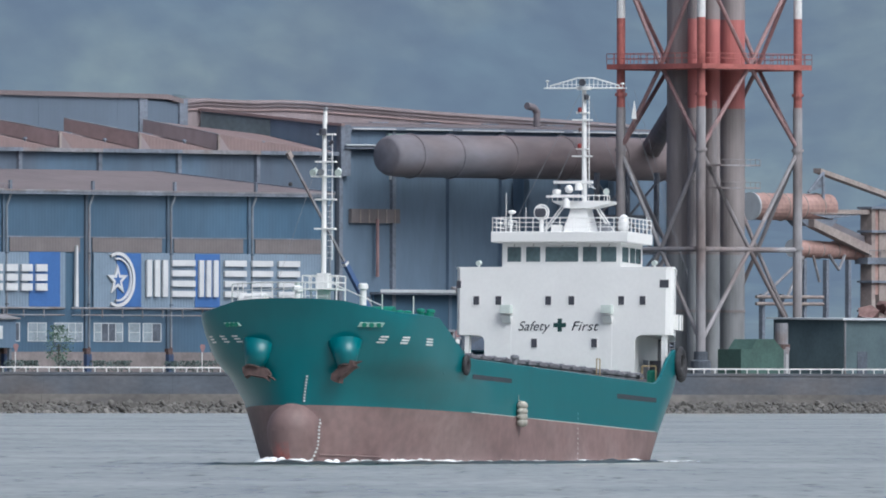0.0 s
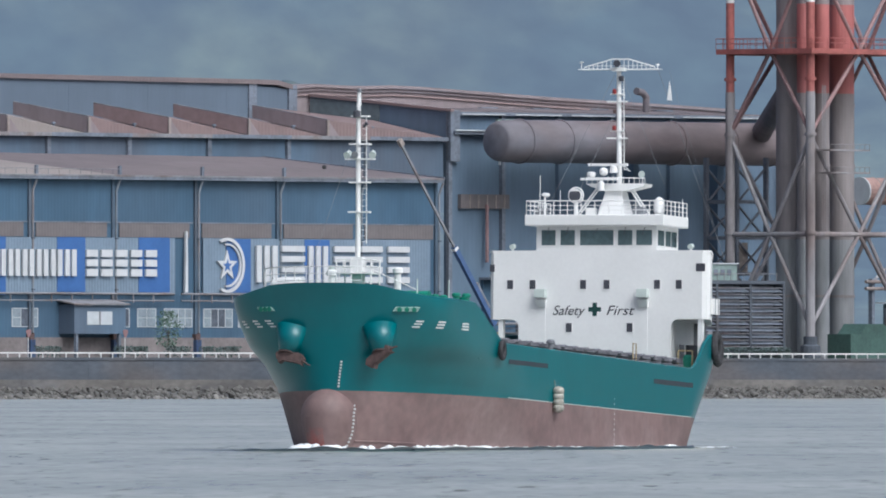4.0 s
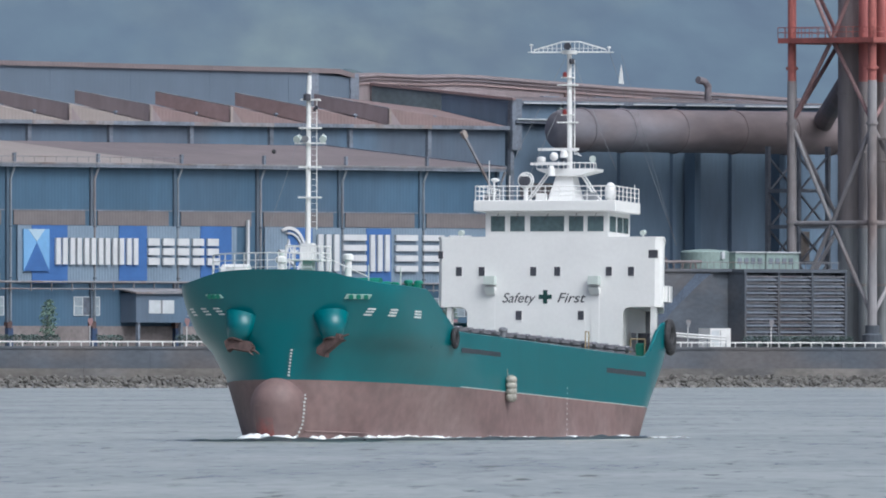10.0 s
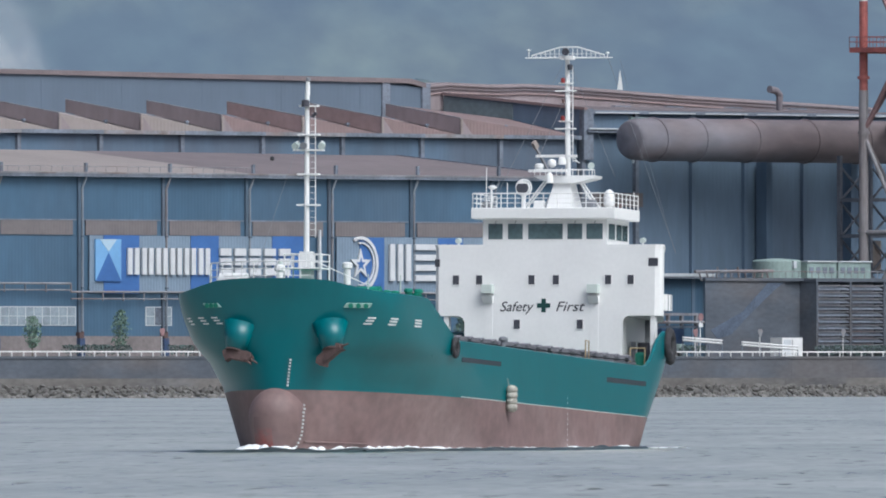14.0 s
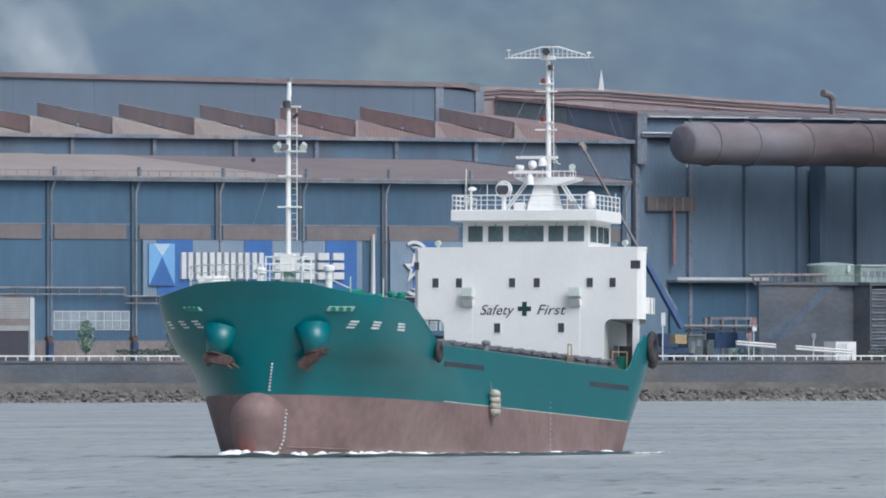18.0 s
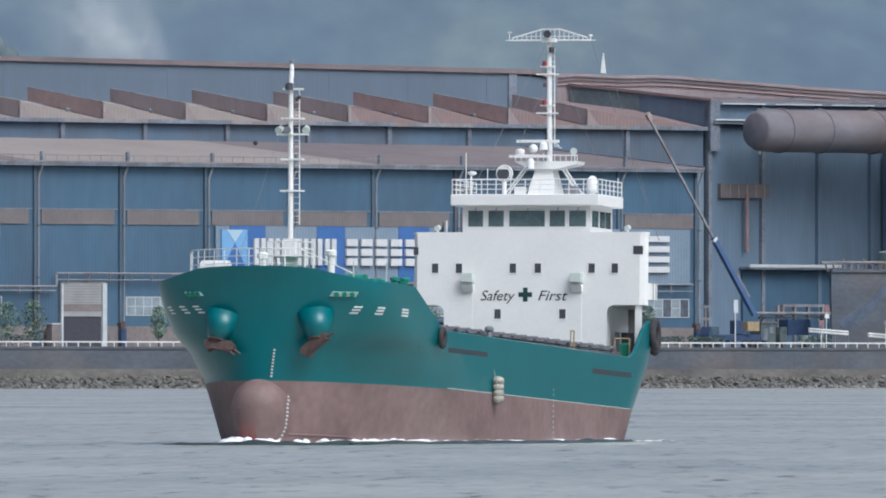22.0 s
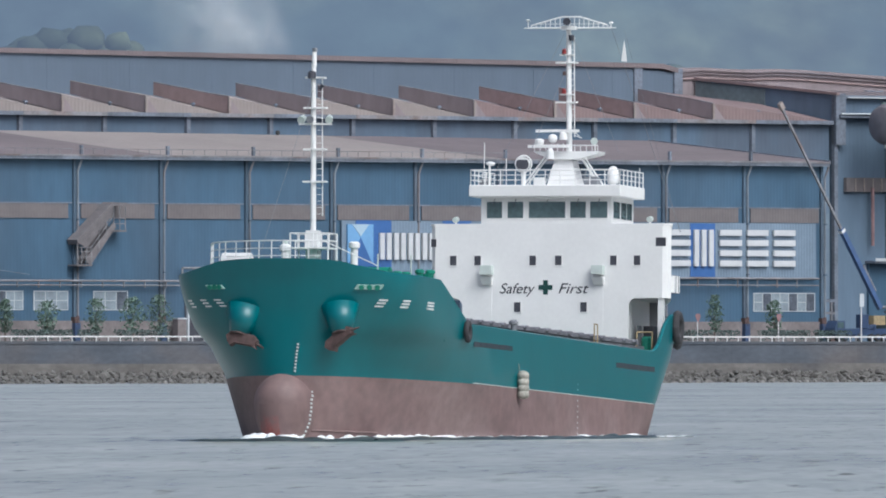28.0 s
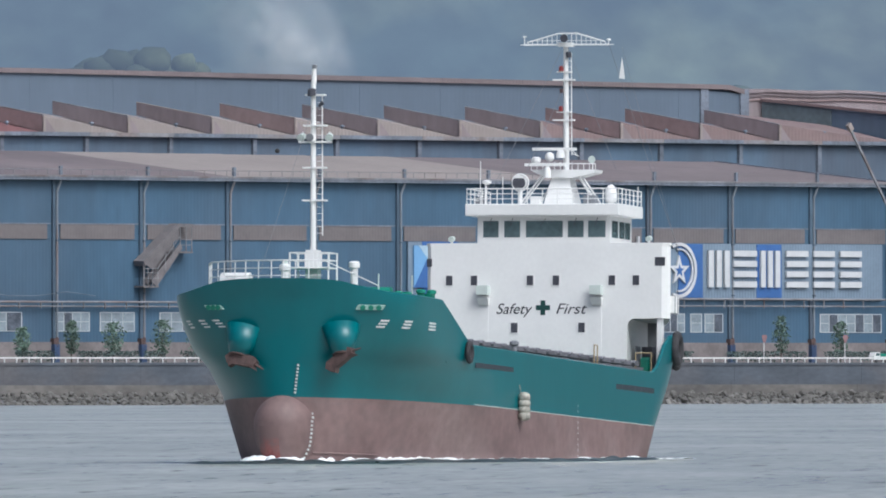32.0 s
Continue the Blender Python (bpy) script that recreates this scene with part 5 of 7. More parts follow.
def half_breadth(x, z):
    """Half the hull's breadth: a rounded, flared bow that meets the flat side in a knuckle, drawn in towards the stern."""
    xs, xe = pick(z, FLARE_START), pick(z, STEM)
    if x > xs:
        s = min(1, (x - xs) / (xe - xs))
        k = pick(z, KNUCKLE)
        return BEAM * max(0, 1 - k * s - (1 - k) * s ** pick(z, FULLNESS)) ** 0.5
    d = pick(z, [(-3, 21), (-0.1, 18.4), (1.5, 16.9), (4, 14.0), (6, 12.5)]) - x
    if d > 0:
        return max(0.4, BEAM - 0.36 * d + 0.54 * (1 - math.exp(-d / 1.5)))
    return BEAM


def top_edge(x):
    if x > 50.4:
        return pick(x, [(50.4, 4.32), (50.85, 4.38), (51.3, 4.54), (55.8, 6.28), (57, 6.31), (59, 6.36), (60, 6.36), (61, 6.45), (61.4, 6.52), (61.8, 6.66), (62.1, 6.8), (62.4, 6.97), (62.8, 7.08)])
    if x < 16.8:
        return pick(x, [(-2, 6.3), (12.6, 6.1), (13.6, 5.95), (14.5, 5.2), (15.4, 4.5), (16.2, 4.2), (16.8, 4.12)])
    return pick(x, [(16.8, 4.12), (50.4, 4.32)])


RED_Z = 1.5
STATIONS = [-1 + 1.0 * k for k in range(16)] + [15.4, 16.2, 16.8] + [18 + 2 * k for k in range(12)] + [42 + k for k in range(8)] + [50.4 + 0.45 * k for k in range(20)]


def hull_rings(z_of):
    """Both sides of the hull between two heights, station by station, closed at the stem."""
    levels = 16
    rings = []
    for j in range(levels + 1):
        ring = []
        for x in STATIONS:
            z = z_of(x, j / levels)
            ring.append((x, half_breadth(x, z), z))
        xe = 62.0
        for _ in range(12):
            xe = pick(z_of(xe, j / levels), STEM)
        for k in range(1, 21):
            s = k / 20
            x = 59.1 + (xe - 59.1) * (1 - (1 - s) ** 2)
            z = z_of(x, j / levels)
            ring.append((x, half_breadth(x, z) if k < 20 else 0.0, z))
        ring += [(x, -y, z) for x, y, z in ring[-2::-1]]
        rings.append(ring)
    return rings


bm = loft(hull_rings(lambda x, s: RED_Z + (top_edge(x) - RED_Z) * s))
part("topside", bm, GREEN, ship, "green painted topsides with flared bow", soft=True)
bm = loft(hull_rings(lambda x, s: -2.6 + (RED_Z + 2.6) * s))
part("bottom_plating", bm, RED, ship, "worn brownish red antifouling below the boot line", soft=True)
# inner face and cap of the bulwark, transom and decks
inner = []
for x in STATIONS + [59.6, 60.4, 61.2, 61.9]:
    y = max(0.1, half_breadth(x, top_edge(x)))
    inner.append(((x, y, top_edge(x)), (x, y - 0.12, top_edge(x) + 0.05), (x, max(0, y - 0.2), top_edge(x) - 0.02), (x, max(0, min(y - 0.22, half_breadth(x, top_edge(x) - 0.9) - 0.1)), top_edge(x) - 0.9)))
bm = loft([[r[k] for r in inner] for k in range(4)])
loft([[(r[k][0], -r[k][1], r[k][2]) for r in inner] for k in range(4)], bm=bm)
part("bulwark_cap", bm, GREEN, ship, "green bulwark top and inner face")
bm = slab([(-half_breadth(-1, z), z) for z in (-2.6, 0, 1.5, 4, 6.2)] + [(half_breadth(-1, z), z) for z in (6.2, 4, 1.5, 0, -2.6)], "x", -1.05, -0.95)
part("transom", bm, GREEN, ship)
bm = slab([(0, 1.0), (14, 5.2), (17, 5.9), (50.5, 5.9), (50.5, -5.9), (17, -5.9), (14, -5.2), (0, -1.0)], "z", 3.3, 3.42)
part("main_deck", bm, GREEN_DECK, ship)
bm = slab([(54, 5.9), (58, 5.5), (60, 4.3), (61.4, 2.6), (62, 0), (61.4, -2.6), (60, -4.3), (58, -5.5), (54, -5.9)], "z", 5.5, 5.6)
part("forecastle_deck", bm, GREEN_DECK, ship)
part("forecastle_bulkhead", box(53.9, 54.05, -5.9, 5.9, 3.4, 5.6), GREEN, ship)
part("deck_seam", box(16.5, 50, 6.2, 6.212, RED_Z - 0.005, RED_Z + 0.03), CREAM, ship, "thin pale weld line along the boot top")

# bulb
prof = [(0.02, 0), (0.25, 0.02), (0.45, 0.07), (0.65, 0.16), (0.85, 0.3), (1.02, 0.48), (1.15, 0.68), (1.27, 0.95), (1.36, 1.35), (1.42, 1.9), (1.5, 2.5), (1.6, 3.2)]
BX, BZ = 63.15, 0.22


def bulb_point(r, h, a):
    return (BX - h, r * math.cos(a), BZ + (1.02 if math.sin(a) > 0 else 1.75) * min(r, 1.42) * math.sin(a))


bm = loft([[bulb_point(r, h, 2 * math.pi * k / 32) for k in range(32)] for r, h in prof], True)
bmesh.ops.recalc_face_normals(bm, faces=bm.faces)
part("bulbous_bow", bm, RED, ship, "rounded red bulb at the foot of the stem", soft=True)


def bulb_nose(y, z, out):
    """A point on the bulb's nose at a given breadth and height."""
    rho = math.hypot(y, (z - BZ) / (1.02 if z > BZ else 1.75))
    return (BX - pick(rho, prof) + out, y, z)


def worn_nose():
    m = material("bare_red_primer", (0.26, 0.085, 0.075), 0.7, vary=0.25, scale=1.2)
    nt = m.node_tree
    b = nt.nodes["Principled BSDF"]
    co = nt.nodes.new("ShaderNodeTexCoord")
    ns = nt.nodes.new("ShaderNodeTexNoise")
    ns.inputs["Scale"].default_value, ns.inputs["Detail"].default_value = 2.5, 4
    nt.links.new(co.outputs["Object"], ns.inputs["Vector"])
    sep = nt.nodes.new("ShaderNodeSeparateXYZ")
    nt.links.new(co.outputs["Object"], sep.inputs[0])
    low = nt.nodes.new("ShaderNodeMapRange")
    low.inputs[1].default_value, low.inputs[2].default_value, low.inputs[3].default_value, low.inputs[4].default_value = -1.5, -0.2, 0.2, 0.85
    nt.links.new(sep.outputs[2], low.inputs[0])
    ad = nt.nodes.new("ShaderNodeMath")
    ad.operation = "ADD"
    nt.links.new(ns.outputs[0], ad.inputs[0]), nt.links.new(low.outputs[0], ad.inputs[1])
    edge = nt.nodes.new("ShaderNodeMapRange")
    edge.inputs[1].default_value, edge.inputs[2].default_value = 0.75, 1.25
    nt.links.new(ad.outputs[0], edge.inputs[0])
    mx = nt.nodes.new("ShaderNodeMix")
    mx.data_type = "RGBA"
    mx.inputs[7].default_value = (0.185, 0.125, 0.12, 1)
    nt.links.new(edge.outputs[0], mx.inputs[0])
    nt.links.new(b.inputs["Base Color"].links[0].from_socket, mx.inputs[6])
    nt.links.new(mx.outputs[2], b.inputs["Base Color"])
    return m


bm = loft([[bulb_nose(-0.78 + 0.1 * k, -2.0 + 0.15 * j, 0.02) for k in range(11)] for j in range(15)])
bmesh.ops.recalc_face_normals(bm, faces=bm.faces)
part("bulb_patch", bm, worn_nose(), ship, "redder bare patch on the bulb's nose", soft=True)


def on_side(x, z, out=0.0, side=1):
    return Vector((x, side * (half_breadth(x, z) + out), z))


def side_frame(x, z, side=1):
    """Axes along the hull, up its plating, and outwards at one spot."""
    a = on_side(x + 0.3, z, 0, side) - on_side(x - 0.3, z, 0, side)
    b = on_side(x, z + 0.3, 0, side) - on_side(x, z - 0.3, 0, side)
    a.normalize(), b.normalize()
    n = a.cross(b) * (-1)
    n.normalize()
    if n.y * side < 0:
        n = -n
    return a, b, n


def plate_on_side(name, x, z, w, h, mat, side=1, thick=0.03, slant=0.0, label=""):
    a, b, n = side_frame(x, z, side)
    c = on_side(x, z, 0, side)
    bm = bmesh.new()
    vs = []
    for d in (-0.02, thick):
        vs.append([bm.verts.new(c + a * (i * w / 2 + slant * j * h / 2) + b * (j * h / 2) + n * d) for i, j in ((-1, -1), (1, -1), (1, 1), (-1, 1))])
    bm.faces.new(vs[1]), bm.faces.new(vs[0][::-1])
    for k in range(4):
        bm.faces.new((vs[0][k], vs[0][(k + 1) % 4], vs[1][(k + 1) % 4], vs[1][k]))
    bmesh.ops.recalc_face_normals(bm, faces=bm.faces)
    return part(name, bm, mat, ship, label)


# long freeing ports in the bulwark, with their ribs
for x0, x1, z0, z1 in ((42.9, 49.85, 3.28, 3.52), (16.27, 23.6, 3.1, 3.36)):
    port = part("freeing_port", box(x0, x1, 6.19, 6.205, z0, z1), INK, ship, "long dark freeing port slot")
    n = 6
    for k in range(1, n):
        x = x0 + (x1 - x0) * k / n
        part("rib", box(x - 0.03, x + 0.03, 6.205, 6.212, z0, z1), DARK, port)
part("hull_opening", box(15.0, 15.3, 5.9, 6.0, 2.85, 3.13), DARK, ship)

# rope fender and tyres
bm = bmesh.new()
for k in range(4):
    bmesh.ops.create_icosphere(bm, subdivisions=2, radius=0.38, matrix=pose(41.8, 6.46, 2.12 - 0.3 * k) @ Matrix.Diagonal((1.05, 0.8, 0.68, 1)))
part("rope_fender", bm, ROPE, ship, "bundled grey rope fender hung over the side", soft=True)
part("fender_line", tube((41.8, 6.3, 2.2), (41.8, 6.22, 2.7), 0.02, 5), ROPE, ship)
for x, z, R, s in ((12.2, 5.45, 0.5, 1.25), (51.5, 3.95, 0.33, 1.2), (9.0, 5.3, 0.5, 1.2)):
    y = half_breadth(x, z) + 0.15
    bm = ring_torus((0, 0, 0), (0, 1, 0), R, R * 0.42, 22, 8)
    bmesh.ops.scale(bm, vec=(1, 1, s), verts=bm.verts)
    bmesh.ops.translate(bm, vec=(x, y, z), verts=bm.verts)
    part("tyre_fender", bm, BLACK, ship, "black rubber tyre used as a fender", soft=True)

# hawse pipes and anchors
for side in (1, -1):
    root_at = Vector((60.7, 2.3, 5.2)) if side > 0 else Vector((60.9, -1.35, 5.2))
    tip = Vector((61.95, 3.0, 3.5)) if side > 0 else Vector((62.05, -2.08, 3.45))
    n = 18
    w = (tip - root_at).normalized()
    bm = tube(tip + Vector((-0.4, -0.22 * side, 1.3)), tip, 0.93, n, 0.46)
    hawse = part("hawse_pipe", bm, GREEN, ship, "conical green hawse pipe on the bow", soft=False)
    hawse.data.polygons.foreach_set("use_smooth", [len(p.vertices) == 4 for p in hawse.data.polygons])
    part("hawse_rim", ring_torus(tip, Vector((0.4, 0.22 * side, -1.3)).normalized(), 0.44, 0.05, 18, 6), RUST, hawse)
    bm = bmesh.new()
    tilt = radians(38) if side > 0 else radians(-10)
    a = Vector((0.1, math.cos(tilt), math.sin(tilt))).normalized()
    down = Vector((0.2, math.sin(tilt), -math.cos(tilt))).normalized()
    out = a.cross(down).normalized()
    c = tip + Vector((0.1, -0.1 if side > 0 else 0.2, -0.22))
    for pts in (((-0.95, -0.05), (-0.7, -0.3), (0.7, -0.3), (0.95, -0.05), (0.8, 0.3), (-0.8, 0.3)), ((-0.8, 0.2), (-0.3, 0.2), (-0.62, 0.5)), ((0.8, 0.2), (0.3, 0.2), (0.95, 0.42))):
        f = [bm.verts.new(c + a * p * 0.85 + down * q * 0.85 + out * 0.2) for p, q in pts]
        g = [bm.verts.new(c + a * p * 0.85 + down * q * 0.85 - out * 0.2) for p, q in pts]
        bm.faces.new(f), bm.faces.new(g[::-1])
        for k in range(len(f)):
            bm.faces.new((f[k], g[k], g[(k + 1) % len(f)], f[(k + 1) % len(f)]))
    tube(c - w * 0.5, c + w * 0.2, 0.14, 8, bm=bm)
    tube(c + a * 0.5 - out * 0.05, c + a * 1.15 + down * 0.25, 0.09, 6, 0.04, bm=bm)
    bmesh.ops.recalc_face_normals(bm, faces=bm.faces)
    part("anchor", bm, RUST, ship, "rusty stockless anchor housed in its pipe")
    # fairlead plate above
    fl, fw = (61.5, 1.3) if side > 0 else (61.88, 0.9)
    fair = plate_on_side("fairlead", fl, 5.75, fw, 0.26, PALEG, side, 0.08, 0, "pale fairlead plate with dark eyes")
    a2, b2, n2 = side_frame(fl, 5.75, side)
    for k in (-0.3 * fw, 0, 0.3 * fw):
        c2 = on_side(fl, 5.75, 0, side) + a2 * k + n2 * 0.09
        part("eye", tube(c2, c2 + n2 * 0.05, 0.13, 10), GREEN_DECK, fair)
    # name in three plain blocks
    for k in range(3):
        x = (60.8, 59.56, 56.96)[k] if side > 0 else (60.54, 61.28, 61.68)[k]
        for dz in (-0.13, 0.02, 0.16):
            plate_on_side("name_bar", x, 4.97 + dz, (0.45, 0.58, 0.9)[k] if side > 0 else 0.38, 0.085, MARK, side, 0.03, 0.3)

# draught marks
for k in range(9):
    z = 3.0 - 0.16 * k
    x = pick(z, STEM) - 0.07
    y = half_breadth(x, z) + 0.12
    part("draught_mark", box(x - 0.12, x + 0.06, y - 0.04, y + 0.04, z - 0.045, z + 0.045), MARK, ship)
for k in range(16):
    z = 1.5 - 0.19 * k
    y = pick(z, [(-1.42, 1.02), (-1.07, 1.18), (-0.7, 1.3), (-0.13, 1.38), (0.3, 1.39), (0.67, 1.37), (1.0, 1.28), (1.3, 1.05), (1.5, 0.7)])
    x, y, z = bulb_nose(y, z, 0.0)
    x = max(x, 61.2)
    part("draught_mark", box(x - 0.1, x + 0.1, y - 0.035, y + 0.04, z - 0.05, z + 0.05), MARK, ship)
bm = bmesh.new()
for k in range(8):
    xa, xb = 57.0 + 0.5 * k, 57.5 + 0.5 * k
    tube(on_side(xa, -1.1, 0.05), on_side(xb, -1.1, 0.05), 0.05, 6, bm=bm)
part("rubbing_bar", bm, RED, ship)
for k in range(10):
    part("draught_mark", box(30.78, 30.84, 6.2, 6.212, 2.0 - 0.27 * k, 2.09 - 0.27 * k), MARK, ship)

# hatch coaming and covers
hatch = part("hatch_coaming", box(15.2, 50.2, -4.9, 4.9, 3.42, 4.5), COAM, ship, "grey hatch coaming along the hold")
part("hatch_cover", box(15.1, 50.3, -5.1, 5.1, 4.5, 4.7), COAM, hatch)
cleat = None
for k in range(17):
    x = 16.2 + 2.05 * k
    if cleat is None:
        bm = slab([(-0.3, 0), (0.3, 0), (0.18, 0.06), (-0.1, 0.13), (-0.26, 0.07)], "y", 4.8, 5.25)
        cleat = part("cover_cleat", bm, COAM, hatch)
        cleat.matrix_basis = pose(x, 0, 4.62)
    else:
        again(cleat, pose(x, 0, 4.62))
    part("coaming_stay", box(x - 0.05, x + 0.05, 4.9, 5.6, 3.42, 4.4), COAM, hatch)
bm = tube((24.6, 5.5, 3.4), (24.6, 5.5, 5.2), 0.035, 6)
tube((25.2, 5.5, 3.4), (25.2, 5.5, 5.2), 0.035, 6, bm=bm)
tube((24.6, 5.5, 5.2), (25.2, 5.5, 5.2), 0.035, 6, bm=bm)
part("ladder_hoop", bm, TAN, ship)
bm = lathe([(0.14, 0), (0.14, 0.75), (0.24, 0.8), (0.24, 0.92), (0.14, 1.0)], 12, at=(40.2, 5.5, 3.9))
part("deck_vent", bm, GREYP, ship)

# ---- deckhouse ----
FX = 13.25
YL, YR = -6.3, 6.1


def house_outline(z_low, z_high, yl, yr):
    """The house narrows towards the stern."""
    plan = [(FX - 0.25, yl), (FX, yl + 0.22), (FX, yr - 0.35), (FX - 0.12, yr - 0.1), (FX - 0.4, yr), (8, yr - 1.35), (3.2, yr - 2.8), (3.2, yl + 2.8), (8, yl + 1.35)]
    return slab(plan, "z", z_low, z_high)


house = part("deckhouse", house_outline(6.92, 10.55, YL, YR), WHITE, ship, "white painted steel deckhouse front")
bm = slab([(FX, -4.64), (FX, 4.0), (4.0, 3.0), (4.0, -3.2)], "z", 3.42, 6.92)
part("lower_house", bm, WHITE, ship, "white lower deckhouse between open side passages")
part("house_cornice", house_outline(10.55, 10.66, YL - 0.06, YR + 0.06), WHITE, house)
# rounded inner corners of the side passages
for y0, s in ((4.0, 1), (-4.64, -1)):
    pts = [(y0, 6.92)] + [(y0 + s * 0.4 * (1 - math.sin(a)), 6.92 - 0.4 * (1 - math.cos(a))) for a in (0, 0.4, 0.8, 1.2, 1.57)]
    part("corner_gusset", slab(pts, "x", FX - 0.06, FX), WHITE, house)
part("side_post", box(FX - 0.5, FX - 0.1, 5.5, 5.76, 3.4, 6.92), WHITE, house, bevel=0.04)
part("side_post", box(FX - 0.5, FX - 0.1, -5.8, -5.55, 3.4, 6.92), WHITE, house, bevel=0.04)
# added grey panel in place of the shade deep in the passage
part("passage_shade", box(6.2, 6.4, 2.9, 3.9, 3.42, 6.92), GREYP, house)
part("passage_door", box(FX - 2.4, FX - 1.6, 4.01, 4.06, 3.5, 5.6), GREYP, house)
part("passage_locker", box(FX - 3.4, FX - 2.6, 4.08, 4.6, 3.42, 5.6), DARK, house, bevel=0.05)
part("passage_drum", lathe([(0.3, 0), (0.3, 1.5), (0.22, 1.6)], 14, at=(FX - 1.1, 4.7, 3.42)), GREEN_DECK, house)
for a, b in (((FX + 0.2, 4.5, 3.42), (FX + 0.2, 4.5, 5.2)), ((FX + 0.2, 5.3, 3.42), (FX + 0.2, 5.3, 5.2)), ((FX + 0.2, 4.5, 5.2), (FX + 0.2, 5.3, 5.2))):
    part("passage_rail", tube(a, b, 0.04, 6), TAN, house)
part("deck_crate", box(FX + 0.3, FX + 1.1, 4.3, 5.1, 3.42, 4.3), TAN, ship, bevel=0.04)


def house_window(y, z, w=0.33, h=0.48, dark=DARK):
    fr = part("window", slab([(y - w / 2 - 0.05, z - h / 2 - 0.05), (y + w / 2 + 0.05, z - h / 2 - 0.05), (y + w / 2 + 0.05, z + h / 2 + 0.05), (y - w / 2 - 0.05, z + h / 2 + 0.05)], "x", FX, FX + 0.03), WHITE, house)
    bm = slab([(y - w / 2, z - h / 2), (y + w / 2, z - h / 2), (y + w / 2, z + h / 2), (y - w / 2, z + h / 2)], "x", FX + 0.03, FX + 0.036)
    p = part("pane", bm, dark, fr)
    return fr


for y in (-5.12, -3.85, -0.98, 0.35, 3.21, 4.44):
    house_window(y, 8.81)
for y in (-1.77, 1.68):
    house_window(y, 6.47)
for y0, y1, z0, z1 in ((5.4, 5.92, 9.52, 9.95), (-6.28, -6.02, 9.5, 9.9)):
    part("mooring_slot", box(FX + 0.002, FX + 0.012, y0, y1, z0, z1), DARK, house)
for y in (-3.32, 2.47):
    b = part("vent_box", box(FX, FX + 0.5, y - 0.29, y + 0.29, 8.1, 8.55), CREAM, house, "pale green ventilator box", bevel=0.03)
    bm = loft([[(FX, y - 0.29, 7.95), (FX + 0.42, y - 0.29, 7.95), (FX + 0.42, y + 0.29, 7.95), (FX, y + 0.29, 7.95)], [(FX, y - 0.24, 7.58), (FX + 0.15, y - 0.24, 7.58), (FX + 0.15, y + 0.24, 7.58), (FX, y + 0.24, 7.58)]], True)
    bmesh.ops.holes_fill(bm, edges=bm.edges)
    part("vent_hood", bm, WHITE, house)
    part("duct", box(FX, FX + 0.02, y - 0.22, y + 0.22, 5.0, 7.56), WHITE, house)
cx, cz = -0.31, 7.46
bm = slab([(cx + a, cz + b) for a, b in ((-0.12, -0.36), (0.12, -0.36), (0.12, -0.12), (0.36, -0.12), (0.36, 0.12), (0.12, 0.12), (0.12, 0.36), (-0.12, 0.36), (-0.12, 0.12), (-0.36, 0.12), (-0.36, -0.12), (-0.12, -0.12))], "x", FX + 0.002, FX + 0.02)
part("cross", bm, CROSS, house, "dark green safety cross")


def lettering(text, y0, y1, z0, size):
    cu = bpy.data.curves.new("lettering", "FONT")
    cu.body, cu.size, cu.shear, cu.extrude = text, size, 0.32, 0.006
    ob = new("lettering", cu)
    dg = bpy.context.evaluated_depsgraph_get()
    me = bpy.data.meshes.new_from_object(ob.evaluated_get(dg))
    bpy.data.objects.remove(ob)
    xs = [v.co.x for v in me.vertices]
    k = (y1 - y0) / (max(xs) - min(xs))
    me.transform(Matrix.Translation((0, y0 - min(xs) * k, 0)) @ Matrix(((0, 0, 1, 0), (k, 0, 0, 0), (0, 1, 0, 0), (0, 0, 0, 1))))
    me.transform(Matrix.Translation((FX + 0.012, 0, z0)))
    me.materials.clear()
    me.materials.append(INK)
    o = new("lettering", me)
    o.parent = house
    tagged(o, "black slanted lettering " + text)


lettering("Safety", -2.69, -0.85, 7.16, 0.74)
lettering("First", 0.37, 1.95, 7.16, 0.74)
raft = part("life_raft", box(10.4, 11.5, 5.45, 5.9, 7.25, 8.1), WHITE, house, "white life raft case on the house side", bevel=0.08)
for x in (10.65, 11.2):
    part("raft_strap", box(x - 0.04, x + 0.04, 5.43, 5.92, 7.23, 8.12), GREYP, raft)
# searchlights on the house top corners
for y in (-5.1, 5.0, 3.05, -5.3)[:2]:
    b = part("corner_lamp", tube((FX - 0.5, y, 10.9), (FX - 0.15, y, 10.86), 0.14, 14), CREAM, house)
    part("lamp_foot", tube((FX - 0.35, y, 10.6), (FX - 0.35, y, 10.75), 0.06, 8), WHITE, house)

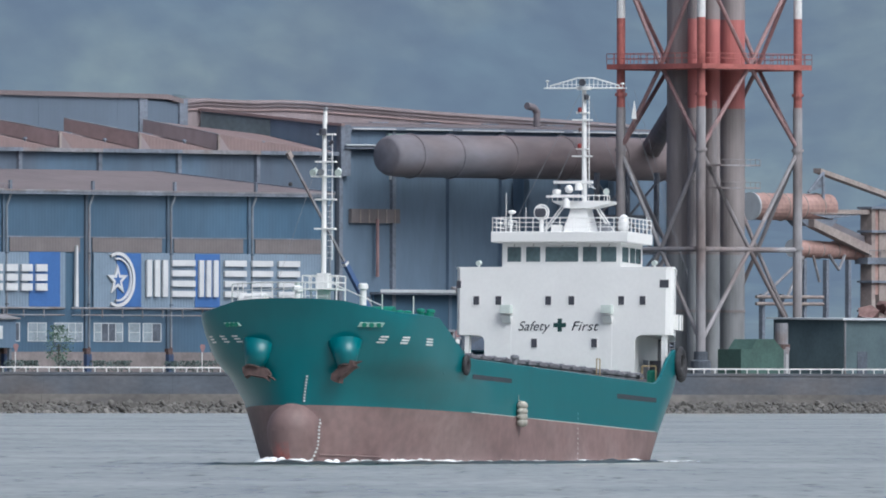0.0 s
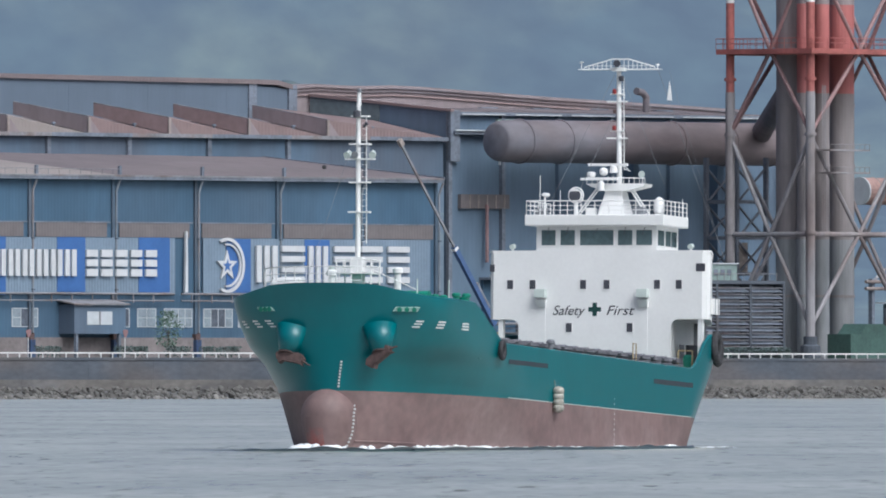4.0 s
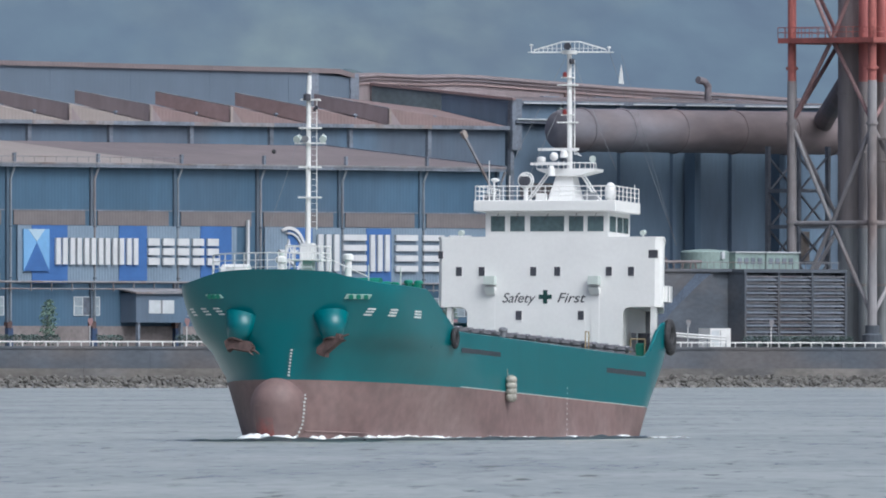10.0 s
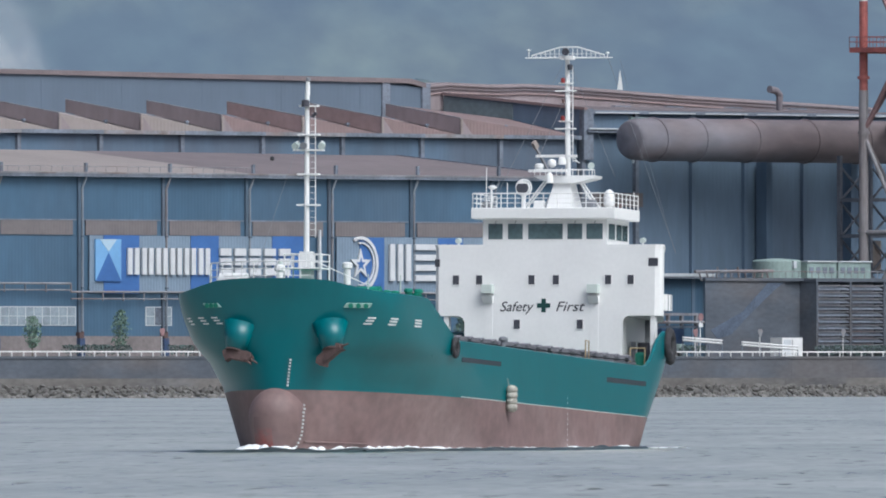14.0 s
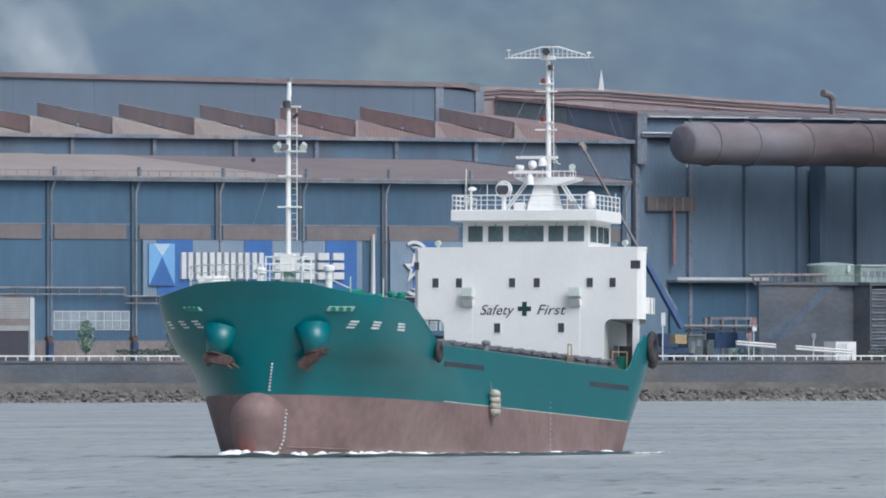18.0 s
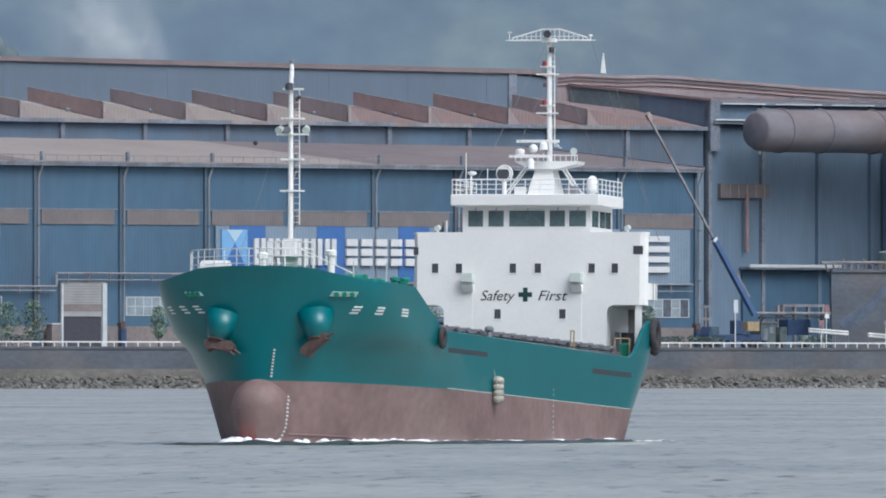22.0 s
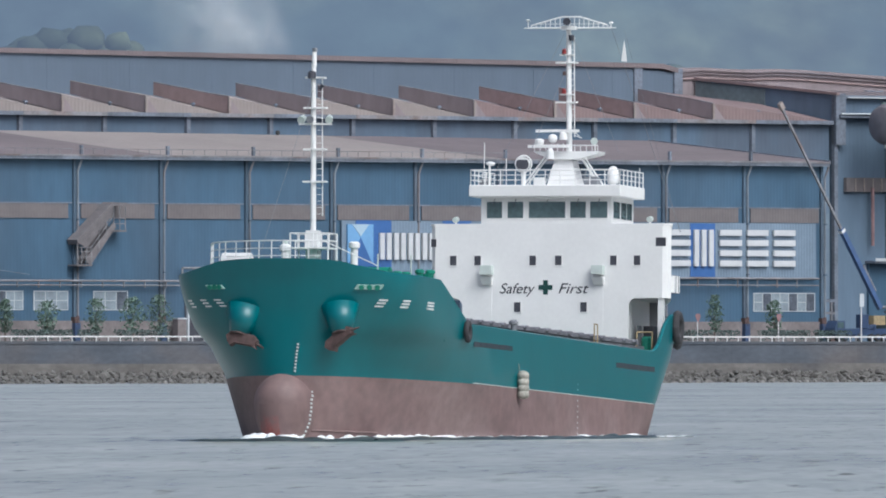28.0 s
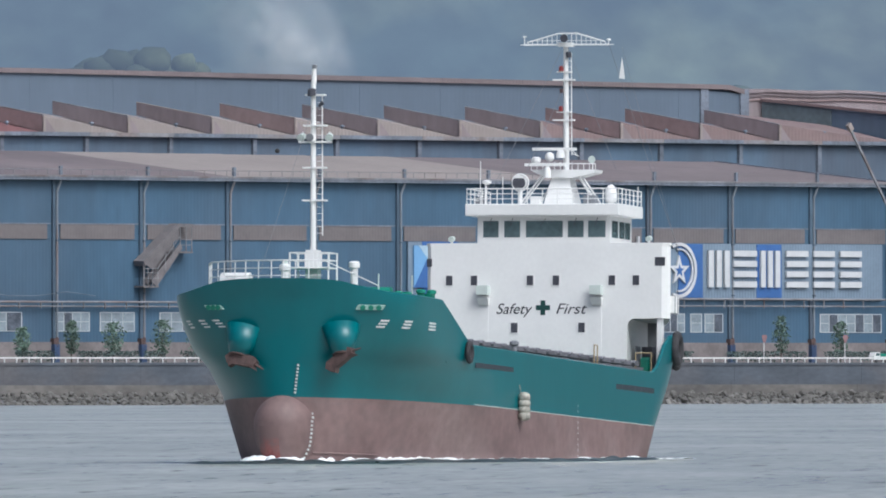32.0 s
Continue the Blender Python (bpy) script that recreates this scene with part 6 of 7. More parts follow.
# ---- wheelhouse ----
WX = 12.3
plan = [(WX, -3.95), (WX, 2.86), (8.2, 2.86), (8.2, -3.95)]
wheel = part("wheelhouse", slab(plan, "z", 10.6, 12.05), WHITE, ship, "white wheelhouse with slanted corner and dark windows")
rx = 13.05
plan = [(rx, -4.4), (rx, 3.5), (8.4, 3.5), (8.4, -4.4)]
part("bridge_roof", slab(plan, "z", 12.03, 12.62), WHITE, ship, "thick white overhanging bridge roof", bevel=0.04)
for y0, y1 in ((-3.65, -2.86), (-2.57, -1.76), (-1.46, 0.43), (0.69, 1.5), (1.73, 2.62)):
    fr = part("bridge_window", slab([(y0 - 0.06, 10.92), (y1 + 0.06, 10.92), (y1 + 0.06, 11.86), (y0 - 0.06, 11.86)], "x", WX, WX + 0.03), WHITE, wheel)
    part("pane", slab([(y0, 10.98), (y1, 10.98), (y1, 11.8), (y0, 11.8)], "x", WX + 0.03, WX + 0.036), GLASS, fr)
    part("wiper", tube((WX + 0.06, y0 + 0.55 * (y1 - y0), 11.95), (WX + 0.06, y0 + 0.4 * (y1 - y0), 11.55), 0.018, 5), DARK, wheel)
for (xa, ya), (xb, yb) in (((WX - 0.25, 2.87), (WX - 1.35, 2.87)), ((WX - 1.7, 2.87), (WX - 2.6, 2.87)), ((WX - 2.8, 2.87), (WX - 3.7, 2.87))):
    a, b = Vector((xa, ya, 0)), Vector((xb, yb, 0))
    n = (b - a).cross(Vector((0, 0, 1))).normalized() * -1
    n = n if n.y + n.x > 0 else -n
    bm = bmesh.new()
    q = []
    for d in (0.0, 0.03):
        q.append([bm.verts.new(p + n * d + Vector((0, 0, z))) for p, z in ((a, 10.98), (b, 10.98), (b, 11.8), (a, 11.8))])
    bm.faces.new(q[1])
    for k in range(4):
        bm.faces.new((q[0][k], q[0][(k + 1) % 4], q[1][(k + 1) % 4], q[1][k]))
    part("side_window", bm, GLASS, wheel)
part("awning_box", tube((WX + 0.12, -1.2, 11.98), (WX + 0.12, 0.4, 11.98), 0.07, 8), WHITE, wheel)

# roof rail
ZR = 12.62
corners = [(rx - 0.08, -4.33), (rx - 0.08, 3.43), (8.5, 3.43)]
corners2 = [(rx - 0.08, -4.33), (8.5, -4.33)]
rail = part("roof_rail", tube((rx - 0.08, -4.33, ZR + 0.75), (rx - 0.08, 3.43, ZR + 0.75), 0.035, 6), WHITE, ship, "white tubular railing round the bridge roof")
for (a, b) in list(zip(corners, corners[1:])) + list(zip(corners2, corners2[1:])):
    a, b = Vector((*a, ZR)), Vector((*b, ZR))
    n = max(2, round((b - a).length / 0.8))
    for h in (0.25, 0.5, 0.75):
        part("rail_bar", tube(a + Vector((0, 0, h)), b + Vector((0, 0, h)), 0.022 if h < 0.7 else 0.032, 5), WHITE, rail)
    for k in range(n + 1):
        p = a.lerp(b, k / n)
        part("rail_post", tube(p, p + Vector((0, 0, 0.76)), 0.03, 5), WHITE, rail)

# radar mast
MX, MY = 8.8, -0.45
bm = loft([[(MX + 0.9, MY - 0.85, ZR), (MX + 0.9, MY + 0.7, ZR), (MX - 0.9, MY + 0.7, ZR), (MX - 0.9, MY - 0.85, ZR)], [(MX + 0.5, MY - 0.5, 14.1), (MX + 0.5, MY + 0.4, 14.1), (MX - 0.5, MY + 0.4, 14.1), (MX - 0.5, MY - 0.5, 14.1)]], True)
bmesh.ops.holes_fill(bm, edges=bm.edges)
mast = part("radar_mast", bm, WHITE, ship, "white radar mast with platform and yard")
bm = slab([(MY - 1.55, 14.45), (MY + 1.8, 14.45), (MY + 1.75, 14.3), (MY + 0.7, 14.05), (MY - 0.6, 14.05), (MY - 1.3, 14.3)], "x", MX - 0.7, MX + 0.8)
part("platform", bm, WHITE, mast)
for y in [MY - 1.5 + 0.3 * k for k in range(12)]:
    part("platform_post", tube((MX + 0.78, y, 14.45), (MX + 0.78, y, 14.85 - 0.06 * abs(y - MY)), 0.02, 5), WHITE, mast)
part("platform_rail", tube((MX + 0.78, MY - 1.55, 14.76), (MX + 0.78, MY + 1.8, 14.74), 0.03, 6), WHITE, mast)
for s in (-1, 1):
    for d in (0, 0.16):
        part("strut", tube((MX + 0.7, MY + s * (2.0 + d), ZR), (MX + 0.5, MY + s * (0.85 + d), 14.2), 0.045, 6), WHITE, mast)
    part("strut", tube((MX - 0.8, MY + s * 1.5, ZR), (MX - 0.4, MY + s * 0.6, 14.2), 0.04, 6), WHITE, mast)
part("radar_scanner", box(MX + 0.3, MX + 0.5, -1.98, 0.26, 15.42, 15.56), WHITE, mast, "white radar scanner bar", bevel=0.03)
part("scanner_pedestal", lathe([(0.24, 0), (0.2, 0.3), (0.12, 0.4)], 12, at=(MX + 0.4, -0.55, 15.05)), WHITE, mast)
part("radar_scanner", box(MX + 0.95, MX + 1.15, -2.2, -0.12, 14.62, 14.75), WHITE, mast, "white radar scanner bar", bevel=0.03)
part("scanner_pedestal", lathe([(0.2, 0), (0.18, 0.4), (0.1, 0.55)], 12, at=(MX + 1.05, -1.05, 14.05)), WHITE, mast)
part("radome", ball((MX + 0.6, -1.05, 15.1), 0.24, 2), WHITE, mast, soft=True)
part("mast_lantern", lathe([(0.2, 0), (0.24, 0.1), (0.24, 0.24), (0.1, 0.3)], 10, at=(MX + 0.6, -1.75, 14.8)), WHITE, mast)
part("pole", tube((MX - 0.1, MY + 0.08, 14.4), (MX - 0.1, MY, 20.6), 0.15, 12, 0.12), WHITE, mast)
part("ladder_rail", tube((MX - 0.05, MY + 0.36, 15.2), (MX - 0.05, MY + 0.3, 20.3), 0.03, 5), WHITE, mast)
for z in [15.4 + 0.3 * k for k in range(16)]:
    part("ladder_rung", tube((MX - 0.05, MY + 0.12, z), (MX - 0.05, MY + 0.34, z), 0.016, 4), WHITE, mast)
for z, w in ((16.95, 0.62), (17.35, 0.4), (18.95, 0.62), (19.35, 0.4)):
    part("crossbar", box(MX - 0.2, MX + 0.1, MY - w, MY + w * 0.8, z - 0.035, z + 0.035), WHITE, mast)
for z in (17.55, 19.55):
    part("signal_lamp", lathe([(0.11, 0), (0.11, 0.2), (0.06, 0.26)], 10, at=(MX + 0.1, MY - 0.18, z - 0.17)), material("red_lamp_glass", (0.2, 0.03, 0.03), 0.3), mast)
part("signal_lamp", lathe([(0.09, 0), (0.09, 0.2)], 10, at=(MX + 0.1, MY - 0.15, 18.3)), RUST, mast)
part("floodlight", lathe([(0.12, 0), (0.15, 0.25), (0.1, 0.3)], 10, at=(MX + 0.1, MY + 0.2, 20.05)), DARK, mast)
for p, q in (((MX, MY + 0.35, 15.3), (MX, MY + 0.75, 15.15)), ((MX, MY + 0.2, 15.6), (MX, MY + 0.62, 15.25))):
    part("cable_loop", tube(p, q, 0.025, 5), WHITE, mast)
# signal yard: an open truss
yz, yl, yr = 20.7, MY - 2.05, MY + 2.25
yard = part("signal_yard", tube((MX, yl, yz), (MX, yr, yz), 0.045, 6), WHITE, mast, "white open lattice signal yard")
part("yard_tip", tube((MX, yl - 0.25, yz), (MX, yl, yz), 0.025, 5), WHITE, mast)
part("yard_tip", tube((MX, yr, yz), (MX, yr + 0.25, yz), 0.025, 5), WHITE, mast)
for y0, z0, y1, z1 in ((yl + 0.1, yz + 0.12, MY - 0.35, yz + 0.56), (MY - 0.35, yz + 0.56, MY + 0.6, yz + 0.56), (MY + 0.6, yz + 0.56, yr - 0.2, yz + 0.14)):
    part("yard_chord", tube((MX, y0, z0), (MX, y1, z1), 0.038, 6), WHITE, mast)
for k in range(17):
    y = yl + 0.12 + 4.0 * k / 16
    top = min(yz + 0.56, yz + 0.12 + 0.44 * (y - yl - 0.1) / 1.6) if y < MY else min(yz + 0.56, yz + 0.14 + 0.42 * (yr - 0.2 - y) / 1.4)
    part("yard_bar", tube((MX, y, yz), (MX, y, top), 0.02, 4), WHITE, mast)
part("yard_mid_bar", tube((MX, yl + 0.5, yz + 0.2), (MX, yr - 0.6, yz + 0.2), 0.018, 4), WHITE, mast)
part("horn", tube((MX + 0.1, MY + 0.05, yz + 0.3), (MX + 0.5, MY + 0.05, yz + 0.3), 0.12, 12, 0.2), DARK, mast)
part("masthead_box", box(MX - 0.2, MX + 0.25, MY - 0.32, MY + 0.4, yz - 0.1, yz + 0.1), WHITE, mast, bevel=0.03)
part("wind_vane", tube((MX, yl - 0.05, yz), (MX, yl - 0.05, yz + 0.4), 0.025, 5), WHITE, mast)
part("wind_cup", lathe([(0.03, 0), (0.14, 0.05), (0.03, 0.1)], 8, at=(MX, yl - 0.05, yz + 0.35)), WHITE, mast)
part("gps_mushroom", lathe([(0.03, 0), (0.03, 0.2), (0.12, 0.22), (0.08, 0.3)], 8, at=(MX, yr - 0.02, yz)), WHITE, mast)
# stays
for a, b in (((MX, MY - 0.2, 20.4), (10.8, -4.0, 12.7)), ((MX, MY - 0.2, 18.3), (10.8, -2.6, 12.7)), ((MX, MY + 0.2, 20.4), (9.0, 2.3, 14.4)), ((MX, yr, yz), (3.2, 4.0, 10.6))):
    part("stay_wire", tube(a, b, 0.012, 4), GREYP, mast)
# flag
bm = slab([(2.33, 19.02), (2.62, 18.98), (2.56, 19.55), (2.47, 20.05)], "x", MX - 0.02, MX + 0.02)
part("pennant", bm, WHITE, mast, "small white pennant hanging from a halyard")
part("halyard", tube((MX, 2.47, 20.6), (3.0, 3.9, 10.6), 0.008, 4), GREYP, mast)
# roof fittings
dome = part("satellite_dome", lathe([(0.26, 0), (0.3, 0.12), (0.31, 0.45), (0.27, 0.68), (0.16, 0.84), (0.03, 0.9)], 18, at=(9.2, 2.06, ZR + 0.2)), WHITE, ship, "white satellite dome on the bridge roof", soft=True)
part("dome_foot", tube((9.2, 2.06, ZR), (9.2, 2.06, ZR + 0.22), 0.16, 10), WHITE, dome)
sl = part("searchlight", tube((10.7, -2.15, 13.78), (11.15, -2.15, 13.74), 0.3, 18, 0.38), WHITE, ship, "round searchlight on a post")
part("lens", tube((11.15, -2.15, 13.74), (11.17, -2.15, 13.74), 0.33, 18), DARK, sl)
part("searchlight_post", tube((10.9, -2.15, ZR), (10.9, -2.15, 13.4), 0.12, 10), WHITE, sl)
part("yoke", ring_torus((10.9, -2.15, 13.76), (1, 0, 0), 0.42, 0.04, 18, 6), WHITE, sl)
for y, h in ((-4.2, 2.2), (-3.05, 1.4), (3.9, 0.9)):
    part("whip_aerial", tube((10.9, y, ZR), (10.9, y, ZR + h), 0.022, 5), WHITE, ship)
part("aerial_post", tube((10.8, -3.95, ZR), (10.8, -3.95, ZR + 1.05), 0.06, 8), WHITE, ship)
part("gps_dome", lathe([(0.1, 0), (0.24, 0.08), (0.24, 0.16), (0.1, 0.22)], 12, at=(10.8, -3.9, ZR + 1.05)), WHITE, ship)
part("deck_locker", box(10.2, 10.8, -4.55, -4.0, ZR, ZR + 0.42), GREYP, ship, bevel=0.03)
part("deck_locker", box(10.2, 10.8, 1.05, 1.65, ZR + 0.05, ZR + 0.5), GREYP, ship, bevel=0.03)
part("deck_locker", box(9.4, 9.9, -1.9, -1.4, ZR, ZR + 0.5), WHITE, ship, bevel=0.03)
for y, z in ((1.15, 14.95),):
    part("loudhailer", tube((MX + 0.5, y, z), (MX + 0.75, y, z), 0.08, 12, 0.19), CREAM, ship)
    part("loudhailer_post", tube((MX + 0.55, y, 14.45), (MX + 0.55, y, z - 0.1), 0.03, 6), WHITE, ship)

# ---- foremast and forecastle fittings ----
QX, QY = 57.6, 0.3
fore = part("foremast", tube((QX, QY, 5.6), (QX, QY - 0.05, 16.6), 0.15, 14, 0.115), WHITE, ship, "white tubular foremast with ladder")
part("mast_foot", box(QX - 0.3, QX + 0.3, QY - 0.3, QY + 0.3, 5.6, 8.6), WHITE, fore, bevel=0.04)
part("topmast", tube((QX, QY - 0.03, 16.5), (QX, QY - 0.02, 17.2), 0.13, 10, 0.1), WHITE, fore)
part("mast_lamp", lathe([(0.12, 0), (0.12, 0.16), (0.08, 0.2)], 10, at=(QX, QY, 17.2)), GREYP, fore)
part("mast_lamp", lathe([(0.2, 0), (0.2, 0.3), (0.12, 0.36)], 12, at=(QX + 0.2, QY - 0.08, 15.9)), DARK, fore)
part("horn", tube((QX + 0.1, QY + 0.25, 15.4), (QX + 0.1, QY + 0.45, 15.6), 0.07, 8, 0.1), DARK, fore)
for z, w in ((15.95, 0.42), (14.5, 0.5), (13.72, 0.72), (12.5, 0.5), (10.95, 0.52)):
    part("crossbar", box(QX - 0.2, QX + 0.2, QY - w, QY + w + 0.12, z - 0.04, z + 0.04), WHITE, fore)
for y in (QY - 0.55, QY + 0.75):
    part("spotlight", tube((QX - 0.1, y, 14.03), (QX + 0.25, y + 0.05 * (1 if y > QY else -1), 13.9), 0.15, 12, 0.19), CREAM, fore)
    part("spotlight_bracket", tube((QX, y, 13.72), (QX, y, 14.2), 0.04, 6), WHITE, fore)
part("spotlight", tube((QX + 0.25, QY - 0.1, 13.95), (QX + 0.45, QY - 0.1, 13.92), 0.16, 10, 0.19), GREYP, fore)
part("ladder_rail", tube((QX, QY + 0.45, 9.3), (QX, QY + 0.38, 15.9), 0.028, 5), WHITE, fore)
for k in range(21):
    z = 9.4 + 0.31 * k
    part("ladder_rung", tube((QX, QY + 0.15, z), (QX, QY + 0.44, z), 0.015, 4), WHITE, fore)
part("signal_ball", ball((QX + 2.5, QY - 1.1, 13.2), 0.12, 2), BLACK, ship, "black anchor ball on its line", soft=True)
part("ball_line", tube((QX + 3.6, QY - 1.6, 7.4), (QX, QY, 15.6), 0.01, 4), GREYP, ship)
# lookout platform round the mast
for z in (7.7,):
    part("platform_floor", box(QX - 0.6, QX + 0.9, QY - 0.9, QY + 1.0, z, z + 0.07), WHITE, fore)
for x in (QX - 0.6, QX + 0.9):
    for z in (8.1, 8.45):
        part("platform_rail", tube((x, QY - 0.9, z), (x, QY + 1.0, z), 0.03, 5), WHITE, fore)
    for k in range(6):
        y = QY - 0.9 + 0.38 * k
        part("platform_post", tube((x, y, 7.75 if k % 5 else 5.6), (x, y, 8.47), 0.03 if k % 5 else 0.045, 5), WHITE, fore)
for y in (QY - 0.9, QY + 1.0):
    for z in (8.1, 8.45):
        part("platform_rail", tube((QX - 0.6, y, z), (QX + 0.9, y, z), 0.03, 5), WHITE, fore)
# curved rail along the bow
pts = [(57.3, -4.9), (59.0, -4.3), (60.3, -3.3), (61.2, -2.0), (61.7, -0.6), (61.75, 0.6), (61.4, 1.8), (60.6, 3.0), (59.4, 4.1), (57.8, 4.9)]
bowrail = part("bow_rail", tube((*pts[0], 7.9), (*pts[1], 7.95), 0.035, 6), WHITE, ship, "white tubular rail round the bow")
for a, b in zip(pts[:7], pts[1:7]):
    for h in (0.0, 0.36, 0.72):
        part("rail_bar", tube((*a, 7.25 + h), (*b, 7.25 + h), 0.032 if h > 0.7 else 0.022, 5), WHITE, bowrail)
    for f in (0, 0.5):
        p = Vector((*a, 6.2)).lerp(Vector((*b, 6.2)), f)
        part("rail_post", tube(p, p + Vector((0, 0, 1.78)), 0.03, 5), WHITE, bowrail)
part("rail_slope", tube((61.2, 1.9, 7.95), (58.0, 3.6, 6.9), 0.03, 5), WHITE, bowrail)
wd = part("windlass", tube((60.0, -3.5, 7.0), (60.0, -2.1, 7.0), 0.45, 16), WHITE, ship, "white covered windlass on the forecastle", soft=False)
part("windlass_foot", box(59.7, 60.3, -3.3, -2.3, 5.6, 6.8), WHITE, wd)
for x, y, h in ((59.5, -0.55, 0.0), (53.4, 1.15, 0.35)):
    v = part("mushroom_vent", lathe([(0.18, 0), (0.18, 1.95 + h), (0.27, 1.97 + h), (0.27, 2.2 + h), (0.17, 2.28 + h)], 14, at=(x, y, 5.6)), WHITE, ship, "white mushroom ventilator")
part("vent_lid", lathe([(0.15, 0), (0.15, 0.2)], 10, at=(59.5, -0.55, 7.88)), CREAM, ship)
for x, y in ((57.2, 4.4), (56.4, 4.6), (55.4, 5.0), (54.6, 5.3), (58.6, -4.6), (57.6, -5.3)):
    part("bollard", lathe([(0.17, 0), (0.17, 0.85), (0.24, 0.88), (0.24, 1.0), (0.15, 1.06)], 12, at=(x, y, 5.6 if abs(y) < 5 else 5.75)), GREEN_DECK, ship)
part("mooring_winch", tube((55.6, 2.2, 6.5), (55.6, 3.6, 6.5), 0.42, 14), GREEN_DECK, ship, "green mooring winch drum")
part("winch_foot", box(55.3, 55.9, 2.1, 3.7, 5.6, 6.3), GREEN_DECK, ship)
for x, y in ((56.8, 3.3), (54.8, 4.4)):
    part("davit", tube((x, y, 5.6), (x, y, 7.5), 0.035, 6), CREAM, ship)
part("shackle_stand", lathe([(0.3, 0), (0.22, 0.6), (0.3, 0.9)], 10, at=(54.9, 5.2, 5.7)), GREEN_DECK, ship)
part("stern_rail", tube((3, 3.6, 7.6), (11.5, 5.6, 7.6), 0.03, 5), TAN, ship)

# foam that the hull throws up, moving with it
rng = random.Random(5)


def foam(name, spots, label):
    bm = bmesh.new()
    for x, y, rx_, ry_, h in spots:
        z = -0.0325 * (x - 12)
        bmesh.ops.create_icosphere(bm, subdivisions=2, radius=1, matrix=pose(x, y, z, 0, 0, rng.uniform(-20, 20)) @ Matrix.Diagonal((rx_, ry_, h, 1)))
    for v in bm.verts:
        v.co += noise.noise_vector(v.co * 2.3) * 0.07
    return tagged(part(name, bm, FOAM, ship, label, soft=True), kind="stuff")


foam("bow_wave", [(62.6 + rng.uniform(-1.2, 0.9), rng.uniform(-1.1, 1.0), rng.uniform(0.3, 0.7), rng.uniform(0.3, 0.6), rng.uniform(0.1, 0.4)) for k in range(26)], "white water piled up before the bulb")
side_spots = []
for k in range(150):
    x = rng.uniform(20, 60)
    if noise.noise(Vector((x * 0.16, 2.0, 0))) < -0.05:
        continue
    side_spots.append((x, half_breadth(x, -0.03 * (x - 12)) + rng.uniform(0.0, 0.35), rng.uniform(0.3, 1.1), 0.22, rng.uniform(0.06, 0.19)))
for k in range(90):
    x = rng.uniform(50, 61.3)
    if noise.noise(Vector((x * 0.4, 5.0, 0))) > -0.25:
        side_spots.append((x, half_breadth(x, -1.35) + rng.uniform(0.0, 0.4), rng.uniform(0.25, 0.6), 0.25, rng.uniform(0.08, 0.28)))
foam("side_wash", side_spots, "thin white wash along the waterline")
foam("stern_wash", [(12 - rng.uniform(0, 7), 5.0 + rng.uniform(-0.8, 1.2), rng.uniform(0.3, 0.7), 0.3, rng.uniform(0.02, 0.05)) for k in range(9)], "low white wash at the quarter")

# dark ruffled water thrown outwards by the bow and along the side
def ripple(name, path, h, w, label):
    rings = []
    for x, y in path:
        z = -0.0325 * (x - 12)
        k = 0.45 + 0.9 * abs(noise.noise(Vector((x * 0.35, y * 0.7, 3.0))))
        rings.append([(x, y - w * k, z - 0.06), (x, y - w * 0.3 * k, z + h * 0.7 * k), (x, y, z + h * k), (x, y + w * 0.3 * k, z + h * 0.6 * k), (x, y + w * k, z - 0.06)])
    bm = loft(rings)
    bmesh.ops.recalc_face_normals(bm, faces=bm.faces)
    return part(name, bm, WAKE, ship, label, soft=True)


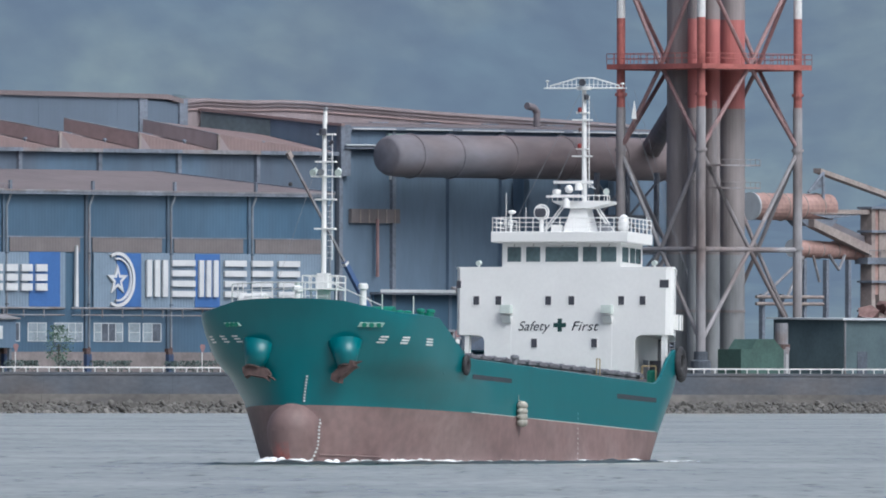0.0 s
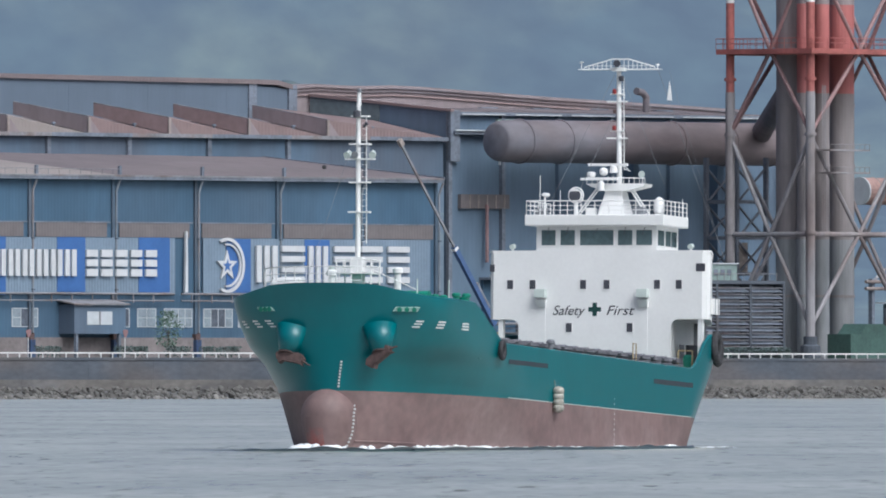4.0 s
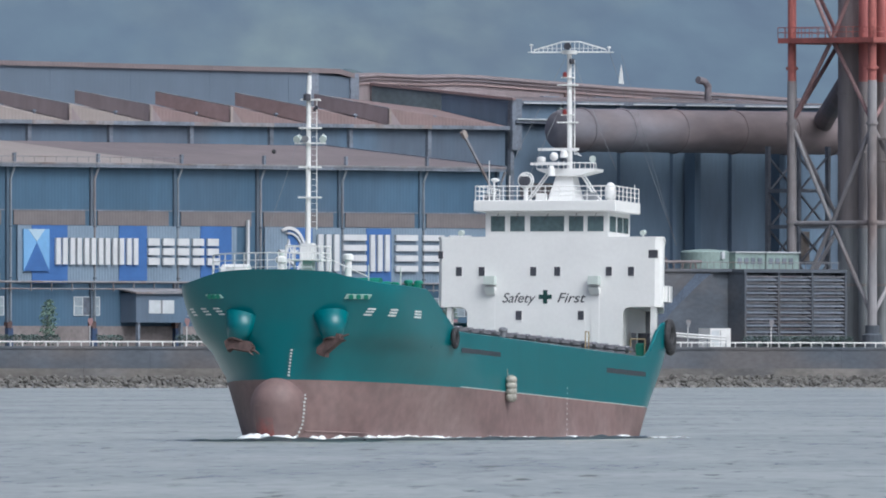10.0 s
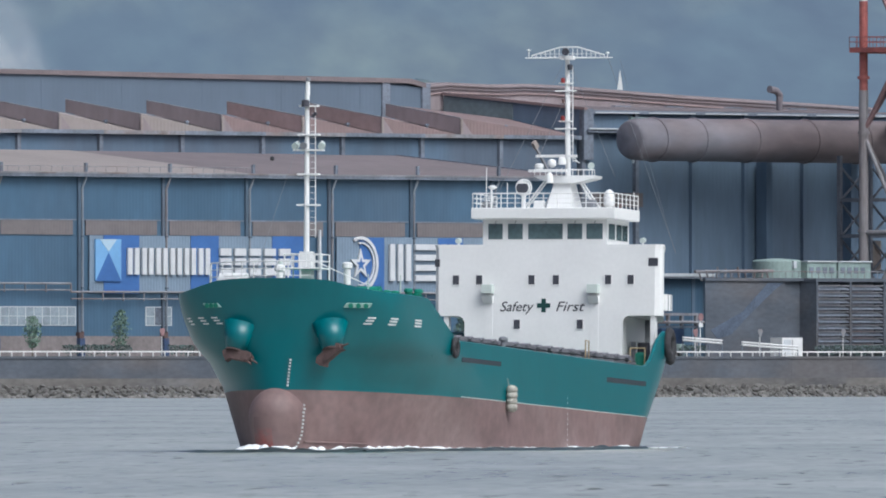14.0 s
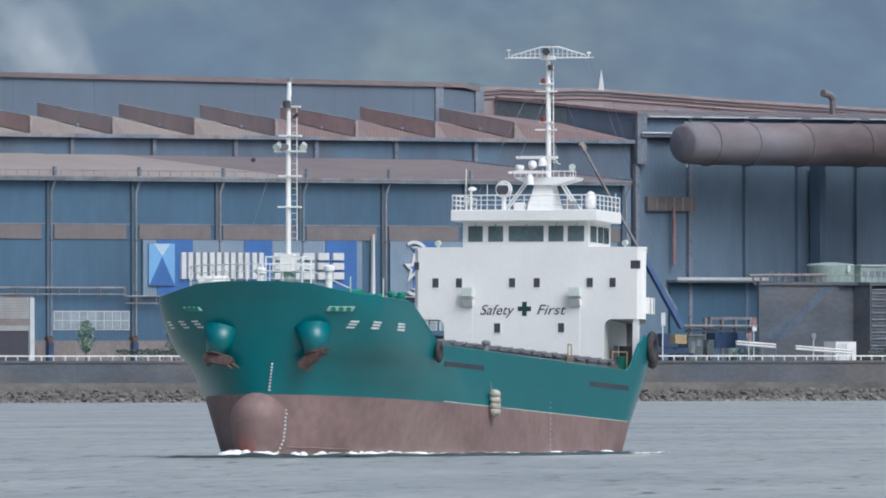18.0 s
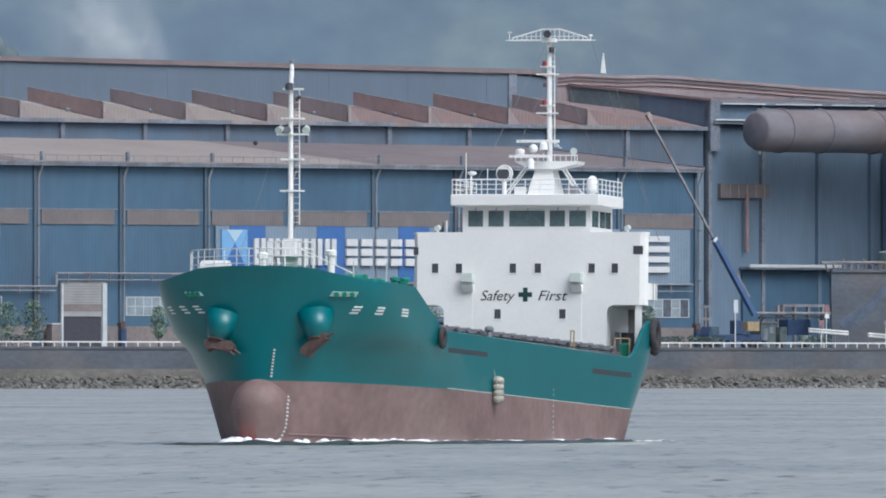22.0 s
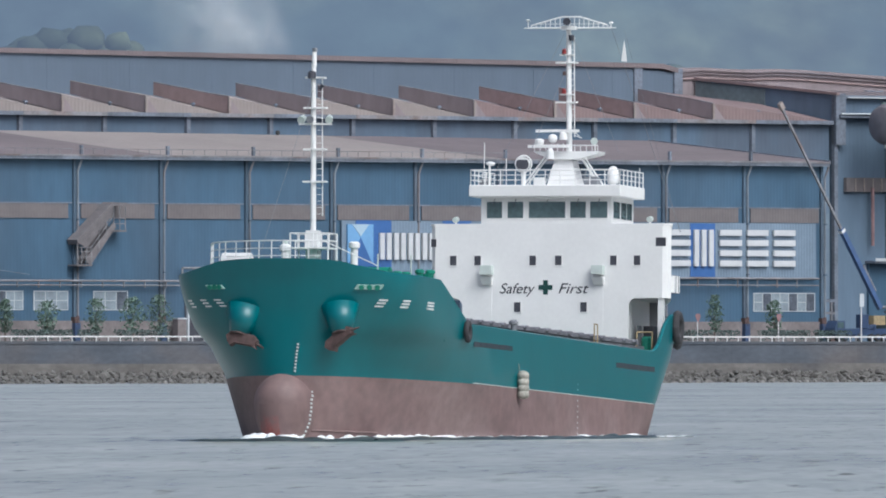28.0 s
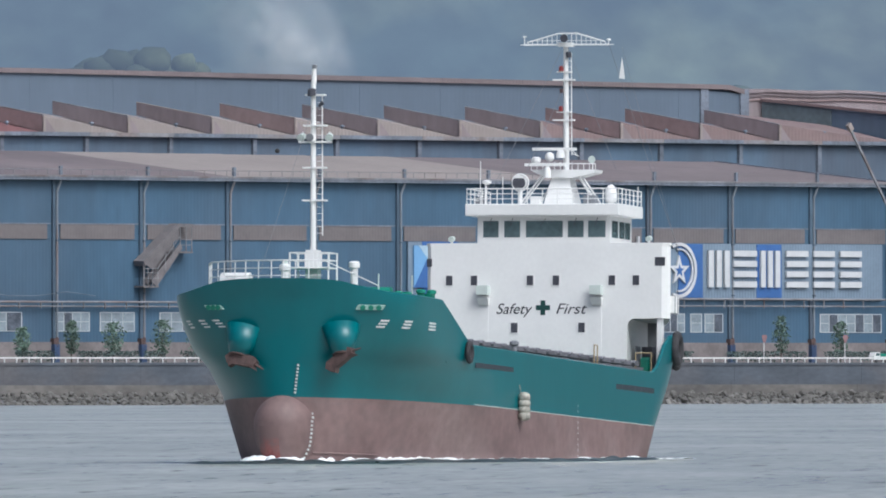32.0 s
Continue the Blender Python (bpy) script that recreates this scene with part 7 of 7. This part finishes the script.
for off, h, x0 in ((0.7, 0.22, 16), (1.6, 0.2, 26), (2.8, 0.18, 34)):
    ripple("wake_ripple", [(x, half_breadth(min(x, 60.5), -1.2) + off + 0.15 * math.sin(x)) for x in [x0 + 0.5 * k for k in range(int((61 - x0) * 2))]], h, 0.5, "dark ruffled water beside the hull")
for y0, y1, xx, h in ((-3.0, 4.4, 64.4, 0.26), (-1.5, 6.5, 66.5, 0.22), (0.5, 5.5, 69, 0.15), (-3.4, -0.8, 67.5, 0.13), (2.5, 9.5, 71.5, 0.13), (-1.0, 2.5, 73, 0.1)):
    n = 40
    rings = []
    for k in range(n + 1):
        y = y0 + (y1 - y0) * k / n
        e = math.sin(math.pi * k / n) * (0.5 + 0.8 * abs(noise.noise(Vector((y * 0.9, xx, 1.0)))))
        zz = -0.0325 * (xx - 12)
        rings.append([(xx - 0.6, y, zz - 0.05), (xx - 0.2, y, zz + h * e), (xx + 0.2, y, zz + h * e), (xx + 0.6, y, zz - 0.05)])
    bm = loft(rings)
    bmesh.ops.recalc_face_normals(bm, faces=bm.faces)
    part("bow_ripple", bm, WAKE, ship, "dark ruffled water before the bow", soft=True)

# ---- what moves ----
def motions():
    walk(ship, [(t, ship_pose(x, y, rz)) for t, x, y, rz in SHIP])
    # the boom luffs and its jib runs out a little
    rows = ((0, 51.8, 5.7), (9, 52.1, 4.4), (13, 51.8, 4.1), (17, 50.9, 5.6), (19, 50.1, 6.3), (22, 51.0, 9.5), (26, 52.1, 9.6), (29, 53.9, 8.7), (32, 54.1, 8.6))
    walk(boom, [(t, pose(CU, CV, CZ) @ pose(0, 0, 0, 0, -180 + a, 0)) for t, a, s in rows])
    walk(jib, [(t, pose(19.0 + s, 0, 0)) for t, a, s in rows])
    walk(jib_head, [(t, pose(19.0 + s, 0, 0)) for t, a, s in rows])
    # the light truck comes along the quay road at 7 m/s
    walk(truck, [(0, SITE @ pose(224, 0, 0)), (32, SITE @ pose(0, 0, 0))])
    for o in puffs:
        m = o.matrix_basis.copy()
        walk(o, [(0, pose(1.5, 0, -2.0) @ m), (32, pose(-3.5, 0, 3.5) @ m)])


motions()
